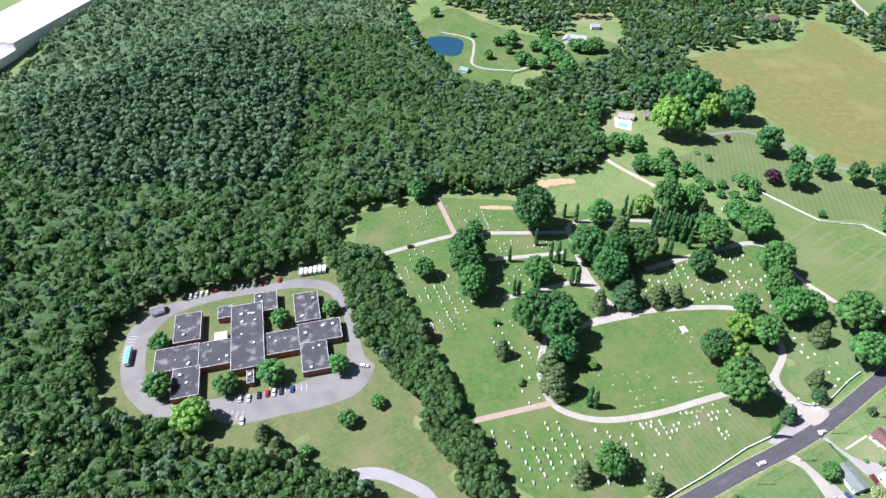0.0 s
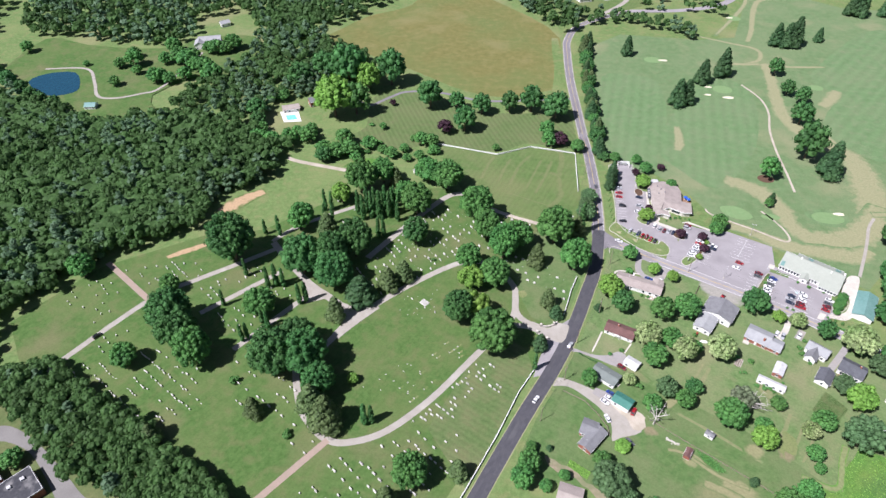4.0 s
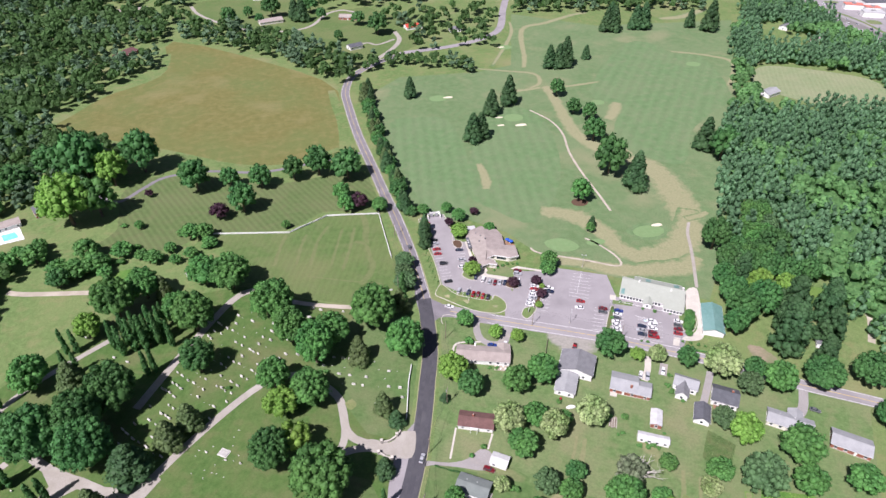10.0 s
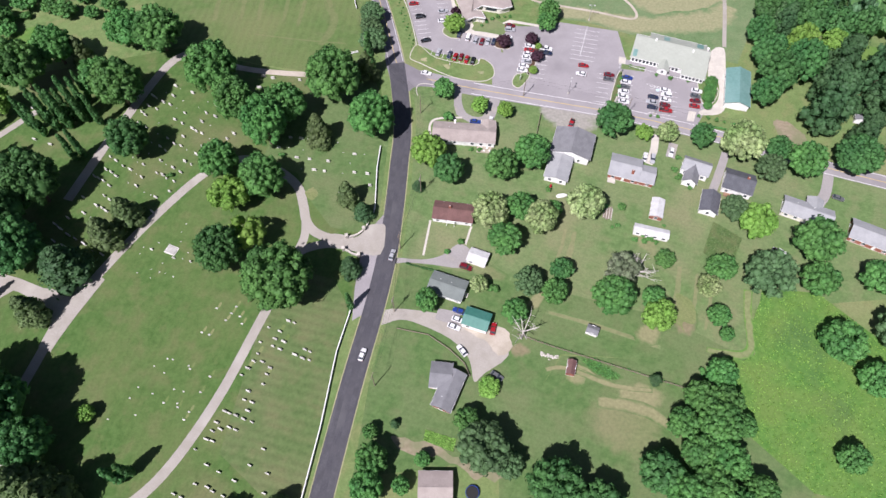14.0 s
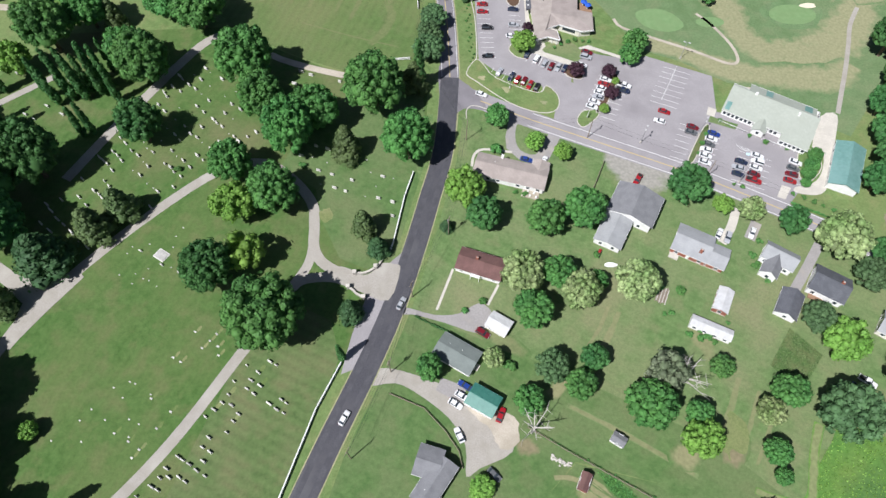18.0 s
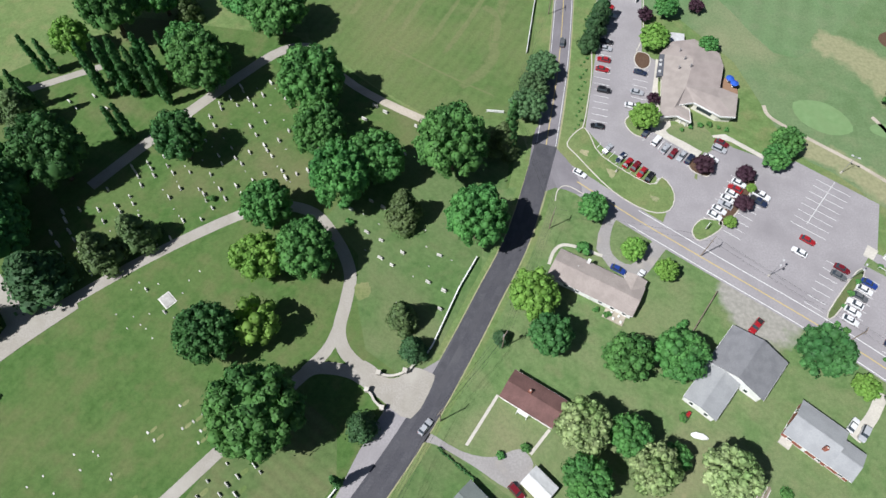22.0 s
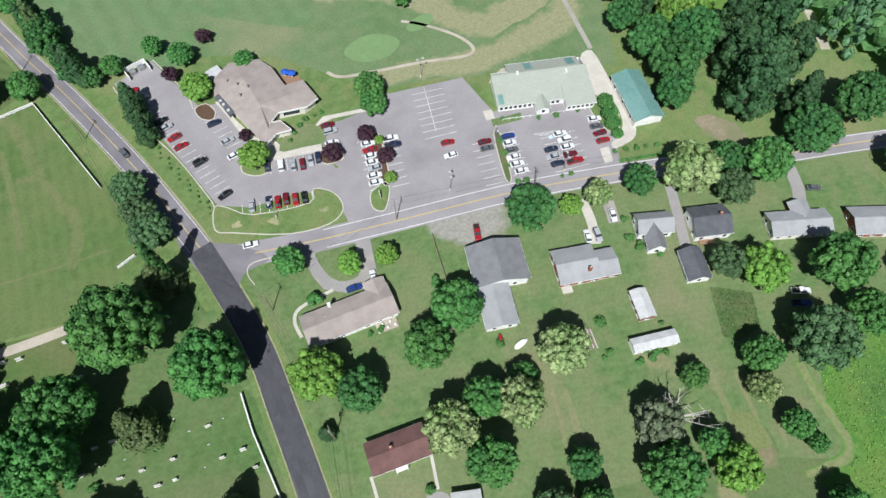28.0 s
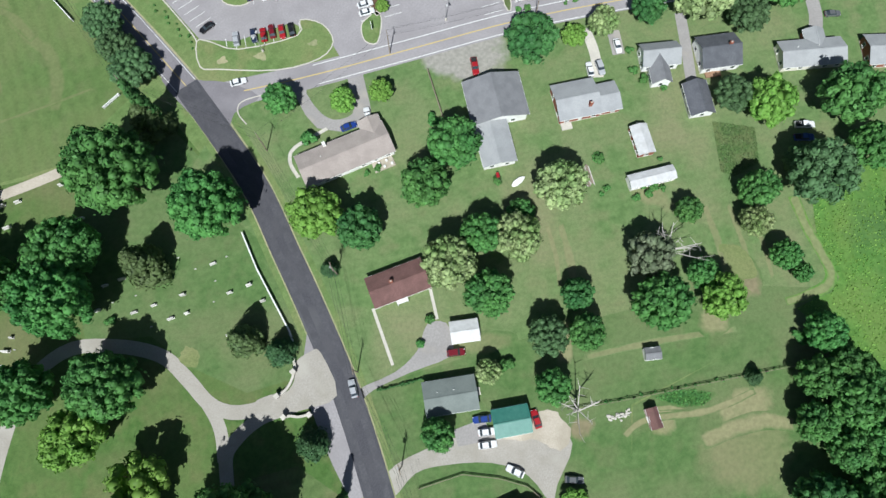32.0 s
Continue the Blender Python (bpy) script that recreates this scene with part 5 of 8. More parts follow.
def window(parent, x, y, z, w, h, axis, out):
    """A window on a wall: frame, pane and sill. axis 'x': on a long side, 'y': on a gable end; out: which way it faces."""
    fr = bmesh.new()
    if axis == "x":
        box(fr, x - w / 2 - 0.1, y, z - 0.1, x + w / 2 + 0.1, y + out * 0.07, z + h + 0.1)
        pa = boxed(x - w / 2, y + out * 0.05, z, x + w / 2, y + out * 0.09, z + h)
        si = boxed(x - w / 2 - 0.18, y, z - 0.17, x + w / 2 + 0.18, y + out * 0.16, z - 0.1)
    else:
        box(fr, x, y - w / 2 - 0.1, z - 0.1, x + out * 0.07, y + w / 2 + 0.1, z + h + 0.1)
        pa = boxed(x + out * 0.05, y - w / 2, z, x + out * 0.09, y + w / 2, z + h)
        si = boxed(x, y - w / 2 - 0.18, z - 0.17, x + out * 0.16, y + w / 2 + 0.18, z - 0.1)
    for b in (fr, pa, si):
        bmesh.ops.recalc_face_normals(b, faces=b.faces)
    win = part("window", fr, WHITE, parent)
    part("pane", pa, GLASS, win)
    part("sill", si, WHITE, win)


def slope(parent, x0, x1, ye, ze, yr, zr, material, thick=0.16, name="roof_slope"):
    """One side of a gable roof, from its eave line to its ridge line."""
    bm = bmesh.new()
    v = [bm.verts.new(p) for p in ((x0, ye, ze), (x1, ye, ze), (x1, yr, zr), (x0, yr, zr), (x0, ye, ze - thick), (x1, ye, ze - thick), (x1, yr, zr - thick), (x0, yr, zr - thick))]
    for q in ((0, 1, 2, 3), (7, 6, 5, 4), (0, 4, 5, 1), (1, 5, 6, 2), (2, 6, 7, 3), (3, 7, 4, 0)):
        bm.faces.new([v[i] for i in q])
    bmesh.ops.recalc_face_normals(bm, faces=bm.faces)
    return part(name, bm, material, parent)


def gable_body(root, L, W, eave, rise, walls, roof, over=0.45, windows=(3, 2), doors=1, chimney=None, seams=0, dx=0.0, dy=0.0, turn=0.0, z0=0.0, vents=0, gable_mat=None):
    """Walls, gable roof, windows, doors and chimney, the ridge along x; turn 90 lays the ridge along y."""
    hub = root
    if dx or dy or turn:
        hub = new("wing")
        hub.parent = root
        hub.matrix_basis = at_pose(dx, dy, turn)
    t = 0.2
    for s in (-1, 1):
        part("wall", boxed(-L / 2, s * W / 2 - (t if s > 0 else 0), z0, L / 2, s * W / 2 + (t if s < 0 else 0), eave), walls, hub)
        bm = bmesh.new()
        xa, xb = s * L / 2 - s * t, s * L / 2 + s * 0.003
        ends = [[bm.verts.new((x, y, z)) for y, z in ((-W / 2 + t, z0), (W / 2 - t, z0), (W / 2 - t, eave), (0, eave + rise - 0.1), (-W / 2 + t, eave))] for x in (xa, xb)]
        bm.faces.new(ends[0]), bm.faces.new(ends[1])
        for i in range(5):
            bm.faces.new((ends[0][i], ends[0][(i + 1) % 5], ends[1][(i + 1) % 5], ends[1][i]))
        bmesh.ops.recalc_face_normals(bm, faces=bm.faces)
        part("gable_wall", bm, gable_mat or walls, hub)
        k = rise / (W / 2)
        rf = slope(hub, -L / 2 - over, L / 2 + over, s * (W / 2 + over), eave - over * k + 0.12, 0, eave + rise + 0.12, roof)
        for i in range(seams):
            x = -L / 2 + (i + 0.5) * L / seams
            slope(rf, x - 0.05, x + 0.05, s * (W / 2 + over), eave - over * k + 0.17, 0.0, eave + rise + 0.17, roof, 0.05, "seam")
        part("gutter", boxed(-L / 2 - over, s * (W / 2 + over) - 0.06, eave - over * k - 0.08, L / 2 + over, s * (W / 2 + over) + 0.06, eave - over * k + 0.04), WHITE, hub)
        n = windows[0]
        for i in range(n):
            x = -L / 2 + (i + 0.5) * L / n
            if doors and s < 0 and i == n // 2:
                d = part("door", boxed(x - 0.5, -W / 2 - 0.07, z0 + 0.1, x + 0.5, -W / 2 + 0.02, z0 + 2.15), WHITE, hub)
                part("door_handle", boxed(x + 0.36, -W / 2 - 0.12, z0 + 1.05, x + 0.44, -W / 2 - 0.07, z0 + 1.15), METAL_GREY, d)
            else:
                window(hub, x, s * W / 2, z0 + 0.95, 1.1, 1.25, "x", s)
        for i in range(windows[1]):
            window(hub, s * L / 2 + s * 0.003, -W / 2 + (i + 0.5) * W / windows[1], z0 + 0.95, 1.0, 1.25, "y", s)
    part("ridge_cap", boxed(-L / 2 - over, -0.14, eave + rise + 0.06, L / 2 + over, 0.14, eave + rise + 0.16), roof, hub)
    if chimney:
        cx, cy = chimney
        c = part("chimney", boxed(cx - 0.45, cy - 0.35, eave, cx + 0.45, cy + 0.35, eave + rise + 0.9), BRICK, hub)
        part("flue", boxed(cx - 0.2, cy - 0.15, eave + rise + 0.9, cx + 0.2, cy + 0.15, eave + rise + 1.15), CONCRETE, c)
    for i in range(vents):
        x = -L / 4 + i * L / 3
        part("roof_vent", tube(bmesh.new(), (x, W / 6, eave + rise * 0.5), (x, W / 6, eave + rise * 0.66 + 0.45), 0.12, 0.12), WHITE, hub)
    part("foundation", boxed(-L / 2 - 0.04, -W / 2 - 0.04, 0, L / 2 + 0.04, W / 2 + 0.04, 0.25), CONCRETE, hub)
    return hub


def house(name, x, y, ang, L, W, eave, rise, walls, roof, label, category="house", **k):
    root = thing(name, at_pose(x, y, ang, 0.03), label, category)
    gable_body(root, L, W, eave, rise, walls, roof, **k)
    return root


h = house("house", 8.2, 0.3, -22, 14.6, 7.6, 2.7, 1.5, WHITE, SHINGLE_RED, "single-storey white house with a red-brown shingle roof", chimney=(-1.5, 0.6), windows=(4, 2))
part("porch_roof", boxed(-2.0, -5.3, 2.45, 1.0, -3.8, 2.6), WHITE, h)
for px in (-1.9, 0.9):
    part("porch_post", boxed(px - 0.07, -5.25, 0, px + 0.07, -5.11, 2.45), WHITE, h)
house("garage", 12.2, -20.4, -35, 6.9, 5.2, 2.3, 0.7, WHITE, WHITE_METAL, "small garage with a white metal roof", "garage", windows=(2, 0), over=0.25, seams=8)
h = house("house", -1.4, -29.5, -34, 12.4, 7.7, 2.7, 1.3, WHITE, SHINGLE_SAGE, "single-storey white house with a faded grey-green shingle roof", vents=2, windows=(4, 2))
part("stoop", boxed(6.2, -1.0, 0, 7.6, 1.0, 0.35), CONCRETE, h)
house("pole_barn", 5.3, -44.1, -33, 8.7, 6.4, 2.9, 1.0, WHITE, TEAL_DARK, "open-fronted pole barn with a teal metal roof", "barn", windows=(2, 0), over=0.3, seams=10)
h = house("house", -11.2, -60.5, -20, 6.5, 8.0, 2.7, 1.3, BRICK, SHINGLE_GREY, "L-shaped brick house with a patchy grey shingle roof", windows=(2, 2))
gable_body(h, 13.0, 6.2, 2.7, 1.2, BRICK, SHINGLE_GREY, dx=3.0, dy=-4.5, turn=73, windows=(3, 1), doors=0, vents=1)
house("house", -21.0, -94.0, -14, 9.6, 9.0, 2.7, 1.3, WHITE, SHINGLE_TAUPE, "white house with a faded pinkish shingle roof")
h = house("barn_house", 62.4, 19.8, 59, 12.2, 15.0, 4.2, 2.2, WHITE, SHINGLE_GREY, "white two-storey garage house with a broad grey roof", gable_mat=WHITE, windows=(4, 2), over=0.6)
gable_body(h, 12.6, 8.6, 3.0, 1.0, WHITE, SHINGLE_LIGHT, dx=-12.0, dy=3.0, turn=0, windows=(3, 2), doors=0)
h = house("house", 79.0, 4.6, -31, 11.5, 10.2, 2.9, 1.7, BRICK, SHINGLE_LIGHT, "red brick house with a light grey shingle roof", chimney=(3.0, -3.0), windows=(3, 2))
gable_body(h, 8.0, 7.8, 2.7, 1.2, BRICK, SHINGLE_LIGHT, dx=7.5, dy=-1.0, windows=(2, 1), doors=0)
h_step = part("steps", boxed(-5.5, -7.2, 0, -2.5, -5.2, 0.5), CONCRETE, h)
h = house("house", 105.9, -2.0, -37, 10.0, 6.4, 3.6, 2.2, WHITE, SHINGLE_LIGHT, "white storey-and-a-half house with a cross gable", windows=(3, 2))
gable_body(h, 8.6, 5.0, 3.2, 2.0, WHITE, SHINGLE_GREY, dx=-0.8, dy=-4.0, turn=90, windows=(2, 1), doors=0)
h = house("house", 118.8, -12.6, -35, 10.6, 9.4, 3.4, 2.4, WHITE, SHINGLE_DARK, "white house with a steep dark grey roof", windows=(3, 2), chimney=(2.5, 0.3))
part("porch", boxed(-4.0, -6.3, 0, 0.5, -4.7, 0.45), WOOD_DECK, h)
house("garage", 104.2, -18.4, -124, 9.2, 6.2, 2.6, 1.8, WHITE, SHINGLE_DARK, "white detached garage with a steep dark roof", "garage", windows=(2, 1), doors=0)
house("shed", 83.8, -16.0, -120, 8.4, 4.4, 2.4, 0.8, BRICK, WHITE_METAL, "long red shed with a pale metal roof", "shed", windows=(3, 1), doors=0, over=0.2, seams=9)
house("carport", 77.6, -25.1, -29, 12.6, 3.6, 2.3, 0.55, WHITE, WHITE_METAL, "long white metal carport", "carport", windows=(4, 0), doors=0, over=0.2, seams=12)
h = house("house", 138.1, -31.0, -38, 17.6, 7.6, 2.8, 1.5, SIDING, SHINGLE_LIGHT, "long single-storey house with a light grey roof", windows=(5, 2), vents=2)
gable_body(h, 6.0, 5.2, 2.7, 1.2, BRICK, SHINGLE_LIGHT, dx=2.0, dy=4.0, turn=90, windows=(1, 1), doors=0)
house("house", 155.8, -46.1, -41, 14.5, 8.6, 2.8, 1.6, BRICK, SHINGLE_LIGHT, "single-storey brick house with a light grey roof", windows=(4, 2))
house("shed", 42.8, -56.9, -37, 3.8, 2.8, 1.9, 0.6, WHITE, SHINGLE_GREY, "tiny white shed with a grey roof", "shed", windows=(1, 0), doors=0, over=0.2)
house("shed", 31.3, -67.7, -118, 4.8, 2.6, 2.0, 0.7, BRICK, SHINGLE_RED, "small red shed with a rusty red roof", "shed", windows=(1, 0), doors=0, over=0.2)
h = house("house", 21.7, 36.4, -19, 25.0, 9.0, 2.9, 1.25, WHITE, SHINGLE_TAUPE, "long white ranch house with a taupe shingle roof", windows=(7, 2), vents=1)
gable_body(h, 8.6, 5.2, 2.85, 0.75, WHITE, SHINGLE_TAUPE, dx=9.6, dy=2.6, turn=90, windows=(1, 1), doors=0)
part("chimney", boxed(-4.6, 4.1, 2.6, -3.7, 4.9, 4.6), WHITE, h)
part("deck", boxed(5.6, -7.6, 0, 11.6, -4.6, 0.4), GRAVEL, h, "pale stone terrace")
for i in range(5):
    part("patio_chair", boxed(6.1 + i * 1.1, -7.2 + (i % 2) * 1.4, 0.4, 6.7 + i * 1.1, -6.6 + (i % 2) * 1.4, 1.0, bevel=0.05), WHITE, h)

# long green-roofed clubhouse
h = thing("clubhouse", at_pose(120.5, 56.5, -33, 0.03), "long white clubhouse with a sage metal roof", "clubhouse")
for x0, y0, x1, y1, z1 in ((-16, -5.2, 6.4, -5.0, 2.85), (-16, -5.0, -15.8, 6.6, 2.85), (-15.8, 6.4, -10.2, 6.6, 3.0), (6.4, -8.4, 16, -8.2, 2.7), (6.4, -8.2, 6.6, -5.2, 2.7), (15.8, -8.2, 16, 11.4, 2.75), (-10.2, 11.4, 16, 11.6, 2.9), (-10.2, 6.6, -10.0, 11.4, 2.9)):
    part("wall", boxed(x0, y0, 0, x1, y1, z1), WHITE, h)
for x, top in ((-15.85, ((-5.0, 2.9), (6.0, 5.0), (6.4, 4.9), (6.4, 2.9))), (15.85, ((-8.0, 2.7), (6.0, 5.0), (11.4, 3.1), (11.4, 2.7))), (-10.1, ((6.6, 2.9), (6.6, 4.85), (11.3, 3.1), (11.3, 2.9)))):
    bm = bmesh.new()
    ends = [[bm.verts.new((x + e, y, z)) for y, z in top] for e in (-0.09, 0.09)]
    bm.faces.new(ends[0]), bm.faces.new(ends[1])
    for k in range(4):
        bm.faces.new((ends[0][k], ends[0][(k + 1) % 4], ends[1][(k + 1) % 4], ends[1][k]))
    bmesh.ops.recalc_face_normals(bm, faces=bm.faces)
    part("gable_wall", bm, WHITE, h)
for x0, x1, ye, ze, yr, zr, n in ((-16.5, 16.3, -5.9, 2.95, 6.0, 5.25, 32), (-16.5, -10.4, 7.1, 5.0, 6.0, 5.25, 6), (-10.4, 14.6, 12.1, 3.15, 6.0, 5.25, 24), (6.0, 16.5, -9.1, 2.75, -0.4, 4.35, 10)):
    rf = slope(h, x0, x1, ye, ze, yr, zr, SAGE_METAL)
    for k in range(n):
        x = x0 + (k + 0.5) * (x1 - x0) / n
        slope(rf, x - 0.04, x + 0.04, ye, ze + 0.05, yr, zr + 0.05, SAGE_METAL, 0.05, "seam")
    part("gutter", boxed(x0, ye - 0.08, ze - 0.16, x1, ye + 0.06, ze + 0.02), WHITE, h)
for k in range(13):
    window(h, -15.0 + k * 1.6, -5.2, 0.7, 1.0, 1.7, "x", -1)
for k in range(6):
    window(h, 7.4 + k * 1.55, -8.4, 0.7, 1.0, 1.7, "x", -1)
gable_body(h, 5.0, 4.2, 2.8, 1.0, WHITE, SAGE_METAL, dx=-1.6, dy=-6.2, turn=90, windows=(1, 1), doors=0)
for x0, x1, y0, y1 in ((-4.4, -1.8, 7.2, 11.4), (10.2, 13.0, 7.2, 11.4), (-15.8, -14.0, -5.0, -1.4)):
    zf = lambda y: (5.25 - (y - 6.0) * 0.344 if y > 6 else 2.95 + (y + 5.9) * 0.1933) + 0.14
    slope(h, x0, x1, y0, zf(y0), y1, zf(y1), TEAL_METAL, 0.06, "roof_panel")
for i in range(14):
    part("rail_post", boxed(-15.5 + i * 2.35, -9.4, 0, -15.4 + i * 2.35, -9.3, 1.0), WHITE, h)
part("rail", boxed(-15.5, -9.42, 0.95, -4.8, -9.28, 1.05), WHITE, h)
part("rail", boxed(1.2, -9.42, 0.95, 15.2, -9.28, 1.05), WHITE, h)
part("roof_vent", boxed(-8.0, 5.2, 5.0, -7.2, 5.9, 6.1), WHITE, h)
part("roof_vent", boxed(8.6, 3.6, 4.8, 9.3, 4.9, 5.5), WHITE, h)
h = house("storage_barn", 141.2, 32.7, -118, 20.0, 9.6, 3.2, 1.7, WHITE, TEAL_METAL, "long white storage barn with a teal metal roof", "barn", windows=(3, 0), doors=0, seams=20)
part("barn_door", boxed(10.0, -1.8, 0.1, 10.12, 1.8, 2.8), WHITE, h)

# restaurant with a broad hipped roof
RX, RY = 50.0, 116.0
rest = thing("restaurant", at_pose(RX, RY, 0, 0.03), "low restaurant with a broad taupe hipped roof", "restaurant")
OUT = [(-12.6, 11.9), (-8.4, 18.4), (-0.8, 21.1), (7.7, 15.8), (9.0, 9.9), (7.6, -0.2), (13.4, -2.2), (12.3, -12.3), (7.4, -12.8), (-1.1, -8.5), (-6.0, -10.4), (-2.6, -12.2), (-2.1, -17.1), (-6.5, -15.2), (-11.9, -16.7), (-11.7, 0.5)]
INN = [(p[0] * 0.93 - 0.1, p[1] * 0.94 + 0.1) for p in OUT]
for a, b in zip(INN, INN[1:] + INN[:1]):
    d = Vector((b[0] - a[0], b[1] - a[1]))
    nrm = Vector((d.y, -d.x)).normalized() * 0.12
    part("wall", prism(bmesh.new(), [(a[0], a[1]), (b[0], b[1]), (b[0] - nrm.x, b[1] - nrm.y), (a[0] - nrm.x, a[1] - nrm.y)], 0, 3.3), SIDING, rest)
RIDGE = [(-1.5, 10.0, 4.75), (-4.0, -3.0, 4.7), (-7.6, -12.4, 4.1), (6.5, -5.6, 4.3)]
near = [0, 0, 0, 0, 0, 1, 3, 3, 3, 1, 2, 2, 2, 2, 2, 1]
for i in range(16):
    a, b, ra, rb = OUT[i], OUT[(i + 1) % 16], RIDGE[near[i]], RIDGE[near[(i + 1) % 16]]
    bm = bmesh.new()
    top = [Vector((*a, 3.4)), Vector((*b, 3.4)), Vector(rb)] + ([Vector(ra)] if ra != rb else [])
    lo = [bm.verts.new(p - Vector((0, 0, 0.2))) for p in top]
    up = [bm.verts.new(p) for p in top]
    bm.faces.new(up), bm.faces.new(list(reversed(lo)))
    for j in range(len(top)):
        bm.faces.new((up[j], lo[j], lo[(j + 1) % len(top)], up[(j + 1) % len(top)]))
    bmesh.ops.recalc_face_normals(bm, faces=bm.faces)
    part("roof_slope", bm, SHINGLE_TAUPE, rest)
    ln = math.hypot(b[0] - a[0], b[1] - a[1])
    if ln > 5:
        a, b = INN[i], INN[(i + 1) % 16]
        g = part("window", boxed(-ln * 0.3, -0.1, 0.8, ln * 0.3, 0.1, 2.7), WHITE, rest)
        g.matrix_basis = at_pose((a[0] + b[0]) / 2, (a[1] + b[1]) / 2, math.degrees(math.atan2(b[1] - a[1], b[0] - a[0])))
        part("pane", boxed(-ln * 0.3 + 0.2, -0.16, 0.95, ln * 0.3 - 0.2, 0.16, 2.55), GLASS, g)
for k in (7, 8, 9, 11, 12, 13):
    a, b = OUT[k], OUT[k + 1]
    d = Vector((b[0] - a[0], b[1] - a[1]))
    q = Vector((d.y, -d.x)).normalized() * 0.14
    part("fascia", prism(bmesh.new(), [a, b, (b[0] - q.x, b[1] - q.y), (a[0] - q.x, a[1] - q.y)], 2.95, 3.55), WHITE, rest, "white fascia board")
for px, py in ((-2.9, -16.0), (-4.6, -15.2), (-6.6, -14.4), (-10.6, -15.6)):
    part("entrance_column", boxed(px - 0.15, py - 0.15, 0, px + 0.15, py + 0.15, 3.15), WHITE, rest)
part("service_yard", boxed(-8.6, 20.2, 0, -3.8, 24.6, 2.0), WHITE_METAL, rest, "pale walled service yard")
well = part("roof_well", prism(bmesh.new(), [(-12.7, 11.3), (-11.0, 11.5), (-11.4, 1.4), (-13.6, 0.8)], 2.9, 3.62), SHINGLE_DARK, rest, "dark grey roof well with units")
for px, py in ((-12.3, 8.2), (-12.4, 6.2), (-12.6, 3.0)):
    part("roof_unit", boxed(px - 0.45, py - 0.45, 3.62, px + 0.45, py + 0.45, 4.1, bevel=0.06), WHITE_METAL, well)
for px, py, pz in ((-6, 13.5, 4.3), (-4.5, 9.5, 5.0), (-2.6, 6, 5.2), (-6.4, 5, 4.6)):
    part("roof_vent", tube(bmesh.new(), (px, py, pz - 0.5), (px, py, pz + 0.9), 0.25, 0.25), METAL_GREY, rest)
deck = part("terrace", boxed(9.0, 0.8, 0, 14.6, 7.4, 0.45), WOOD_DECK, rest, "brown timber terrace")
for i, (px, py) in enumerate(((11.4, 5.6), (12.8, 3.6))):
    um = thing("parasol", at_pose(RX + px, RY + py, 20 * i, 0.48), "blue canvas parasol over a terrace table", "parasol", "terrace parasols")
    part("pole", tube(bmesh.new(), (0, 0, 0), (0, 0, 2.6), 0.04, 0.04), WHITE, um)
    part("canopy", tube(bmesh.new(), (0, 0, 2.1), (0, 0, 2.75), 1.45, 0.08, 8), BLUE_CLOTH, um)
    part("table", tube(bmesh.new(), (0, 0, 0.7), (0, 0, 0.76), 0.55, 0.55, 10), WHITE, um)
enc = thing("bin_enclosure", at_pose(25, 158.5, -3, 0.06), "walled concrete bin enclosure at the lot", "enclosure")
for w in ((-4, 2.2, 4, 2.5), (-4, -2.5, -3.7, 2.2), (3.7, -2.5, 4, 2.2)):
    part("wall", boxed(w[0], w[1], 0, w[2], w[3], 1.9), WHITE, enc)
for i in (-1.6, 1.6):
    part("bin", boxed(i - 1, -0.6, 0.1, i + 1, 1.2, 1.5, bevel=0.08), METAL_GREY, enc)

# long flat-roofed building in the west
hosp = thing("care_home", pose(-279.6, -149.5, 0.05, 0, 0, 53), "sprawling flat-roofed brick building with black bitumen roofs", "institution")
INV = Matrix.Rotation(radians(-53), 2)
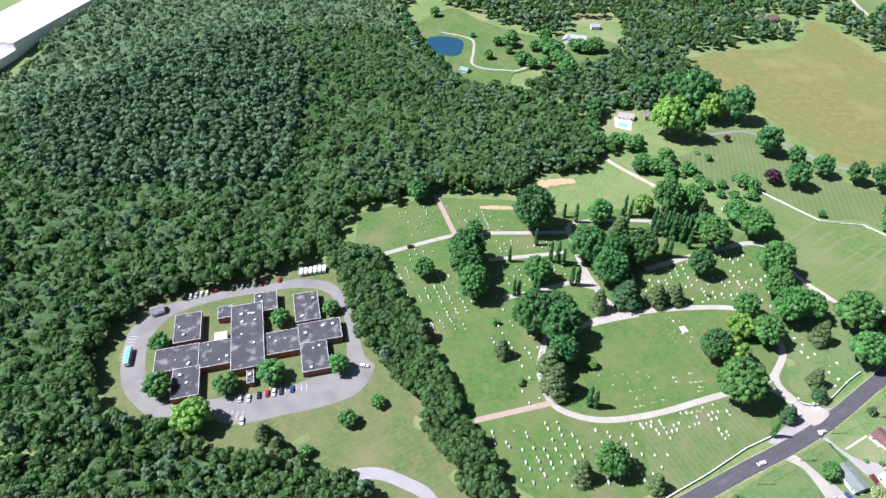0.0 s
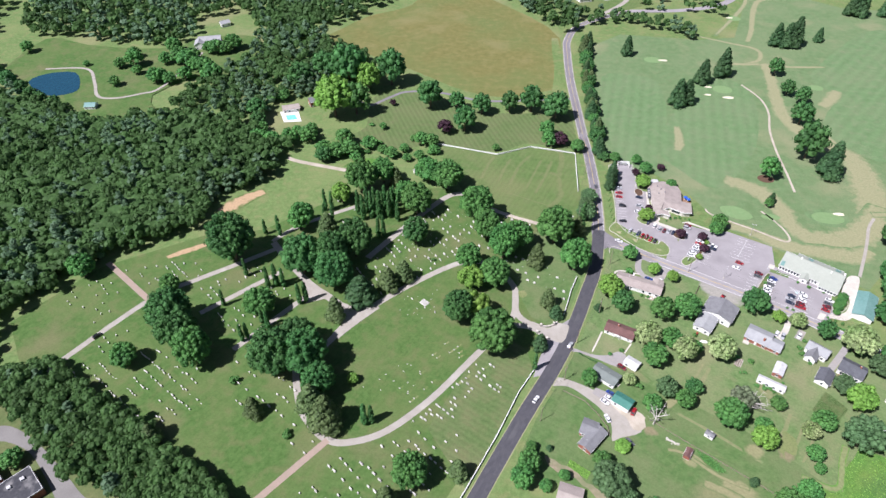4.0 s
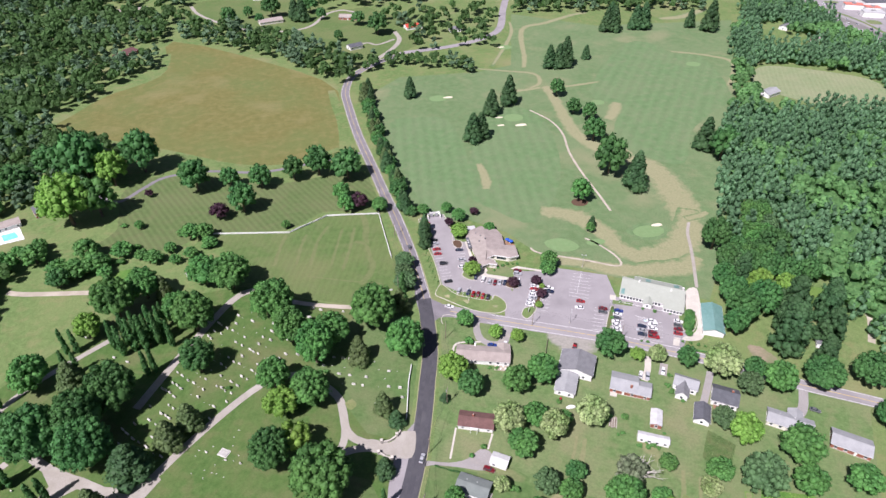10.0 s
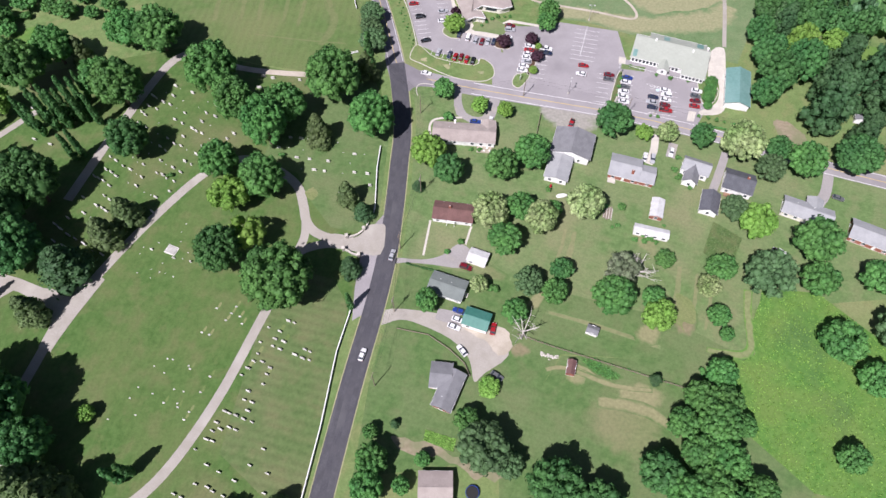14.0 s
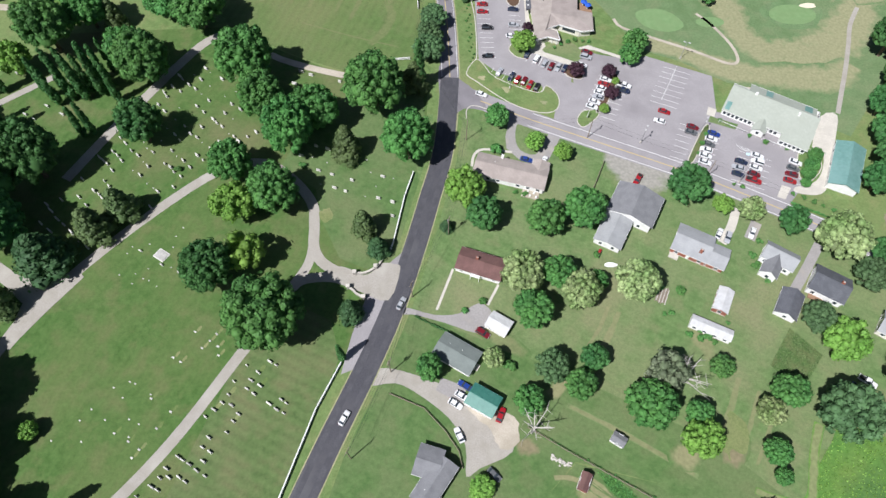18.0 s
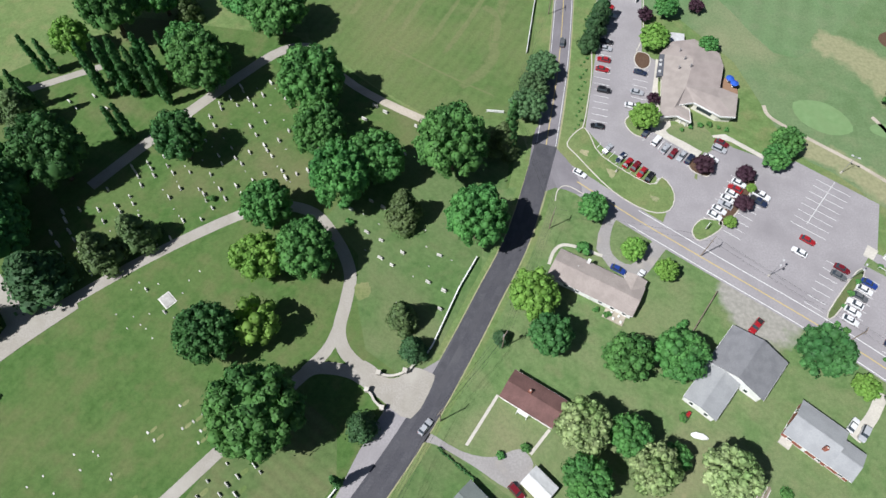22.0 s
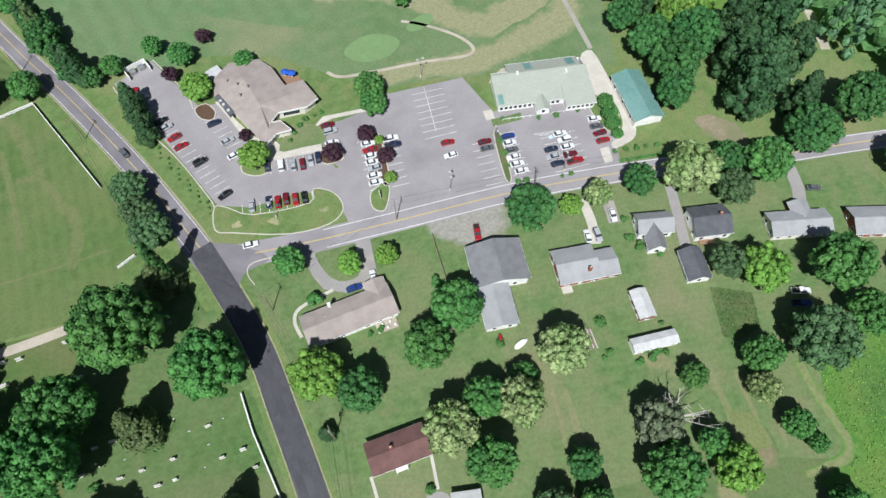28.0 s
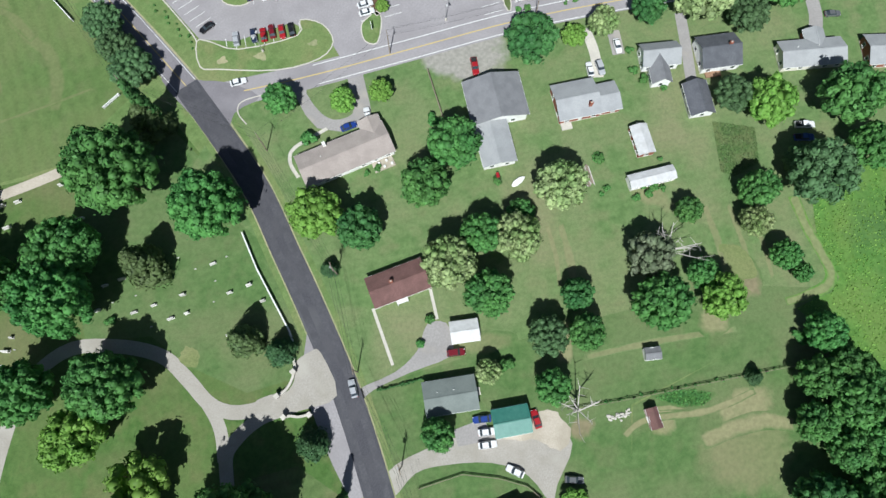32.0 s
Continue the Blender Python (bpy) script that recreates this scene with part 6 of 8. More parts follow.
for i, (x, y, L, W, hh) in enumerate(((-279.6, -149.5, 17.2, 47.0, 5.4), (-292.2, -126.8, 12.6, 15.0, 5.0), (-304.4, -146.5, 7.6, 9.2, 4.2), (-261.5, -139.9, 19.6, 15.6, 4.2), (-271.4, -114.2, 13.7, 22.4, 4.3),
                          (-251.5, -122.1, 23.2, 14.6, 4.4), (-241.1, -135.3, 14.0, 21.0, 4.2), (-310.7, -166.7, 14.2, 21.2, 4.3), (-283.5, -168.3, 18.0, 17.4, 4.2), (-296.0, -183.1, 22.4, 15.8, 4.4), (-279.0, -189.2, 13.5, 19.0, 4.25), (-257.0, -165.5, 3.4, 9.0, 3.6))):
    p = INV @ Vector((x + 279.6, y + 149.5))
    wing = part("wing", boxed(p.x - L / 2, p.y - W / 2, 0, p.x + L / 2, p.y + W / 2, hh - 0.3), BRICK, hosp, "red brick wing")
    part("roof", boxed(p.x - L / 2 + 0.02, p.y - W / 2 + 0.02, hh - 0.3, p.x + L / 2 - 0.02, p.y + W / 2 - 0.02, hh), FLAT_ROOF, wing, "patched black bitumen roof")
    for s in (-1, 1):
        part("parapet", boxed(p.x - L / 2 - 0.12, p.y + s * (W / 2) - 0.12, hh - 0.35, p.x + L / 2 + 0.12, p.y + s * (W / 2) + 0.12, hh + 0.16), WHITE_METAL, wing)
        part("parapet", boxed(p.x + s * (L / 2) - 0.12, p.y - W / 2 + 0.12, hh - 0.35, p.x + s * (L / 2) + 0.12, p.y + W / 2 - 0.12, hh + 0.16), WHITE_METAL, wing)
        n = int(W / 5)
        for k in range(n):
            window(wing, p.x + s * L / 2, p.y - W / 2 + (k + 0.5) * W / n, 1.0, 1.8, 1.6, "y", s)
    rr = random.Random(i)
    for k in range(max(1, int(L * W / 90))):
        ux, uy, us = p.x + rr.uniform(-0.36, 0.36) * L, p.y + rr.uniform(-0.4, 0.4) * W, rr.uniform(0.35, 0.9)
        part("roof_unit", boxed(ux - us, uy - us, hh, ux + us, uy + us, hh + us * 1.1, bevel=0.05), WHITE_METAL, wing)
p = INV @ Vector((-291.5 + 279.6, -158.8 + 149.5))
part("plant_room", boxed(p.x - 3.4, p.y - 3.1, 0, p.x + 3.4, p.y + 3.1, 3.6), WHITE_METAL, hosp, "white flat-roofed plant room")
house("hut", -338.2, -169.3, 65, 7.0, 5.6, 2.5, 1.3, WHITE, SHINGLE_GREY, "small hut with a grey shingle roof", "hut", windows=(2, 1))

# far buildings
house("pool_house", -232, 207, 23, 13, 8, 2.9, 2.0, WHITE, SHINGLE_TAUPE, "white pool house with a taupe roof among trees", windows=(4, 2))
house("villa", -345, 320, 18, 20, 9, 5.5, 2.6, WHITE, SHINGLE_LIGHT, "large white country house with several gables", windows=(6, 2))
house("villa", -352, 312, 108, 12, 8, 5.0, 2.4, WHITE, SHINGLE_LIGHT, "gabled white wing of a country house", windows=(4, 2))
house("barn", -348, 364, 40, 9, 7, 3.5, 2, WHITE, SHINGLE_LIGHT, "small white outbuilding by the woods", "barn")
house("boathouse", -393, 192, 10, 8, 7, 3, 1.6, WHITE, TEAL_METAL, "pale hut with a green roof by the pond", "hut")
house("chapel", -119, 133, 60, 4, 3.2, 2.4, 1.2, WHITE, SHINGLE_LIGHT, "small white outbuilding beside the garden", "outbuilding", windows=(2, 1))
for x, y, a, L, W, walls, roof, lb in ((13, 474, 20, 14, 9, WHITE, SHINGLE_DARK, "white far house with a dark roof"), (-69, 578, 15, 26, 12, SIDING, SHINGLE_TAUPE, "broad far house with a taupe roof"),
                              (-78, 676, 0, 22, 12, WHITE, SHINGLE_TAUPE, "pale far house on a rise"), (18, 572, -20, 20, 10, BRICK, SHINGLE_TAUPE, "far brick ranch house"),
                              (-210, 504, 60, 22, 13, BRICK, SHINGLE_RED, "brick country house at the wood's edge"), (-228, 652, 10, 40, 14, WHITE, SHINGLE_TAUPE, "long pale far house"),
                              (83, 523, 10, 18, 11, WHITE, mat("scarlet_roof", (0.45, 0.06, 0.045), (0.55, 0.09, 0.06), 0.8, 2.0), "far white house with a scarlet roof"), (125, 503, 0, 12, 9, WHITE, SHINGLE_GREY, "small white far house"),
                              (479, 427, 30, 12, 9, WHITE, SHINGLE_GREY, "far white house in a clearing"), (486, 387, 10, 14, 9, BRICK, SHINGLE_TAUPE, "far brick house in the woods"), (350, 276, 20, 16, 10, WHITE, SHINGLE_LIGHT, "white house at a pale field")):
    house("house", x, y, a, L, W, 3.2, 2.0, walls, roof, lb, windows=(3, 1))


def warehouse(x, y, ang, L, W, h, roof, label, name="warehouse"):
    root = thing(name, at_pose(x, y, ang, hill(x, y)), label, "warehouse")
    part("wall", boxed(-L / 2, -W / 2, 0, L / 2, W / 2, h - 0.4), WHITE, root)
    part("roof", boxed(-L / 2 - 0.3, -W / 2 - 0.3, h - 0.4, L / 2 + 0.3, W / 2 + 0.3, h), roof, root)
    n = 0 if L > 69 else int(L / 12)
    for i in range(n):
        part("roof_unit", boxed(-L / 2 + (i + 0.4) * L / n, -1.5, h, -L / 2 + (i + 0.6) * L / n, 1.5, h + 1.2), METAL_GREY, root)


warehouse(-822, 2, -63, 190, 72, 11, WHITE_METAL, "vast warehouse with a white flat roof")
warehouse(-752, -93, -60, 90, 36, 8, WHITE_METAL, "pale warehouse with a white roof")
CORAL = mat("coral_roof", (0.50, 0.16, 0.12), (0.58, 0.22, 0.17), 0.8, 1.0)
for x, y, a, L, W, h, roof, lb in ((606, 583, -14, 34, 14, 6, WHITE_METAL, "far shop building with a white roof"), (612, 564, -14, 14, 8, 5, CORAL, "far filling station with a coral canopy"), (626, 512, -14, 26, 12, 5, WHITE_METAL, "far low shop building with a white roof"),
                                   (606, 474, -26, 20, 10, 6, CORAL, "far shop building with a coral roof"), (622, 462, -26, 16, 9, 5, CORAL, "far shop building with a coral roof"), (606, 444, -26, 22, 12, 6, WHITE_METAL, "far shop building with a white roof"), (648, 480, -14, 44, 22, 6, SHINGLE_DARK, "far shop building with a dark grey roof"),
                                   (541, 394, -20, 15, 9, 4, WHITE_METAL, "far small white building by the highway"), (562, 606, -14, 26, 12, 5, SHINGLE_LIGHT, "far shop building with a pale grey roof"), (546, 572, -14, 12, 8, 4, WHITE_METAL, "far small white building by the lot")):
    warehouse(x, y, a, L, W, h, roof, lb, "store")
warehouse(100, 705, 5, 60, 14, 6, WHITE_METAL, "far long pale shed")
warehouse(205, 668, -15, 55, 14, 6, SHINGLE_DARK, "far long shed with a dark roof")
house("house", -215, 218.5, 30, 10, 7.5, 4.6, 2.4, BRICK, SHINGLE_GREY, "brick estate house half hidden by trees", "house", windows=(3, 2), chimney=(3.5, 0))
house("house", 186, 7, 55, 8, 6.5, 2.8, 1.5, WHITE, SHINGLE_GREY, "small grey-roofed house under the pines", "house", windows=(2, 1))

# ---- vehicles ----
PAINT = {k: mat(k + "_car_paint", tuple(v * 0.92 for v in c), c, 0.28, 3.0, spec=0.6, metal=0.1) for k, c in {
    "red": (0.34, 0.016, 0.022), "maroon": (0.16, 0.012, 0.02), "white": (0.78, 0.78, 0.78), "silver": (0.42, 0.43, 0.45), "black": (0.014, 0.014, 0.016),
    "navy": (0.02, 0.03, 0.065), "blue": (0.02, 0.05, 0.24), "grey": (0.12, 0.125, 0.13)}.items()}
SHAPES = {  # hull stations (x, half width, low, high), then cabin base and top (x0, x1, half width), heights, wheel places
    "sedan": ([(-2.3, .70, .38, .72), (-2.18, .86, .24, .92), (-1.2, .91, .22, .96), (0.9, .91, .22, .94), (1.95, .86, .24, .80), (2.3, .68, .36, .66)], (-1.95, 0.95, .82), (-1.25, 0.2, .62), .93, 1.42, 1.38),
    "suv": ([(-2.3, .78, .42, .95), (-2.2, .92, .3, 1.08), (-1.2, .96, .28, 1.1), (1.0, .96, .28, 1.08), (2.0, .92, .3, .98), (2.35, .76, .42, .82)], (-2.15, 1.05, .88), (-1.85, 0.4, .72), 1.06, 1.72, 1.42),
    "pickup": ([(-2.75, .88, .45, 1.0), (-2.65, .96, .36, 1.06), (-0.9, .98, .34, 1.08), (1.2, .98, .34, 1.1), (2.35, .94, .36, 1.04), (2.75, .8, .46, .9)], (-0.95, 1.25, .88), (-0.75, 0.55, .74), 1.07, 1.78, 1.7),
}


def loft(stations):
    bm = bmesh.new()
    rings = []
    for x, w, lo, hi in stations:
        m = (hi - lo) * 0.3
        rings.append([bm.verts.new((x, y, z)) for y, z in ((-w * 0.92, lo), (w * 0.92, lo), (w, lo + m), (w * 0.97, hi - m * 0.5), (w * 0.88, hi), (-w * 0.88, hi), (-w * 0.97, hi - m * 0.5), (-w, lo + m))])
    for a, b in zip(rings, rings[1:]):
        for i in range(8):
            bm.faces.new((a[i], a[(i + 1) % 8], b[(i + 1) % 8], b[i]))
    bm.faces.new(rings[0]), bm.faces.new(list(reversed(rings[-1])))
    bmesh.ops.recalc_face_normals(bm, faces=bm.faces)
    return bm


def frustum(b, t, z0, z1):
    bm = bmesh.new()
    lo = [bm.verts.new(p) for p in ((b[0], -b[2], z0), (b[1], -b[2], z0), (b[1], b[2], z0), (b[0], b[2], z0))]
    up = [bm.verts.new(p) for p in ((t[0], -t[2], z1), (t[1], -t[2], z1), (t[1], t[2], z1), (t[0], t[2], z1))]
    bm.faces.new(up), bm.faces.new(list(reversed(lo)))
    for i in range(4):
        bm.faces.new((lo[i], lo[(i + 1) % 4], up[(i + 1) % 4], up[i]))
    return bm


def wheels(root, wx, wy, r=0.34):
    for x in (-wx, wx):
        for y in (-wy, wy):
            s = 1 if y > 0 else -1
            w = part("wheel", tube(bmesh.new(), (x, y - s * 0.22, r), (x, y, r), r, r, 12), TYRE, root)
            part("rim", tube(bmesh.new(), (x, y - s * 0.02, r), (x, y + s * 0.02, r), r * 0.6, r * 0.55, 10), CHROME, w)


WORDS = {"sedan": "saloon car", "suv": "sport utility car", "pickup": "pickup truck"}
CARS = {}


def car_proto(key):
    col, _, kind = key.partition("_")
    kind = kind or "sedan"
    hull, base, top, z0, z1, wx = SHAPES[kind]
    root = thing(kind if kind == "pickup" else "car", pose(0, 0, -50), "%s %s standing on the asphalt" % (col, WORDS[kind]), "car" if kind != "pickup" else "pickup", "parked cars")
    part("body", loft(hull), PAINT[col], root)
    part("cabin", frustum(base, top, z0 - 0.05, z1), GLASS, root, "dark glass cabin")
    part("roof_panel", boxed(top[0] - 0.06, -top[2] - 0.03, z1 - 0.01, top[1] + 0.06, top[2] + 0.03, z1 + 0.04, bevel=0.02), PAINT[col], root)
    wheels(root, wx, hull[2][1] - 0.02, 0.34 if kind == "sedan" else 0.39)
    xf, xb = hull[-1][0], hull[0][0]
    for s in (-1, 1):
        part("headlight", boxed(xf - 0.22, s * 0.58 - 0.14, .60 if kind == "sedan" else .80, xf - 0.06, s * 0.58 + 0.14, .72 if kind == "sedan" else .94), LAMP_CLEAR, root)
        part("tail_light", boxed(xb - 0.01, s * 0.62 - 0.12, .60 if kind == "sedan" else .84, xb + 0.1, s * 0.62 + 0.12, .74 if kind == "sedan" else 1.0), LAMP_RED, root)
    if kind == "pickup":
        part("truck_bed", boxed(-2.6, -0.78, 1.0, -1.0, 0.78, 1.1), TYRE, root)
    return root


def park(rows, flip=0):
    for i, (x, y, a, key) in enumerate(rows):
        if key not in CARS:
            CARS[key] = car_proto(key)
            CARS[key].matrix_basis = pose(x, y, 0.075, 0, 0, a + flip)
        else:
            copy_thing(CARS[key], pose(x, y, 0.075, 0, 0, a + flip + (180 if i % 3 == 1 else 0)))


park([(18.7, 151.4, -5, "red"), (19.9, 146.8, -5, "silver"), (19.3, 133.3, -5, "black"), (19.1, 129.9, -6, "silver"), (18.9, 124.3, -6, "red"), (18.7, 119.7, -6, "red"), (19.8, 110.2, -3, "black_suv"), (18.7, 94.3, -1, "black"), (31.7, 120.6, -10, "navy"), (30.9, 111.3, -6, "silver"), (29.3, 105.0, -7, "white")])
park([(34.6, 94.6, 63, "navy"), (37.9, 91.7, 62, "white_suv"), (40.8, 89.1, 62, "silver"), (43.3, 87.6, 61, "maroon"), (46.0, 87.0, 61, "silver"), (48.5, 86.3, 60, "navy"), (22.6, 85.6, 59, "silver"), (27.0, 82.9, 60, "navy"), (29.2, 81.2, 60, "red"), (31.7, 80.4, 61, "maroon"), (33.7, 78.3, 61, "red"), (36.2, 77.0, 62, "black")])
park([(58.7, 94.6, -23, "maroon"), (57.8, 92.0, -23, "silver_suv"), (55.3, 87.7, -23, "white"), (63.6, 79.7, -26, "white"), (62.4, 77.4, -26, "red"), (61.5, 75.2, -26, "white"), (60.1, 73.0, -26, "white"), (59.2, 70.8, -26, "silver"), (57.3, 68.6, -26, "white"), (55.9, 66.3, -26, "white"), (70.2, 76.3, -26, "white_pickup"), (69.2, 73.8, -26, "navy_pickup")])
park([(82.9, 62.6, -26, "red"), (80.2, 58.1, -26, "white"), (91.9, 54.7, -26, "maroon"), (90.7, 52.3, -26, "grey"), (99.0, 51.2, -26, "blue"), (97.4, 48.9, -26, "white"), (95.9, 46.5, -26, "grey"), (94.3, 44.0, -26, "white"), (93.3, 41.4, -26, "white"), (92.4, 38.6, -26, "white")])
park([(112.1, 40.4, -26, "white"), (111.4, 37.7, -26, "white_suv"), (105.5, 38.1, -26, "navy"), (110.0, 35.2, -26, "white"), (103.7, 35.6, -26, "silver"), (108.6, 32.6, -26, "maroon"), (102.9, 32.8, -26, "navy"), (107.6, 29.8, -26, "red_pickup"), (125.1, 36.9, -32, "white"), (123.4, 34.4, -30, "grey"), (122.0, 31.8, -26, "maroon"), (120.5, 29.1, -26, "red")])
park([(14.5, 74.4, -26, "white"), (3.8, 130.0, -90, "grey"), (-17.9, -11.5, 62, "silver"), (-35.1, -46.7, 60, "white"), (-2.2, -53.2, -68, "white"), (6.8, -64.4, -48, "grey")])
park([(66.5, 32.0, -125, "red_pickup"), (89.7, 8.9, -124, "white"), (92.2, 7.2, -118, "silver_suv"), (100.9, 8.6, -122, "white"), (34.4, 41.7, -118, "white"), (28.2, 42.7, -21, "blue"), (154.3, -27.2, -40, "grey"), (117.5, -46.0, -43, "blue_pickup"), (120.6, -43.7, -43, "white_pickup"), (7.0, -22.7, -36, "maroon_suv"), (0.4, -38.9, -36, "blue"), (-0.7, -42.0, -36, "white"), (-2.8, -44.2, -36, "white"), (10.2, -48.1, -117, "red")])
rng_p = random.Random(77)
park([(u + rng_p.uniform(-1, 1), v + rng_p.uniform(-1, 1), a, rng_p.choice(("white", "silver", "black", "red", "navy", "grey", "white_suv"))) for u0, v0, a, n, du, dv in ((598, 455, 64, 6, 2.6, -1.3), (584, 498, 76, 7, 2.7, -0.7), (560, 590, 76, 8, 2.7, -0.7), (590, 540, 76, 7, 2.8, -0.7), (622, 436, 64, 6, 2.6, -1.3), (556, 460, 80, 3, 1.5, -17), (568, 440, 260, 3, 0.5, -19)) for u, v in ((u0 + k * du, v0 + k * dv) for k in range(n))])
park([(-251.7, -176.6, 136, "white"), (-248.4, -173.9, 136, "white"), (-246.0, -169.3, 135, "black"), (-243.5, -165.9, 135, "red"), (-241.3, -163.4, 134, "white"), (-239.3, -160.6, 134, "navy"), (-235.8, -156.1, 133, "blue"), (-240.1, -184.3, 139, "white"), (-217.3, -122.2, 39, "white_suv")])
park([(-334.2, -150.2, 136, "white"), (-332.5, -147.6, 135, "silver"), (-331.0, -145.0, 135, "white"), (-329.2, -142.2, 135, "white"), (-326.6, -138.3, 70, "red"), (-320.2, -129.9, 133, "black"), (-317.6, -125.4, 132, "white"), (-315.4, -122.6, 132, "black"), (-312.4, -119.2, 131, "navy"), (-310.6, -116.4, 131, "red"), (-308.6, -113.6, 131, "black"), (-304.3, -107.5, 130, "red"), (-262.5, -34.0, 60, "black_suv")])

def long_vehicle(name, x, y, a, L, W, H, label, category, top=None):
    root = thing(name, pose(x, y, 0.075, 0, 0, a), label, category)
    part("body", boxed(-L / 2, -W / 2, 0.45, L / 2, W / 2, H, bevel=0.18), PAINT["white"], root)
    part("roof_panel", boxed(-L / 2 + 0.3, -W / 2 + 0.25, H - 0.02, L / 2 - 0.3, W / 2 - 0.25, H + 0.06, bevel=0.03), top or PAINT["white"], root)
    part("windscreen", boxed(L / 2 - 0.05, -W / 2 + 0.25, H * 0.55, L / 2 + 0.02, W / 2 - 0.25, H * 0.88), GLASS, root)
    for s in (-1, 1):
        part("side_window", boxed(-L / 2 + 0.8, s * W / 2 - 0.02, H * 0.58, L / 2 - 0.8, s * W / 2 + 0.02, H * 0.84), GLASS, root)
    wheels(root, L * 0.32, W / 2 - 0.02, 0.42)


AQUA = mat("aqua_vehicle_paint", (0.12, 0.42, 0.48), (0.16, 0.50, 0.56), 0.35, 2.0)
long_vehicle("bus", -319.8, -198.2, 141, 12.0, 2.6, 3.2, "white and aqua coach in the bay", "bus", AQUA)
for i in range(6):
    long_vehicle("minibus", -298.3 + 1.75 * i, -95.2 + 2.2 * i, 132, 5.6, 2.1, 2.5, "white minibus in a row beside the woods", "minibus")
# tractor and rowing boat behind the barn
tr = thing("tractor", pose(47.8, 3.4, 0.03, 0, 0, 60), "small red garden tractor on the grass", "tractor")
part("bonnet", boxed(-0.2, -0.4, 0.5, 1.5, 0.4, 1.1, bevel=0.08), PAINT["red"], tr)
part("seat", boxed(-0.9, -0.35, 0.8, -0.3, 0.35, 1.3, bevel=0.06), TYRE, tr)
wheels(tr, 0.8, 0.6, 0.4)
bt = thing("rowing_boat", pose(51.2, -1.0, 0.03, 0, 0, -5), "upturned white rowing boat on the grass", "boat")
part("hull", loft([(-2.2, .35, 0.0, .35), (-1.2, .8, 0.0, .7), (0.6, .8, 0.0, .75), (1.7, .45, 0.0, .5), (2.3, .08, 0.05, .25)]), WHITE, bt)
part("keel", boxed(-2.0, -0.05, 0.3, 1.9, 0.05, 0.78), WHITE, bt)

# ---- lots, drives and kerbs ----
def kerbed(name, pts, material, label, z=0.16):
    patch(name, pts, material, z, True, label, thick=0.15)
    line = curve_through(pts, True, 3)
    ribbon("kerb", [tuple(p) for p in line + line[:1]], 0.32, CONCRETE, z + 0.02, "pale concrete kerb", height=0.17, smooth=1)


kerbed("island_junction", [(9.6, 86), (13.2, 81.5), (25.1, 70.0), (36.1, 64.6), (42.6, 66.0), (44.0, 72.5), (40.2, 78.0), (36.3, 74.6), (21.1, 82.8), (16.6, 90.5), (13.8, 93)], GRASS, "grass island with bare spots beside the junction")
kerbed("island_building", [(30.4, 130.6), (34.4, 130), (34.8, 125), (32, 122.8), (29.6, 126)], MULCH, "mulched bed with a tree beside the restaurant")
kerbed("island_front", [(27.6, 98), (30.0, 101.6), (35.4, 101.4), (35.4, 93.4), (30.6, 93.6)], GRASS, "planted bed with a tree at the entrance")
patch("lot_front", [(28, 132), (37, 128), (36.4, 110), (38.3, 101.5), (36.4, 96.4), (47, 90.5), (52, 87.5), (50, 79), (32, 91), (29, 104)], ASPHALT_OLD, 0.056, False, "worn grey asphalt before the restaurant")
patch("lot_corner", [(51, 78), (60.5, 82.5), (62.5, 94), (57.4, 96.4), (51.4, 87.4)], ASPHALT_OLD, 0.057, False, "worn grey asphalt corner of the lot")
patch("pavement_side", [(37.0, 128.6), (38.4, 128), (37.9, 116), (38.9, 103.6), (36.4, 101.6), (35.8, 110), (36.6, 120)], CONCRETE, 0.085, False, "pale concrete walk along the restaurant")
kerbed("island_corner", [(48.3, 87.1), (49.1, 82.6), (54.0, 80.8), (55.4, 83.5), (52, 86)], MULCH, "mulched corner island of the lot")
kerbed("island_middle", [(52.0, 64.4), (49.4, 60.0), (51.6, 57.0), (57.4, 61.6), (58.4, 64.8), (55.5, 65)], GRASS, "small planted island in the lot")
kerbed("island_rows", [(66.0, 82.4), (57.6, 66.0), (60.0, 64.6), (68.8, 80.6)], MULCH, "narrow mulched island between parking rows")
kerbed("island_east", [(96.4, 55.0), (87.0, 40.5), (88.6, 39.4), (98.0, 53.6)], GRASS_CARE, "narrow planted island between two lots")
kerbed("island_club", [(128.4, 42.5), (134.0, 42), (134.4, 35), (128.5, 29.0), (125, 31)], GRASS, "planted bed at the clubhouse corner")
patch("grass_inner", [(41, 97.2), (47.5, 93.2), (54.4, 90.2), (56.5, 96.5), (50, 103)], GRASS_YARD, 0.09, True, "mown lawn before the restaurant")
patch("pavement_front", [(39.1, 102.8), (35.2, 96.4), (38.2, 94.9), (47.9, 89.6), (51.2, 87.8), (56.6, 97.0), (62, 96), (76, 88.8), (76.4, 90.2), (60, 99), (55.4, 97.6), (50.8, 91.4), (43, 95.5), (42.4, 101.4)], CONCRETE, 0.085, False, "pale concrete pavement at the entrance")
ribbon("kerb", [(15, 158), (13.6, 139), (15.2, 118), (14.6, 98), (13.9, 93)], 0.35, CONCRETE, 0.2, "pale concrete kerb", height=0.16)
ribbon("kerb", [(31.5, 160), (32.0, 140), (30.0, 131)], 0.35, CONCRETE, 0.2, "pale concrete kerb", height=0.16)
ribbon("kerb", [(8.0, 63.0), (8.6, 67.6), (12.5, 69.0), (24, 62.8)], 0.32, CONCRETE, 0.16, "pale concrete kerb", height=0.12)
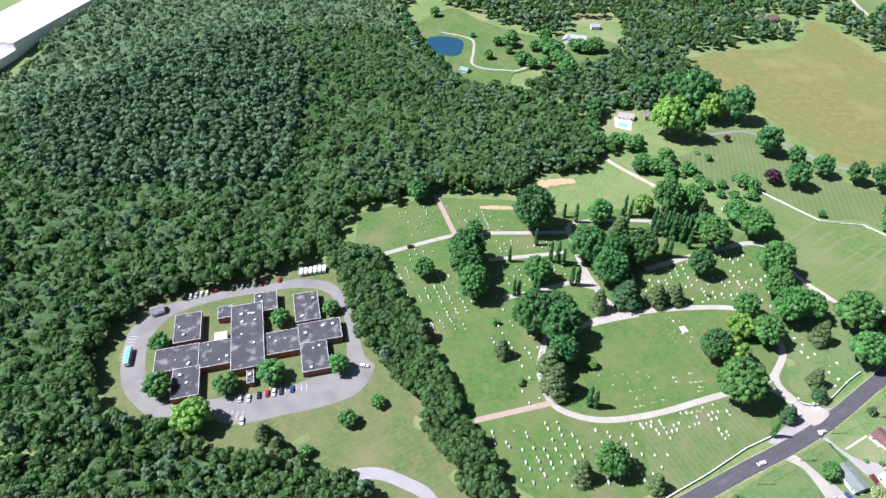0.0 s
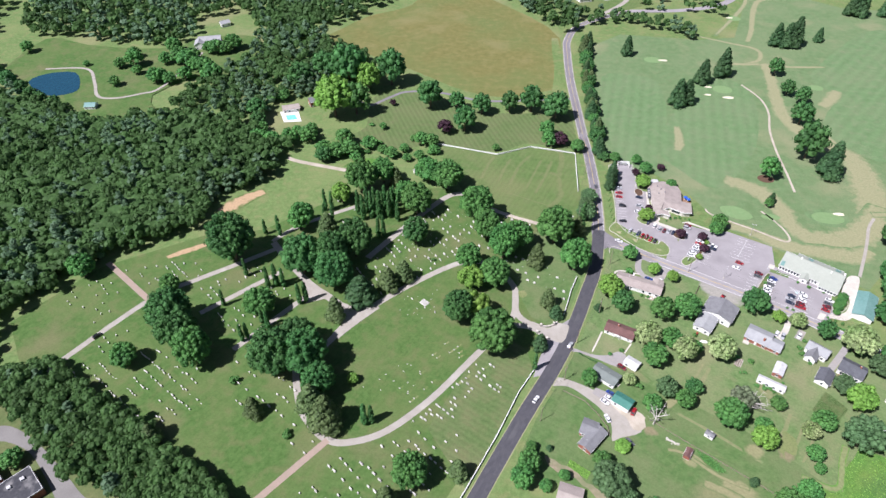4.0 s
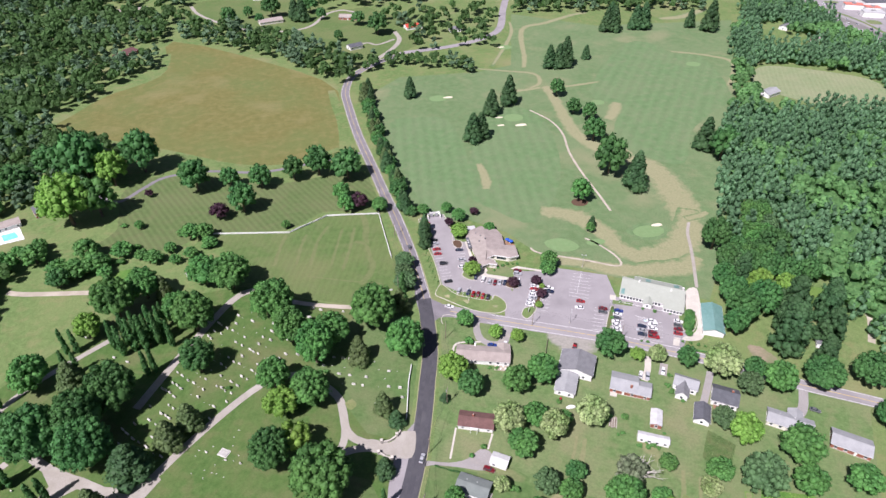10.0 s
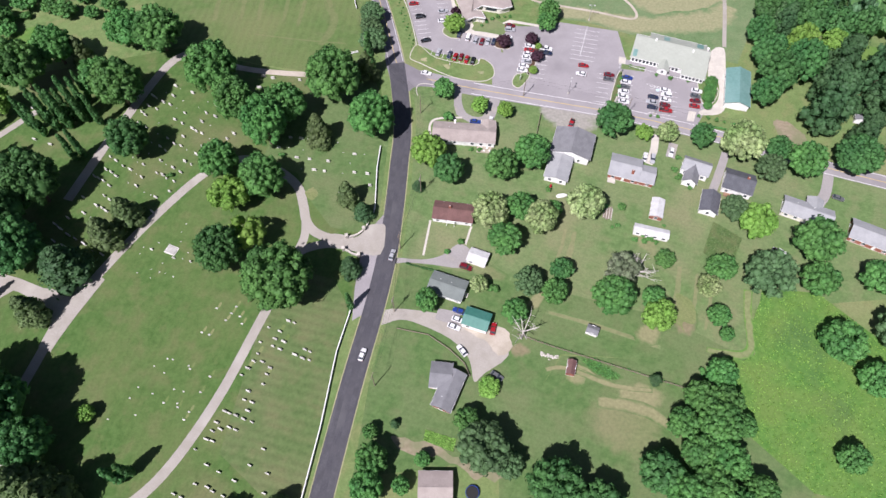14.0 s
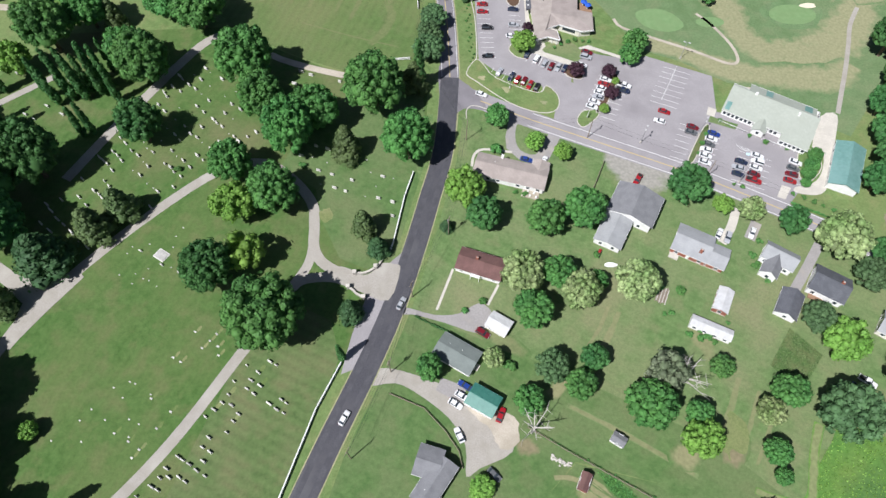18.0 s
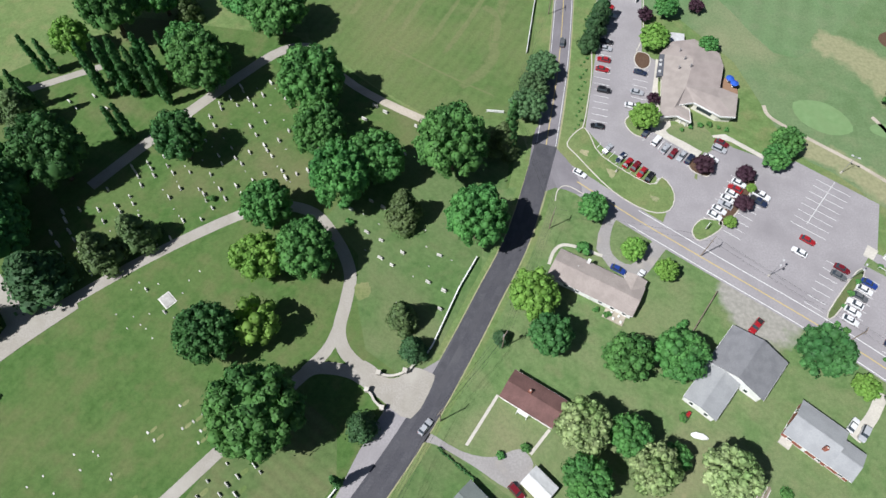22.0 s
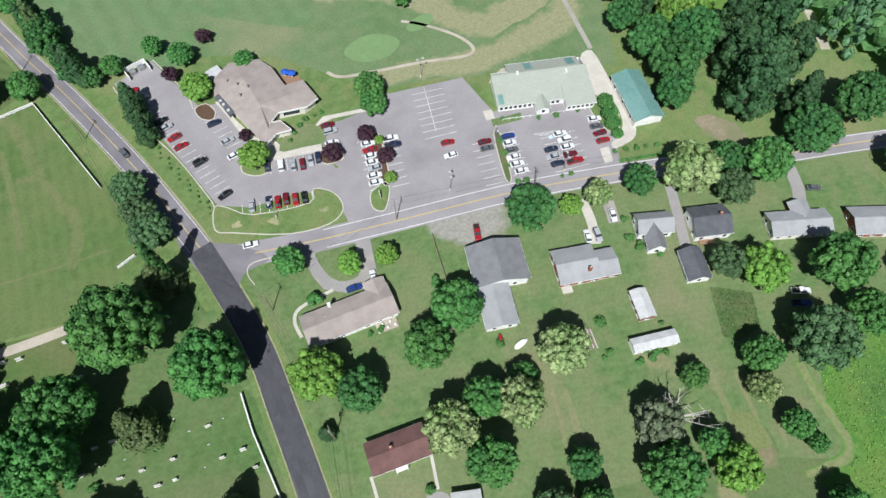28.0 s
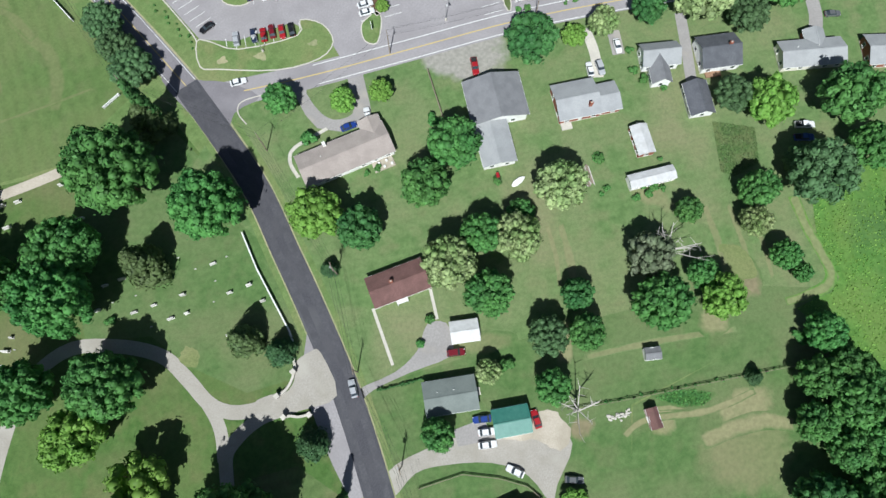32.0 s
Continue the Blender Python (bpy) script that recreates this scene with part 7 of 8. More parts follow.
patch("pavement_club", [(142.0, 58), (148.5, 58.2), (143.5, 46.5), (138.8, 35.6), (133.6, 26.2), (128.6, 23.0), (121.5, 24.4), (121.9, 26.6), (127.5, 27.6), (131.6, 30.1), (135.4, 36), (136.6, 40.8), (133.8, 43.8)], CONCRETE, 0.075, True, "pale concrete apron round the clubhouse")
patch("concrete_pad", [(117.5, 27.8), (120.3, 26.4), (116.9, 21.7), (114.2, 22.9)], CONCRETE, 0.08, False, "pale concrete loading pad")
patch("fairway_mown", [(67, 226), (84, 262), (112, 308), (140, 286), (136, 233), (118, 180), (86, 138), (65, 156), (52, 182)], FAIRWAY_CUT, 0.036, True, "closely mown striped fairway")
patch("fairway_far", [(201, 319), (286, 424), (318, 411), (317, 388), (344, 370), (318, 282), (277, 252), (244, 225), (215, 184), (192, 200), (187, 240), (212, 283)], FAIRWAY_FAR, 0.036, True, "closely mown striped fairway on the far slope")
patch("green_collar", [(149 + (13 + 1.5 * math.sin(3 * a)) * math.cos(a), 113 + 9 * math.sin(a)) for a in (2 * math.pi * i / 14 for i in range(14))], FAIRWAY_CUT, 0.050, True, "mown collar round the putting green")
patch("fairway_road", [(22, 166), (16, 230), (20, 296), (44, 301), (66, 290), (66, 232), (52, 180), (46, 152), (32, 153)], FAIRWAY_CUT, 0.033, True, "closely mown striped fairway beside the road")
for k, (pts, w) in enumerate((([(119, 392), (142, 381), (167, 368), (164, 345), (144, 333)], 3.0), ([(163, 384), (173, 412), (198, 491), (231, 507), (271, 527), (292, 532)], 5.0), ([(193, 520), (180, 476), (135, 395)], 3.0), ([(363, 492), (391, 492), (434, 513)], 8.0), ([(320, 393), (351, 374), (364, 349), (327, 301)], 4.0), ([(165, 337), (150, 334), (129, 334)], 3.0), ([(165, 337), (185, 333), (220, 337)], 3.0), ([(71, 218), (70, 197), (66, 182)], 5.0), ([(192, 262), (204, 276), (214, 292)], 8.0), ([(176, 235), (181, 215), (184, 201)], 4.0))):
    soft_ribbon("dry_corridor", pts, [w * 0.8, w * 1.2, w * 1.4, w * 0.8], DRY_COURSE, 0.0375 + 0.0007 * k, "thin dry corridor on the golf course")
soft_ribbon("dry_corridor", [(167, 340), (164.5, 306), (159.7, 274), (157.5, 243), (163, 223), (175, 202), (188, 188), (189, 166), (184.5, 137), (178, 117), (170, 104)], [8, 10, 11, 12, 15, 16, 20, 24, 20, 18], DRY_COURSE, 0.0450, "wide dry corridor on the golf course")
soft_ribbon("dry_corridor", [(92, 150), (112.7, 137), (121, 119), (124, 103), (132, 92), (149, 91), (166, 100), (176, 112), (186, 130)], [10, 16, 14, 12, 15, 18, 20, 18, 10], DRY_COURSE, 0.0460, "dry corridor round the putting green")
soft_ribbon("dry_corridor", [(80, 101), (99, 92.5), (114, 83), (136, 78), (153, 77), (164, 84)], [7, 9, 11, 13, 14, 8], DRY_COURSE, 0.0470, "dry strip behind the lot and the clubhouse")
soft_ribbon("dry_corridor", [(178, 120), (188, 121), (196, 124)], [5, 5, 3], DRY_COURSE, 0.0480, "short dry track to the woods")
ribbon("cart_path", [(149, 59), (154.5, 70), (160, 81), (166, 94), (171.1, 105.7), (178, 116)], 1.8, PATHWAY, 0.06, "pale cart path")
ribbon("cart_path", [(136.7, 293.5), (146.2, 270.8), (147.1, 247.1), (140.6, 218.0), (137.8, 188.2), (137.2, 160.8), (136.2, 139.2)], 1.6, GRAVEL, 0.06, "pale cart path")
ribbon("cart_path", [(73.1, 113.8), (75.5, 108.6), (87, 102), (101.6, 94.2), (114, 86.6), (118.6, 88), (118.2, 96.5), (113, 108.6), (108.4, 115.2)], 1.3, GRAVEL, 0.06, "narrow worn path by the green")
patch("putting_green_club", [(83, 117), (92, 119), (99, 115), (101.5, 108), (94, 105), (85, 109)], PUTTING, 0.065, True, "closely mown practice green")
patch("shoulder_asphalt", [(-14.6, 9.5), (-21.4, 3.5), (-28.2, -6), (-33.4, -21), (-36.5, -33.5), (-31, -31.5), (-21.6, -13), (-11.6, 9)], ASPHALT_OLD, 0.062, False, "worn asphalt shoulder at the gate")
patch("drive_ranch", [(24.4, 63.5), (21.8, 54), (21.6, 48.6), (25.6, 43.4), (33.7, 38.8), (37.2, 44), (42.8, 54), (37.8, 57.0), (34.8, 50.6), (32.0, 45.6), (27.2, 47.6), (26.4, 53), (29.4, 61.0)], DRIVE, 0.05, False, "pale asphalt loop drive of the ranch house")
patch("drive_ranch_island", [(28.0, 60.6), (25.4, 53.4), (26.6, 47.4), (31.8, 45.2), (35.0, 50.2), (37.8, 56.0)], GRASS_YARD, 0.056, True, "round lawn inside the loop drive")
ribbon("walk_ranch", [(23.5, 46.6), (13.3, 48.4), (9.6, 46.0), (8.4, 41.0)], 1.0, CONCRETE, 0.06, "curved concrete walk")
patch("drive_redhouse", [(-17.6, -12.4), (-7.8, -15.6), (0.1, -15.6), (6.6, -12.4), (10.4, -15.4), (8.6, -19.8), (5.2, -22.4), (-4.8, -18.4), (-14.6, -15.2), (-19.4, -15.2)], DRIVE, 0.055, True, "grey asphalt drive to the white garage")
ribbon("walk_redhouse", [(-0.8, 0.2), (-6.8, -14.0)], 0.8, CONCRETE, 0.055, "narrow concrete garden walk")
ribbon("walk_redhouse", [(13.5, -6.2), (9.4, -13.2)], 0.8, CONCRETE, 0.055, "narrow concrete garden walk")
patch("drive_gravel", [(-29.4, -33.8), (-22.4, -32.2), (-10.1, -36.4), (-3.6, -40.0), (4.3, -46.3), (12.3, -50.8), (12.6, -58.4), (3.2, -62.4), (-1.0, -64.4), (-0.6, -56.2), (-5.0, -48), (-13.6, -40.6), (-20.2, -37.0), (-28, -37.4)], PATHWAY, 0.052, True, "pale gravel drive")
patch("bare_rim", [(1.5, -43.6), (9, -46.6), (14, -48.6), (15, -54), (12, -58), (8, -56), (7.5, -52.2), (2.5, -48)], GRAVEL, 0.061, True, "sandy rim of the drive")
patch("drive_asphalt", [(-6.4, -36.0), (1.0, -39.2), (-1.0, -44.2), (-4.0, -42.4), (-8.4, -39.6)], DRIVE, 0.058, False, "dark asphalt bay beside the house")
soft_patch("drive_barn", [(57, 46.5), (64, 44.5), (72, 40), (79, 35), (77.5, 29), (70, 26), (62, 30), (57, 38)], GRAVEL_YARD, 0.05, "thin pale gravel yard before the barn house", 0.3)
ribbon("drive_brickhouse", [(98.6, 19), (95.0, 12.0), (90.0, 5.6)], 3.0, CONCRETE, 0.05, "concrete drive")
ribbon("drive_short", [(104, 13), (99.6, 6.6)], 3.6, DRIVE, 0.05, "short grey drive")
ribbon("drive_garage", [(122.5, 3.5), (115.5, -5), (107.4, -14.4)], 3.2, DRIVE, 0.05, "narrow grey drive to the garage")
ribbon("drive_longhouse", [(158, -15), (151, -24), (145.4, -28.0)], 4.0, DRIVE, 0.05, "grey asphalt drive")
patch("vegetable_plot", [(103.1, -25.5), (110.4, -34.8), (103.4, -42.3), (95.5, -40.6), (93.5, -36.9)], PLOT_GREEN, 0.05, False, "overgrown vegetable plot")
for pts in ([(77.4, -50.1), (81.3, -55.1), (78.6, -62), (74.6, -60.8), (73.7, -64), (71.7, -56.9), (75, -55)], [(14.0, 83.6), (16.6, 84.0), (15.9, 81.6)], [(22.8, 78.0), (25.6, 77.4), (24.4, 74.8)], [(36.6, 70.4), (39.4, 70.0), (38.2, 68.2)]):
    patch("bare_patch", pts, MEADOW_DRY if pts[0][1] < 60 else ROUGH_DRY, 0.05 if pts[0][1] < 60 else 0.175, True, "bare dry patch in the grass")
soft_ribbon("bare_bank", [(-240, 74), (-233, 82), (-226, 91), (-217, 99)], [5, 11, 9, 5], CLAY, 0.06, "orange bare earth at the wood's edge")
soft_ribbon("bare_edge", [(-254, 28), (-245, 35), (-234, 43)], [2.5, 5, 3], CLAY, 0.05, "dry worn strip at the wood's edge")
patch("garden_bed", [(-172, 134), (-158, 146), (-146, 143), (-152, 133)], GRASS_LUSH, 0.06, True, "yellow-green garden bed")
patch("pool", [(-240, 203), (-226, 206), (-219, 191), (-232, 188)], WHITE, 0.06, False, "white pool terrace")
patch("pool_water", [(-234, 198), (-227, 200.6), (-223, 194), (-230, 191)], POOL, 0.1, False, "turquoise swimming pool water")
patch("lawn_pond", [(-508, 312), (-460, 304), (-405, 302), (-372, 311), (-360, 330), (-309, 341), (-289, 283), (-306, 250), (-324, 258), (-354, 217), (-335, 184), (-375, 176), (-443, 206), (-500, 230)], GRASS_CEM, 0.55, True, "mown parkland round the pond")
ribbon("drive_pond", [(-470, 251), (-434, 256), (-413, 232), (-398, 210), (-382, 208), (-364, 218), (-352, 232), (-345, 300)], 2.6, PATHWAY, 0.75, "pale curving drive round the pond")
patch("field_far", [(-190, 640), (-165, 672), (-96, 708), (-45, 702), (-14, 668), (-8, 604), (44, 612), (75, 560), (80, 470), (18, 423), (-60, 500), (-125, 570)], MEADOW, 0.05, False, "far sloping meadow")
ribbon("drive_far", [(-161, 662), (-148, 624), (-111, 572), (-81, 551), (-51, 544), (-27, 554), (-13, 580), (-2, 599), (15, 606), (30, 591)], 4.0, PATHWAY, 0.1, "pale far drive in a loop")
ribbon("drive_far", [(18, 424), (31, 439), (52, 467), (62, 491), (61, 516)], 5.0, PATHWAY, 0.1, "pale far drive")
ribbon("drive_far", [(57, 492), (37, 479), (27, 487), (11, 477)], 3.0, PATHWAY, 0.104, "pale far drive")
ribbon("road_far", [(60, 450), (120, 460), (170, 492), (202, 571), (253, 695), (300, 800)], 8.0, ASPHALT_OLD, 0.1, "far grey road")
patch("field_pale", [(366, 322), (390, 336), (426, 318), (462, 284), (452, 250), (425, 228), (392, 238), (366, 262), (352, 296)], FIELD_PALE, 0.05, True, "pale mown field in the woods")
patch("clearing", [(462, 456), (486, 444), (462, 404), (478, 378), (452, 350), (404, 366), (424, 402)], GRASS, 0.05, True, "green clearing in the woods")
patch("lot_far", [(553, 606), (545, 545), (541, 530), (569, 495), (552, 435), (536, 392), (549, 357), (620, 330), (720, 440), (672, 470), (660, 510), (645, 550), (652, 600), (600, 630)], ASPHALT_OLD, 0.08, False, "far grey shopping lots")
ribbon("highway_far", [(520, 700), (548, 560), (556, 482), (566, 424), (563, 377), (572, 300), (600, 200)], 13.0, ASPHALT_LOT, 0.12, "far pale highway past the shops")
ribbon("verge_far", [(566, 520), (577, 470), (580, 424), (574, 377), (580, 330)], [3.0, 5.0, 4.0, 5.0, 3.0], GRASS_YARD, 0.13, "green verge between highway and shops")
for pts in ([(584, 420), (596, 416), (600, 428), (588, 432)], [(592, 500), (606, 497), (608, 505), (594, 508)], [(630, 440), (652, 432), (660, 446), (640, 452)]):
    patch("lawn_far", pts, GRASS_YARD, 0.13, True, "grass island between far shop lots")
patch("lot_campers", [(223, 603), (349, 581), (447, 562), (478, 641), (366, 668), (239, 654)], ROUGH_DRY, 0.05, False, "far pale camper storage lot")


def stalls(rows):
    """Painted stall lines: rows of start, step and count, with the line's way and length."""
    bm = bmesh.new()
    for x, y, sx, sy, n, a, ln in rows:
        d, w = Vector((math.cos(radians(a)), math.sin(radians(a)))), 0.07
        q = Vector((-d.y, d.x)) * w
        for i in range(n):
            p = Vector((x + sx * i, y + sy * i))
            bm.faces.new([bm.verts.new((*v, 0.084)) for v in (p - q, p + d * ln - q, p + d * ln + q, p + q)])
    return tagged(part("stall_lines", bm, LINE_WHITE), "faded white painted parking bay lines", "line", kind="structure")


stalls([(16.2, 152, 0.02, -2.75, 22, -5, 5.2), (29.8, 126, -0.1, -2.75, 9, -8, 5), (36.0, 95.6, 2.35, -1.3, 7, -118, 4.8), (20.5, 88.0, 2.35, -1.3, 9, -120, 4.6), (61.5, 82.7, -1.25, -2.45, 8, -26, 5.4), (67.5, 79.0, -1.25, -2.45, 8, -26, 5.4),
        (87.8, 86.0, -1.3, -2.45, 8, -26, 10.8), (97.3, 54, -1.25, -2.45, 7, -26, 5.6), (106.4, 43.4, -1.25, -2.45, 6, -26, 11.8), (124.3, 39.7, -1.25, -2.45, 5, -28, 5.6), (88.0, 57, -1.25, -2.45, 7, -26, 5.4), (93.4, 86, 0, 0, 1, -120, 20)])
stalls([(-334, -190, 1.35, -1.6, 9, 40, 4.6), (-262, -193, 2.2, 1.6, 9, -55, 4.6), (-243, -165, 1.9, 1.9, 8, 140, 4.4)])
for x, y in ((109, 42.6), (113.4, 39.8)):
    patch("bay_marking", [(x, y), (x + 1.2, y - 0.6), (x + 0.6, y - 1.8), (x - 0.6, y - 1.2)], mat("pale_blue_paint", (0.45, 0.6, 0.68), (0.5, 0.66, 0.74), 0.8), 0.086, False, "pale blue painted bay marking")


# ---- fences, gate, poles ----
def fence(pts, label, rails=(0.45, 0.85, 1.2), step=2.6, post=0.09, rail=0.07, material=WHITE, name="fence"):
    root = thing(name, Matrix(), label, "fence")
    for a, b in zip(pts, pts[1:]):
        a, b = Vector(a), Vector(b)
        n = max(1, round((b - a).length / step))
        d = (b - a).normalized()
        q = Vector((-d.y, d.x))
        for i in range(n + 1 if b == Vector(pts[-1]) else n):
            p = a + (b - a) * i / n
            part("post", boxed(p.x - post, p.y - post, 0, p.x + post, p.y + post, rails[-1] + 0.12), material, root)
        for z in rails:
            c = [a + q * rail, a - q * rail, b - q * rail, b + q * rail]
            part("rail", prism(bmesh.new(), c, z - 0.09, z + 0.09), material, root)
    return root


fence([(-12.6, 39.0), (-16.0, 28.6), (-20.2, 10.4), (-22.0, 5.8)], "white painted board fence beside the road", rail=0.16)
fence([(-36.4, -30.0), (-43.4, -43.8), (-52.4, -68), (-64, -95), (-76, -122)], "white painted board fence beside the road", rail=0.16)
fence([(-109, 170), (-64.5, 161), (-40.5, 174), (-8.5, 169), (-8.2, 123)], "white painted board fence round the meadow", rail=0.12, step=3.4)
fence([(-18.0, 94.0), (-12.4, 94.4)], "short white rail fence at the lane", rail=0.1)
fence([(17.6, -52), (28.1, -59.2), (63.8, -81.8), (76, -90)], "thin dark wire fence between two meadows", rails=(0.6, 1.1), step=4.0, post=0.05, rail=0.03, material=POLE_WOOD)
fence([(-21.9, -40.2), (-12, -45.0), (-6.2, -51.8), (-2.6, -57.7), (-1.9, -62.3)], "low weathered timber fence along the drive", rails=(0.5, 0.9), step=2.5, post=0.07, rail=0.05, material=POLE_WOOD)
fence([(56.0, 40.5), (49.2, 27.0)], "weathered timber fence between two gardens", rails=(0.4, 0.8, 1.2), step=2.2, post=0.07, rail=0.06, material=POLE_WOOD)
hedge_root = thing("hedge", pose(0, 0, 0.02), "low clipped dark green garden hedge", "hedge")
for a, b in (((-14.1, -15.6), (-9.4, -18.6)), ((-9.4, -18.6), (-3.4, -21.8))):
    q, cv, cf = crown_arrays(RNG, 16, 30, 0.12, "column")
    m = Matrix.LocRotScale((a[0], a[1], 0.55), (Vector((*b, 0)) - Vector((*a, 0))).to_track_quat("Z", "Y"), (0.9, 0.9, (Vector(b) - Vector(a)).length / 4.4))
    o = new("clipped_hedge", mesh_from("clipped_hedge", q, cv, cf, LEAF_DARK))
    o.parent, o.matrix_basis = hedge_root, m

gate = thing("gate_wall", pose(0, 0, 0.03), "low curved stone gate wall with pillars", "wall")
GREYSTONE = mat("rubble_stone", (0.30, 0.28, 0.25), (0.46, 0.44, 0.40), 0.9, 3.0, (0.24, 0.22, 0.19), 0.8, 0.6, 0.6)
for pts in ([(-23.4, 5.6), (-25.0, 2.6), (-27.7, 0.6), (-30.2, -0.2), (-32.8, 0.0)], [(-34.8, -5.0), (-33.4, -6.0), (-32.2, -7.4), (-29.8, -8.9)]):
    ribbon("stone_wall", pts, 0.5, GREYSTONE, 0.95, height=0.95, parent=gate)
    ribbon("coping", pts, 0.62, CONCRETE, 1.07, height=0.12, parent=gate)
for x, y in ((-26.0, 1.8), (-32.8, 0.0), (-34.8, -5.0), (-29.8, -8.9)):
    p = part("pillar", boxed(x - 0.5, y - 0.5, 0, x + 0.5, y + 0.5, 1.9, bevel=0.04), GREYSTONE, gate)
    part("cap", boxed(x - 0.62, y - 0.62, 1.9, x + 0.62, y + 0.62, 2.1, bevel=0.05), CONCRETE, p)


def pole(x, y, ang, h=10.5, lamp=False, label="weathered timber utility pole with a crossarm"):
    root = thing("utility_pole", pose(x, y, 0.02, 0, 0, ang), label, "pole", "utility poles")
    part("pole", tube(bmesh.new(), (0, 0, 0), (0, 0, h), 0.17, 0.11, 9), POLE_WOOD, root)
    for z in (h - 0.5, h - 1.6)[: 2 if lamp else 1]:
        arm = part("crossarm", boxed(-1.25, -0.07, z - 0.07, 1.25, 0.07, z + 0.07), POLE_WOOD, root)
        for i in (-1.1, -0.5, 0.5, 1.1):
            part("insulator", tube(bmesh.new(), (i, 0, z + 0.07), (i, 0, z + 0.27), 0.05, 0.035, 6), METAL_GREY, arm)
    if lamp:
        part("transformer", tube(bmesh.new(), (0.35, 0.3, h - 3.2), (0.35, 0.3, h - 2.1), 0.27, 0.27, 10), METAL_GREY, root)
    return (x, y, h)


def wire(a, b, off, drop=0.7):
    bm = bmesh.new()
    a, b = Vector(a), Vector(b)
    d = Vector((b.x - a.x, b.y - a.y)).normalized()
    q = Vector((-d.y, d.x, 0))
    last = None
    for i in range(9):
        t = i / 8
        p = a.lerp(b, t) + q * off - Vector((0, 0, 4 * drop * t * (1 - t)))
        ring = [bm.verts.new(p + q * 0.022 * u + Vector((0, 0, 0.022 * v))) for u, v in ((1, 0), (0, 1), (-1, 0), (0, -1))]
        if last:
            for k in range(4):
                bm.faces.new((last[k], last[(k + 1) % 4], ring[(k + 1) % 4], ring[k]))
        last = ring
    tagged(part("power_line", bm, WIRE), "thin black overhead power cable", "cable", "overhead cables")


POLES = [pole(-33, -58, 62), pole(-21.5, -33.5, 62, 10.5, True), pole(-14.4, -9.2, 60), pole(-1.6, 13.2, 70, 11, True), pole(7.2, 53, 80), pole(-9.5, 92, 85), pole(-2.6, 144, 92), pole(-5, 186, 92)]
for a, b in zip(POLES, POLES[1:]):
    for off in (-1.1, -0.4, 0.5, 1.1):
        wire((a[0], a[1], a[2] - 0.25), (b[0], b[1], b[2] - 0.25), off)
    wire((a[0], a[1], a[2] - 3.0), (b[0], b[1], b[2] - 3.0), 0.1)
BP = [POLES[4], pole(52, 52, 62), pole(90.5, 31.5, 62), pole(129, 9, 60)]
for a, b in zip(BP, BP[1:]):
    for off in (-0.9, 0.9):
        wire((a[0], a[1], a[2] - 0.3), (b[0], b[1], b[2] - 0.3), off)


def lot_lamp(x, y, ang):
    root = thing("lot_lamp", pose(x, y, 0.07, 0, 0, ang), "tall grey double-headed parking lot lamp", "street lamp", "parking lot lamps")
    part("base", tube(bmesh.new(), (0, 0, 0), (0, 0, 0.8), 0.32, 0.3, 10), CONCRETE, root)
    part("mast", tube(bmesh.new(), (0, 0, 0.8), (0, 0, 8.5), 0.11, 0.07, 8), METAL_GREY, root)
    for s in (-1, 1):
        arm = part("arm", boxed(min(0, s * 1.0), -0.04, 8.3, max(0, s * 1.0), 0.04, 8.4), METAL_GREY, root)
        part("lamp_head", boxed(s * 1.0 - 0.35, -0.25, 8.25, s * 1.0 + 0.35, 0.25, 8.45, bevel=0.03), WHITE_METAL, arm)


for x, y, a in ((71.1, 48.8, 60), (93.6, 51.6, 60), (95.6, 90, -20), (25.8, 77.4, 30), (102.5, 29.8, 60)):
    lot_lamp(x, y, a)
sg = thing("lot_sign", pose(53.4, 61.4, 0.18, 0, 0, 60), "white lot sign on a post", "sign")
part("post", boxed(-0.1, -0.1, 0, 0.1, 0.1, 2.2), METAL_GREY, sg)
part("board", boxed(-1.1, -0.06, 1.4, 1.1, 0.06, 2.6), WHITE, sg)


# ---- gravestones ----
def stone_proto(name, w, d, h, label):
    root = thing(name, pose(0, 0, 0.02), label, "gravestone", "gravestones")
    part("slab", boxed(-w / 2, -d / 2, 0.18 if h > 0.3 else 0.0, w / 2, d / 2, h, bevel=0.04), STONE, root)
    if h > 0.3:
        part("base", boxed(-w / 2 - 0.12, -d / 2 - 0.12, 0, w / 2 + 0.12, d / 2 + 0.12, 0.2, bevel=0.02), STONE, root)
    return root


STONES = [stone_proto("gravestone", 1.5, 0.42, 1.1, "pale upright granite gravestone on its base"), stone_proto("gravestone", 1.0, 0.36, 1.0, "narrow pale upright gravestone on its base"),
          stone_proto("gravestone", 1.9, 0.5, 1.15, "broad pale double gravestone on its base"), stone_proto("grave_marker", 0.6, 0.36, 0.1, "flat pale grave marker in the grass"), stone_proto("monument", 0.8, 0.8, 2.2, "tall square pale grave monument")]
for i, s in enumerate(STONES):
    s.matrix_basis = pose(-70 - 3 * i, 60 - 2 * i, 0.02, 0, 0, -45)
PATHS_CLEAR = [((-107, 22), (-130, -3)), ((-118, 72), (-96, 106)), ((-135, 42), (-118, 72)), ((-84, -51), (-101, -70)), ((-67, -26), (-84, -51)), ((-248, -6), (-276, -58)), ((-248, -6), (-229, 12)), ((-216, -12), (-182, 25)), ((-189, -34), (-160, 11))]
rng_s = random.Random(5)
placed, extra = 0, bmesh.new()


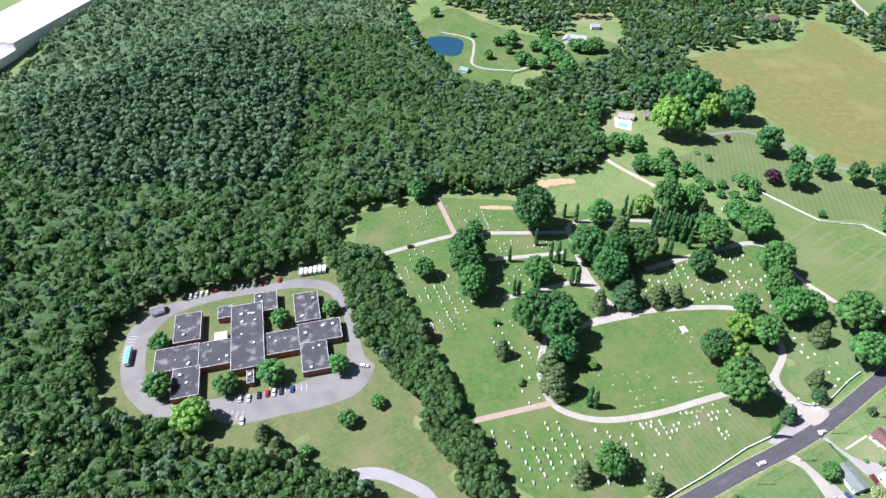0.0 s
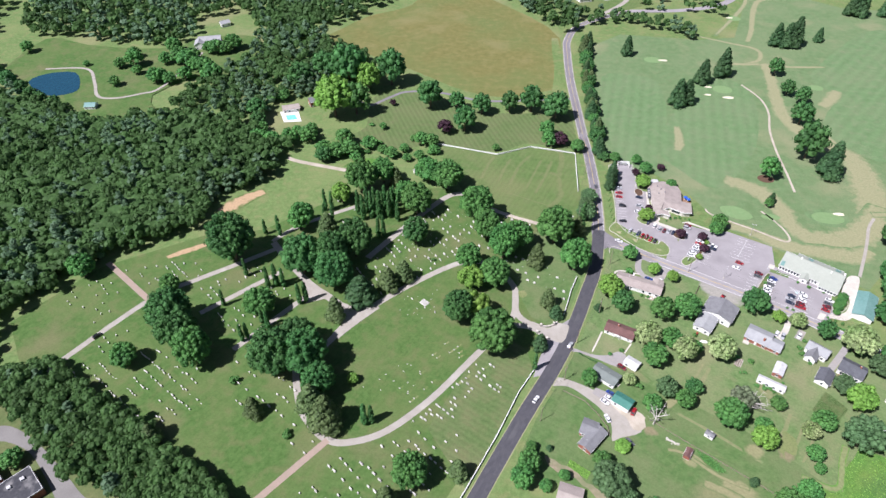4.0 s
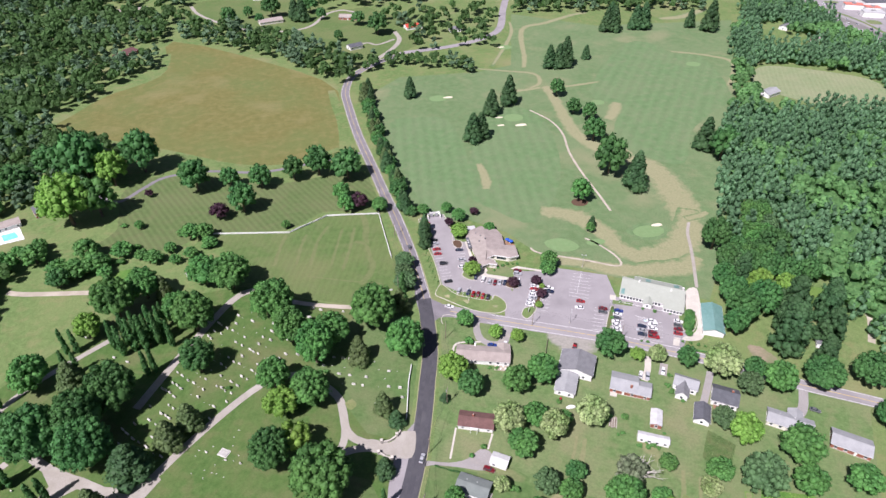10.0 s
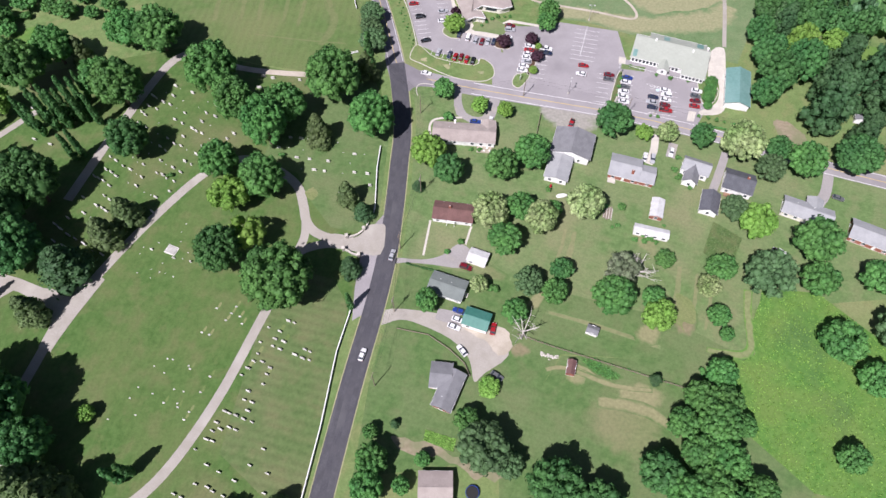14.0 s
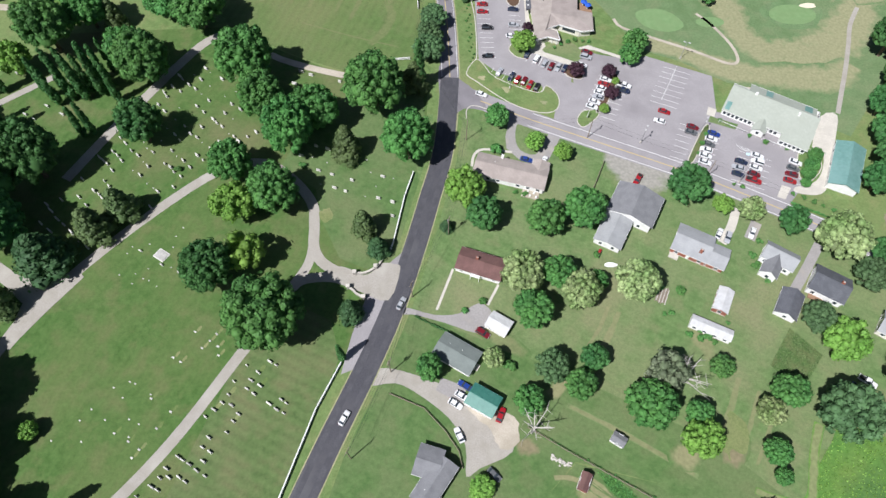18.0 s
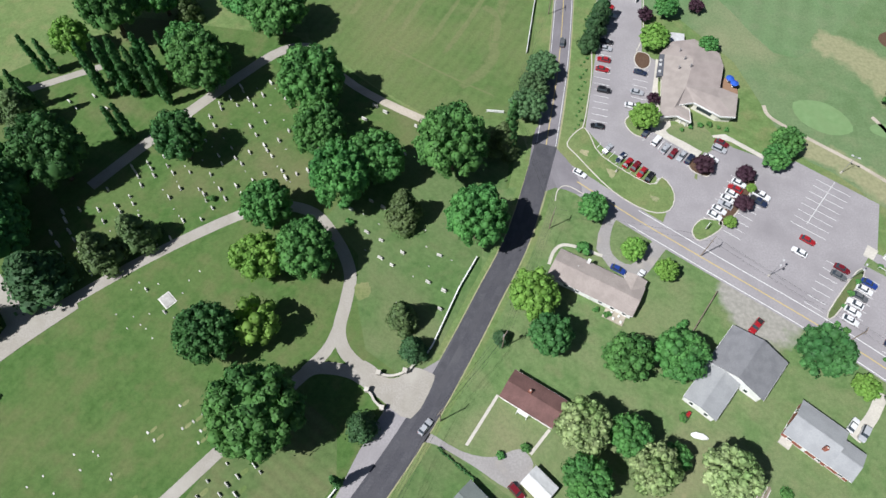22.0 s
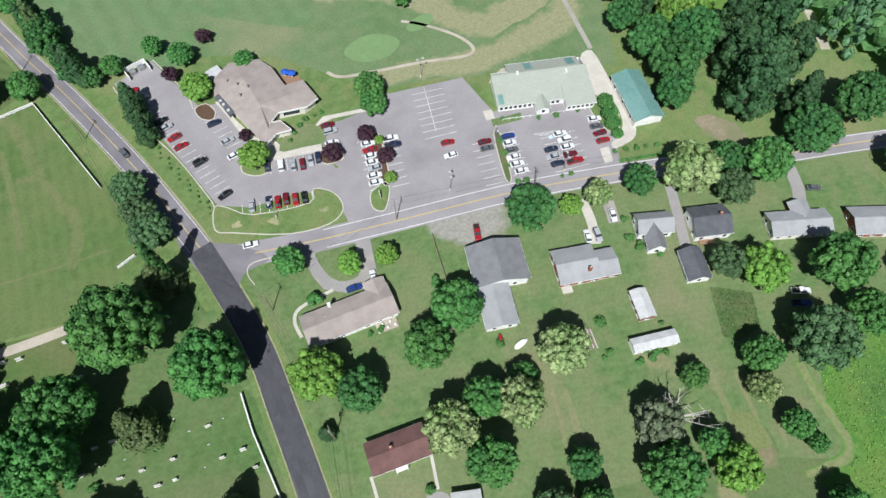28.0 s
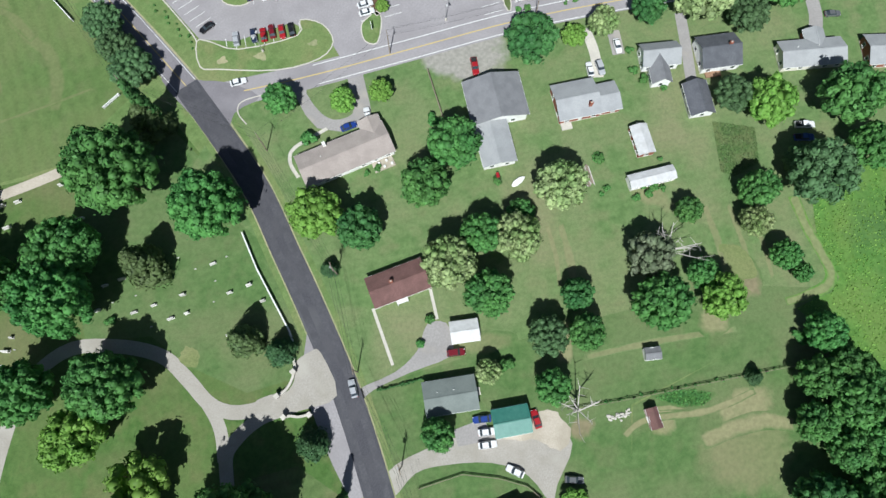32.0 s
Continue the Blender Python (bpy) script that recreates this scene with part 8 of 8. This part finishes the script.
def near_path(x, y, gap=3.0):
    p = Vector((x, y))
    for a, b in PATHS_CLEAR:
        a, b = Vector(a), Vector(b)
        t = max(0, min(1, (p - a).dot(b - a) / (b - a).length_squared))
        if (a.lerp(b, t) - p).length < gap:
            return True
    return False


def graves(poly, row_dir, row_gap, gap, keep, kinds, limit=400):
    """Rows of gravestones inside a plan outline."""
    global placed
    d = Vector((math.cos(radians(row_dir)), math.sin(radians(row_dir))))
    q = Vector((-d.y, d.x))
    c = sum((Vector(p) for p in poly), Vector((0, 0))) / len(poly)
    n = 0
    for i in range(-30, 31):
        run = -110 + rng_s.uniform(0, gap)
        while run < 110:
            run += gap * rng_s.uniform(0.6, 1.5)
            p = c + q * (i * row_gap + rng_s.uniform(-0.5, 0.5)) + d * run
            if not inside(p.x, p.y, poly) or near_path(p.x, p.y) or rng_s.random() > keep or n >= limit:
                continue
            n += 1
            k = rng_s.choice(kinds)
            turn = row_dir + rng_s.uniform(-4, 4)
            if placed < 295:
                copy_thing(STONES[k], pose(p.x, p.y, 0.02, 0, 0, turn) @ Matrix.Diagonal((rng_s.uniform(0.7, 1.1), 0.85, rng_s.uniform(0.8, 1.15), 1)))
                placed += 1
            else:
                w, dd, hh = ((1.3, .36, .9), (0.9, .32, .85), (1.6, .42, .95), (.6, .36, .1), (.8, .8, 2.0))[k]
                b = boxed(-w / 2, -dd / 2, 0, w / 2, dd / 2, hh)
                b.transform(pose(p.x, p.y, 0.02, 0, 0, turn))
                tmp = bpy.data.meshes.new("tmp")
                b.to_mesh(tmp)
                extra.from_mesh(tmp)
                b.free()
                bpy.data.meshes.remove(tmp)


graves([(-144, 6), (-142, 28), (-126, 49), (-112, 83), (-100, 91), (-81, 96), (-62, 58), (-84, 47), (-89, 39), (-114, 18), (-129, 4)], -45, 4.8, 3.6, 0.74, [0, 0, 0, 1, 2, 3, 3])
graves([(-60, 58), (-39, 55), (-15, 41), (-21, 18), (-38, 18), (-47, 37)], -20, 5.0, 3.8, 0.62, [0, 0, 2, 3])
graves([(-63, 95), (-38, 88), (-40, 65), (-53, 74)], -20, 6.0, 5.0, 0.5, [0, 2])
ROWS = [(-64.8, -29.3, 1), (-57.9, -28.5, 2), (-56.0, -29.7, 1), (-61.2, -31.7, 0), (-68.1, -34.1, 1), (-63.1, -34.0, 2), (-60.3, -35.8, 2), (-64.1, -36.5, 0), (-61.9, -38.2, 2), (-69.3, -38.0, 1),
        (-70.9, -40.3, 0), (-68.1, -41.2, 2), (-73.0, -42.3, 2), (-75.2, -44.2, 0), (-65.8, -43.9, 2), (-67.1, -45.9, 0), (-68.6, -49.0, 1), (-73.5, -50.2, 2), (-75.0, -52.8, 0), (-72.7, -54.2, 2), (-74.2, -56.7, 2)]
ROWS += [(-81.4, -55.1, 2), (-80.1, -56.0, 0), (-78.0, -57.3, 2), (-75.8, -59.0, 2), (-73.3, -60.6, 0), (-84.2, -58.1, 2), (-85.7, -60.5, 0), (-83.2, -60.5, 2), (-80.4, -60.6, 2), (-78.5, -61.9, 0), (-87.6, -62.7, 2),
         (-85.8, -63.7, 0), (-91.2, -65.0, 1), (-57.2, -41.3, 2), (-54.9, -43.1, 2), (-52.8, -44.3, 1), (-53.7, -40.3, 0), (-52.2, -41.4, 1)]
for x, y, k in ROWS:
    copy_thing(STONES[k], pose(x, y, 0.02, 0, 0, -36 + rng_s.uniform(-4, 4)) @ Matrix.Diagonal((rng_s.uniform(0.75, 0.95), 0.7, rng_s.uniform(0.7, 0.9), 1)))
placed += len(ROWS)
for x, y, k in ROWS[3:16:3]:
    patch("worn_plot", [(x + 0.3, y + 0.9), (x + 1.1, y + 0.3), (x + 2.2, y + 1.8), (x + 1.5, y + 2.5)], MEADOW_DRY, 0.05, True, "dry worn grave plot in the lawn")
for x, y in ((-75.1, -18.7), (-79.0, -23.1), (-76.9, -20.9), (-74.2, -22.8), (-73.7, -25.7), (-87.3, -25.7), (-84.9, -27.2), (-81.8, -17.7), (-91.8, -38.0), (-85.5, -42.2), (-88.8, -46.8), (-96.2, -50.1), (-100.6, -47.6), (-92.7, -52.5), (-94.4, -54.7)):
    copy_thing(STONES[3], pose(x, y, 0.03, 0, 0, -36 + rng_s.uniform(-6, 6)) @ Matrix.Diagonal((1.5, 1.4, 1.6, 1)))
    patch("worn_plot", [(x + 0.4, y + 0.6), (x + 1.0, y + 0.1), (x + 1.9, y + 1.5), (x + 1.4, y + 2.0)], MEADOW_DRY, 0.05, True, "dry worn grave plot in the lawn")
placed += 15
graves([(-82, 37), (-86, 23), (-109, 13), (-112, 1), (-90, -3), (-89, 14)], -34, 3.4, 2.4, 0.42, [3, 3, 3, 1], 60)
graves([(-145, -116), (-124, -88), (-100, -78), (-84, -66), (-66, -68), (-72, -90), (-100, -118), (-124, -130)], -36, 5.4, 3.0, 0.55, [0, 0, 1, 2])
graves([(-264, -57), (-246, -48), (-228, -37), (-202, -46), (-189, -66), (-203, -78), (-215, -85), (-246, -71)], -31, 5.6, 2.3, 0.72, [0, 0, 1, 1, 2, 3])
graves([(-188, -34), (-153, -48), (-131, -76), (-135, -89), (-151, -78), (-160, -70), (-178, -68), (-182, -57)], -31, 7.0, 3.2, 0.5, [0, 1, 2])
graves([(-298, -10), (-281, 12), (-258, -4), (-268, -28)], -39, 4.5, 4.0, 0.45, [0, 1])
graves([(-274, 14), (-239, 29), (-222, 20), (-244, 2)], -39, 4.5, 3.5, 0.5, [0, 1])
graves([(-224, 6), (-192, 36), (-190, 24), (-217, -6)], -39, 4.5, 3.5, 0.6, [0, 1, 2])
graves([(-209, -14), (-181, 18), (-168, 8), (-192, -27)], -39, 4.5, 3.5, 0.6, [0, 1, 2])
graves([(-268, -51), (-250, -12), (-245, -27), (-260, -56)], -39, 5, 4.0, 0.5, [0, 1])
graves([(-172, 94), (-145, 99), (-142, 60), (-160, 63)], -30, 7, 6, 0.35, [0, 2])
graves([(-120, -36), (-88, -27), (-92, -53), (-121, -56)], -34, 4.0, 3.0, 0.2, [3, 3, 3], 24)
ob = tagged(part("gravestones", extra, STONE), "many pale gravestones in rows on the far lawns", "gravestones", kind="stuff")
vault = thing("grave_ledger", pose(-96.5, 9.9, 0.02, 0, 0, -35), "broad flat pale stone ledger", "gravestone")
part("ledger", boxed(-1.9, -1.5, 0, 1.9, 1.5, 0.3, bevel=0.05), STONE, vault)
part("plinth", boxed(-2.2, -1.8, 0, 2.2, 1.8, 0.12), STONE, vault)

# ---- dead trees, rubble heap, campers ----
def dead_tree(x, y, h, seed, label):
    rr = random.Random(seed)
    root = thing("dead_tree", pose(x, y, 0.02), label, "dead tree")
    part("trunk", tube(bmesh.new(), (0, 0, 0), (0.3, 0.2, h * 0.45), 0.42, 0.28, 9), DEADWOOD, root)
    for i in range(9):
        a, z0, ln = rr.uniform(0, 6.28), h * rr.uniform(0.2, 0.45), h * rr.uniform(0.35, 0.6)
        bm = bmesh.new()
        e = Vector((math.cos(a) * ln * 0.75, math.sin(a) * ln * 0.75, z0 + ln * 0.65))
        s = Vector((0.2, 0.1, z0))
        tube(bm, s, e, 0.17, 0.06, 6)
        for k in range(4):
            m = s.lerp(e, rr.uniform(0.4, 0.95))
            tube(bm, m, m + Vector((rr.uniform(-1, 1), rr.uniform(-1, 1), rr.uniform(0.1, 0.9))) * ln * 0.32, 0.07, 0.025, 5)
        part("branch", bm, DEADWOOD, root)


dead_tree(18.6, -53.4, 13.5, 3, "bare bleached dead tree with forked branches")
dead_tree(63.6, -41.6, 15.5, 4, "half-dead tree with bleached bare branches")
heap = thing("rubble_heap", pose(25.8, -62.0, 0.02, 0, 0, -30), "low long heap of pale broken stones on grass", "rubble heap")
rs = random.Random(19)
for i in range(46):
    u = rs.uniform(-1, 1)
    x, y, r = 2.9 * u, rs.gauss(0, 0.45) + 0.5 * u * u, rs.uniform(0.16, 0.36)
    z = max(0.1, 0.5 * (1 - u * u) - abs(y) * 0.5) * rs.uniform(0.4, 1.0)
    bm = bmesh.new()
    bmesh.ops.create_icosphere(bm, subdivisions=1, radius=r)
    for v in bm.verts:
        v.co = Vector((v.co.x * 1.3 + x, v.co.y + y, v.co.z * 0.7 + z)) + Vector((rs.uniform(-1, 1), rs.uniform(-1, 1), rs.uniform(-1, 1))) * r * 0.18
    part("stone", bm, CONCRETE if i % 3 else DEADWOOD, heap)
rc = random.Random(9)
for i in range(60):
    u, v = rc.uniform(0, 1), i % 5
    x, y = 235 + u * 215 + v * 6, 605 - u * 42 + v * 12
    cp = thing("camper", pose(x, y, 0.06, 0, 0, -10 + rc.uniform(-4, 4)), "far white parked camper trailer", "camper", "campers in storage")
    part("body", boxed(-4, -1.2, 0.5, 4, 1.2, 3.1, bevel=0.2), PAINT["white"], cp)
    part("roof_panel", boxed(-3.7, -1.0, 3.09, 3.7, 1.0, 3.16), WHITE_METAL, cp)

patch("island_fork", [(-47.6, 0.9), (-43.4, 1.3), (-46.2, 5.2)], GRASS_CEM, 0.09, False, "small triangular grass island in the path fork")
patch("wood_lawn", [(204, 49), (224, 35), (211, 28), (199, 34), (190, 45)], GRASS_LUSH, 0.05, True, "bright grass glade behind the pines")
patch("wood_floor", [(149, 14), (154, 13), (158, 5), (156, -2), (151, -3), (148, 5)], EARTH_DRY, 0.05, True, "bare brown ground under the pines")
ribbon("drive_wood", [(240, 34), (226, 24), (222, 16), (210, 2)], 3.4, GRAVEL, 0.06, "pale drive in the woods")
soft_ribbon("mown_margin", [(102.5, -55), (98.6, -62), (96.4, -67.4), (93.6, -74.4), (89.8, -76.6), (83.6, -74.6), (78.4, -72)], [2.4, 2.2, 2.2, 2.6, 2.2, 1.6], MARGIN, 0.047, "pale mown margin of the tall grass")
for k, (pts, m) in enumerate((([(80, -56), (79.5, -62), (75, -66), (71, -63), (73, -57)], EARTH_SOUTH), ([(66, -60), (63, -66), (57, -64), (58, -59)], DRY_SOUTH), ([(24, -42), (30, -37), (35, -36), (30, -42), (26, -45)], DRY_SOUTH), ([(29, -70), (34, -67), (37, -70), (33, -74)], DRY_SOUTH), ([(74, -20), (77, -27), (78, -34), (74, -34), (71, -25)], STREAK_YARD), ([(44, -78), (53, -78), (58, -84), (52, -88), (45, -84)], DRY_SOUTH), ([(34, -80), (44, -84), (54, -88), (52, -98), (40, -100), (32, -92)], STREAK_SOUTH), ([(14, -56), (19, -55), (20, -59), (15, -60)], EARTH_SOUTH), ([(8, -18), (20, -28), (17, -31), (5, -22)], STREAK_SOUTH))):
    soft_patch("dry_spot", pts, m, 0.040 + 0.001 * k, "thin dry spot in the grass")
for k, (x, y, a, ln, w) in enumerate(((51, -17, 236, 20, 1.6), (48, -15, 236, 17, 1.0), (83, -40, 238, 20, 1.6), (88, -44, 238, 24, 1.2), (92, -47, 239, 22, 1.0), (30, -46, 327, 40, 1.2))):
    c, d = Vector((x, y)), Vector((math.cos(radians(a)), math.sin(radians(a))))
    soft_ribbon("mown_streak", [tuple(c), tuple(c + d * ln * 0.5 + Vector((-d.y, d.x)) * 0.6), tuple(c + d * ln)], [w, w * 1.3, w], STREAK_YARD, 0.0325 + 0.001 * k, "straw-coloured mowing streak")
for k, (pts, w) in enumerate((([(-19, 172), (-18, 161), (-19.6, 147), (-21, 132), (-19.6, 120), (-23, 110), (-29, 103)], 3.2), ([(-58, 118), (-43, 111.4), (-29.5, 106), (-16.7, 101.5)], 0.7), ([(-54, 125), (-48.5, 148), (-40.5, 164)], 2.0), ([(-43, 122), (-37.4, 142), (-32, 160)], 1.6), ([(-37, 117), (-31, 135), (-25, 159)], 1.8), ([(-27, 144), (-21, 139), (-19.7, 126)], 2.4), ([(-62, 128), (-58, 146), (-54, 158)], 1.8), ([(-74, 130), (-70, 148), (-66, 160)], 2.0))):
    soft_ribbon("mown_streak", pts, [w, w * 1.4, w, w * 1.3, w], STREAK_MEADOW, 0.0325 + 0.001 * k, "straw-coloured mowing streak in the meadow")
for k, (pts, w) in enumerate((([(23, -66), (30, -67), (41, -75), (48, -78.5), (55, -81)], 1.3), ([(31, -64.6), (38, -70.4), (41, -73)], 0.9), ([(36, -80), (46, -84), (52, -88), (56, -93)], 3.0))):
    soft_ribbon("worn_track", pts, [w, w * 1.3, w], DRY_SOUTH, 0.0505 + 0.001 * k, "dry worn track behind the wire fence")
WEEDS = [(35.5, -64.8), (40, -66.6), (45, -71), (47.4, -75), (43, -74.4), (39, -71.4)]
soft_patch("weed_bed", WEEDS, WEED_SOUTH, 0.055, "dense green weeds along the wire fence")

patch("lawn_estate", [(-156, 250), (-171, 231), (-167, 189), (-176, 172), (-136, 160), (-110, 172), (-66, 165), (-42, 180), (-10, 176), (-12, 225), (-71, 221), (-109, 238)], LAWN_STRIPED, 0.03, True, "striped mown lawn of the estate")
patch("bare_patch", [(-45.5, 24), (-42, 25.5), (-40.8, 22), (-43.6, 20)], MEADOW_DRY, 0.047, True, "bare dry patch in the grass")
ribbon("drive_estate", [(-206, 243), (-190, 236), (-172, 222), (-158, 236), (-145, 248), (-118, 250), (-80, 240), (-40, 246), (-9, 252)], 3.0, ROAD_OLD, 0.055, "narrow shaded estate drive")

root = thing("garden_hedge", pose(0, 0, 0.02), "long clipped green hedge beside the road", "hedge")
q, cv, cf = crown_arrays(RNG, 30, 30, 0.11, "column")
o = new("clipped_hedge", mesh_from("clipped_hedge", q, cv, cf, LEAF))
o.parent, o.matrix_basis = root, Matrix.LocRotScale((117.4, 20.4, 0.6), (Vector((129.8, 13.2, 0)) - Vector((117.4, 20.4, 0))).to_track_quat("Z", "Y"), (0.95, 0.95, 3.2))
patch("entrance_pad", [(100.6, 64.6), (103.4, 63.0), (101.4, 59.4), (98.8, 60.8)], CONCRETE, 0.08, False, "pale concrete pad beside the clubhouse")
patch("terrace_club", [(110.8, 72.0), (118.6, 73.8), (119.6, 72.2), (117.0, 69.0)], GRAVEL, 0.08, True, "pale paved terrace behind the clubhouse")
patch("lawn_club", [(100.2, 60.2), (103.2, 58.4), (109.6, 55.6), (107.8, 53.2), (98.6, 57.4)], GRASS_YARD, 0.09, False, "strip of lawn before the clubhouse")
stalls([(106.2, 46.4, 0.9, -0.55, 8, -60, 3.0)])

patch("mulch_ring", [(121 + 5.6 * math.cos(a), 153 + 4.6 * math.sin(a)) for a in (2 * math.pi * i / 10 for i in range(10))], MULCH, 0.05, True, "dark mulch ring under a tree on the course")
patch("bare_soil", [(-31, -76), (-21.7, -79.3), (-12.4, -86.1), (-1.7, -92.2), (2.0, -91.7), (0.7, -96.2), (-8.5, -93.3), (-18.6, -84.6), (-27.2, -81.2)], EARTH_DRY, 0.047, True, "dry garden soil between beds")
patch("vegetable_bed", [(-20.1, -75.7), (-11.2, -81.1), (-13.1, -84.6), (-21.3, -79.0)], GRASS_LUSH, 0.06, False, "green vegetable bed")
tp = thing("trampoline", pose(-10.4, -97.6, 0.04), "round dark garden trampoline on grass", "trampoline")
part("jumping_mat", tube(bmesh.new(), (0, 0, 0.82), (0, 0, 0.86), 1.9, 1.9, 20), TYRE, tp)
for k in range(6):
    a = k * math.pi / 3
    part("leg", tube(bmesh.new(), (2.0 * math.cos(a), 2.0 * math.sin(a), 0), (2.0 * math.cos(a), 2.0 * math.sin(a), 0.84), 0.05, 0.05, 6), METAL_GREY, tp)
for k in range(16):
    a, b = k * math.pi / 8, (k + 1) * math.pi / 8
    part("rim", tube(bmesh.new(), (2.05 * math.cos(a), 2.05 * math.sin(a), 0.85), (2.05 * math.cos(b), 2.05 * math.sin(b), 0.85), 0.12, 0.12, 6), PAINT["blue"] if "blue" in PAINT else METAL_GREY, tp)


def tufts(name, poly, n, size, material, label, z=0.05):
    """Tall weeds and grass tufts scattered over a plan outline."""
    rng = np.random.default_rng(len(poly) * 100 + n)
    xs, ys = [p[0] for p in poly], [p[1] for p in poly]
    pts = rng.uniform((min(xs), min(ys)), (max(xs), max(ys)), (n * 2, 2))
    keep = [p for p in pts if inside(p[0], p[1], poly) and noise.noise((p[0] / 9, p[1] / 9, 2.0)) > -0.45][:n]
    c = np.array([(p[0], p[1], z + 0.12) for p in keep])
    nrm = rng.normal(0, 0.5, (len(c), 3)) + (0, 0, 1.0)
    ob = new(name, mesh_from(name, leaf_quads(rng, c, nrm, size), np.zeros((0, 3)), np.zeros((0, 3), int), material))
    return tagged(ob, label, "weeds", kind="stuff")


tufts("tall_weeds", [(108, -55), (104, -60.5), (98, -66.6), (95.6, -73), (93.6, -77.4), (89, -78.6), (82.6, -76), (79, -75), (80, -90), (78, -100), (90, -122), (112, -132), (136, -112), (138, -84), (126, -62)], 5000, 0.26, LEAF_LIME, "tufts of tall bright green weeds")
tufts("fence_weeds", WEEDS, 900, 0.22, LEAF, "dense weeds along the wire fence")
tufts("plot_weeds", [(103.1, -25.5), (110.4, -34.8), (103.4, -42.3), (95.5, -40.6), (93.5, -36.9)], 1400, 0.2, LEAF_OLIVE, "overgrown weeds of the garden plot")
tufts("bed_plants", [(-20.1, -75.7), (-11.2, -81.1), (-13.1, -84.6), (-21.3, -79.0)], 700, 0.22, LEAF_LIME, "low green plants of the garden bed")

ribbon("grass_margin", [(-252, 340), (-240, 372), (-216, 410), (-180, 446), (-172, 500)], [10, 20, 16, 22, 10], GRASS, 0.036, "green grass margin of the hay field")
ribbon("grass_margin", [(-22, 256), (-17, 300), (-19, 345), (-20, 372)], [5, 9, 8, 6], GRASS, 0.036, "green grass margin of the hay field")
ribbon("grass_margin", [(-204, 318), (-149, 287), (-100, 254), (-62, 246), (-24, 262)], [8, 5, 6, 5, 6], GRASS, 0.036, "green grass margin of the hay field")

# ---- garden clutter behind the brick house ----
wp = thing("timber_stack", pose(65.6, -12.4, 0.02, 0, 0, 62), "stack of weathered grey planks lying on grass", "timber stack")
for i in range(3):
    part("bearer", boxed(-2.4 + i * 2.2, -1.7, 0, -2.2 + i * 2.2, 1.7, 0.14), DEADWOOD, wp)
for i in range(11):
    a = rc.uniform(-0.35, 0.35)
    part("plank", boxed(-2.9 + a, -1.75 + i * 0.32, 0.14, 2.7 + a, -1.50 + i * 0.32, 0.22 + 0.14 * (i % 3)), POLE_WOOD if i % 3 else DEADWOOD, wp)
for i in range(9):
    tree("shrub", 72 + 1.25 * math.cos(i * 0.7), -11 + 1.25 * math.sin(i * 0.7), 0.62, 0.6, "low plants in a round bed")
for x, y, r in ((65, -19, 0.9), (47, 3, 1.5), (98.6, 0.4, 1.7), (98.4, -3.4, 1.9), (102.6, 5.4, 1.5), (74.6, -25, 1.3), (76.6, -27.2, 1.6), (78.2, -29.4, 1.3), (58, 9.2, 1.0)):
    tree("shrub", x, y, r, 0.75, "garden shrubs")
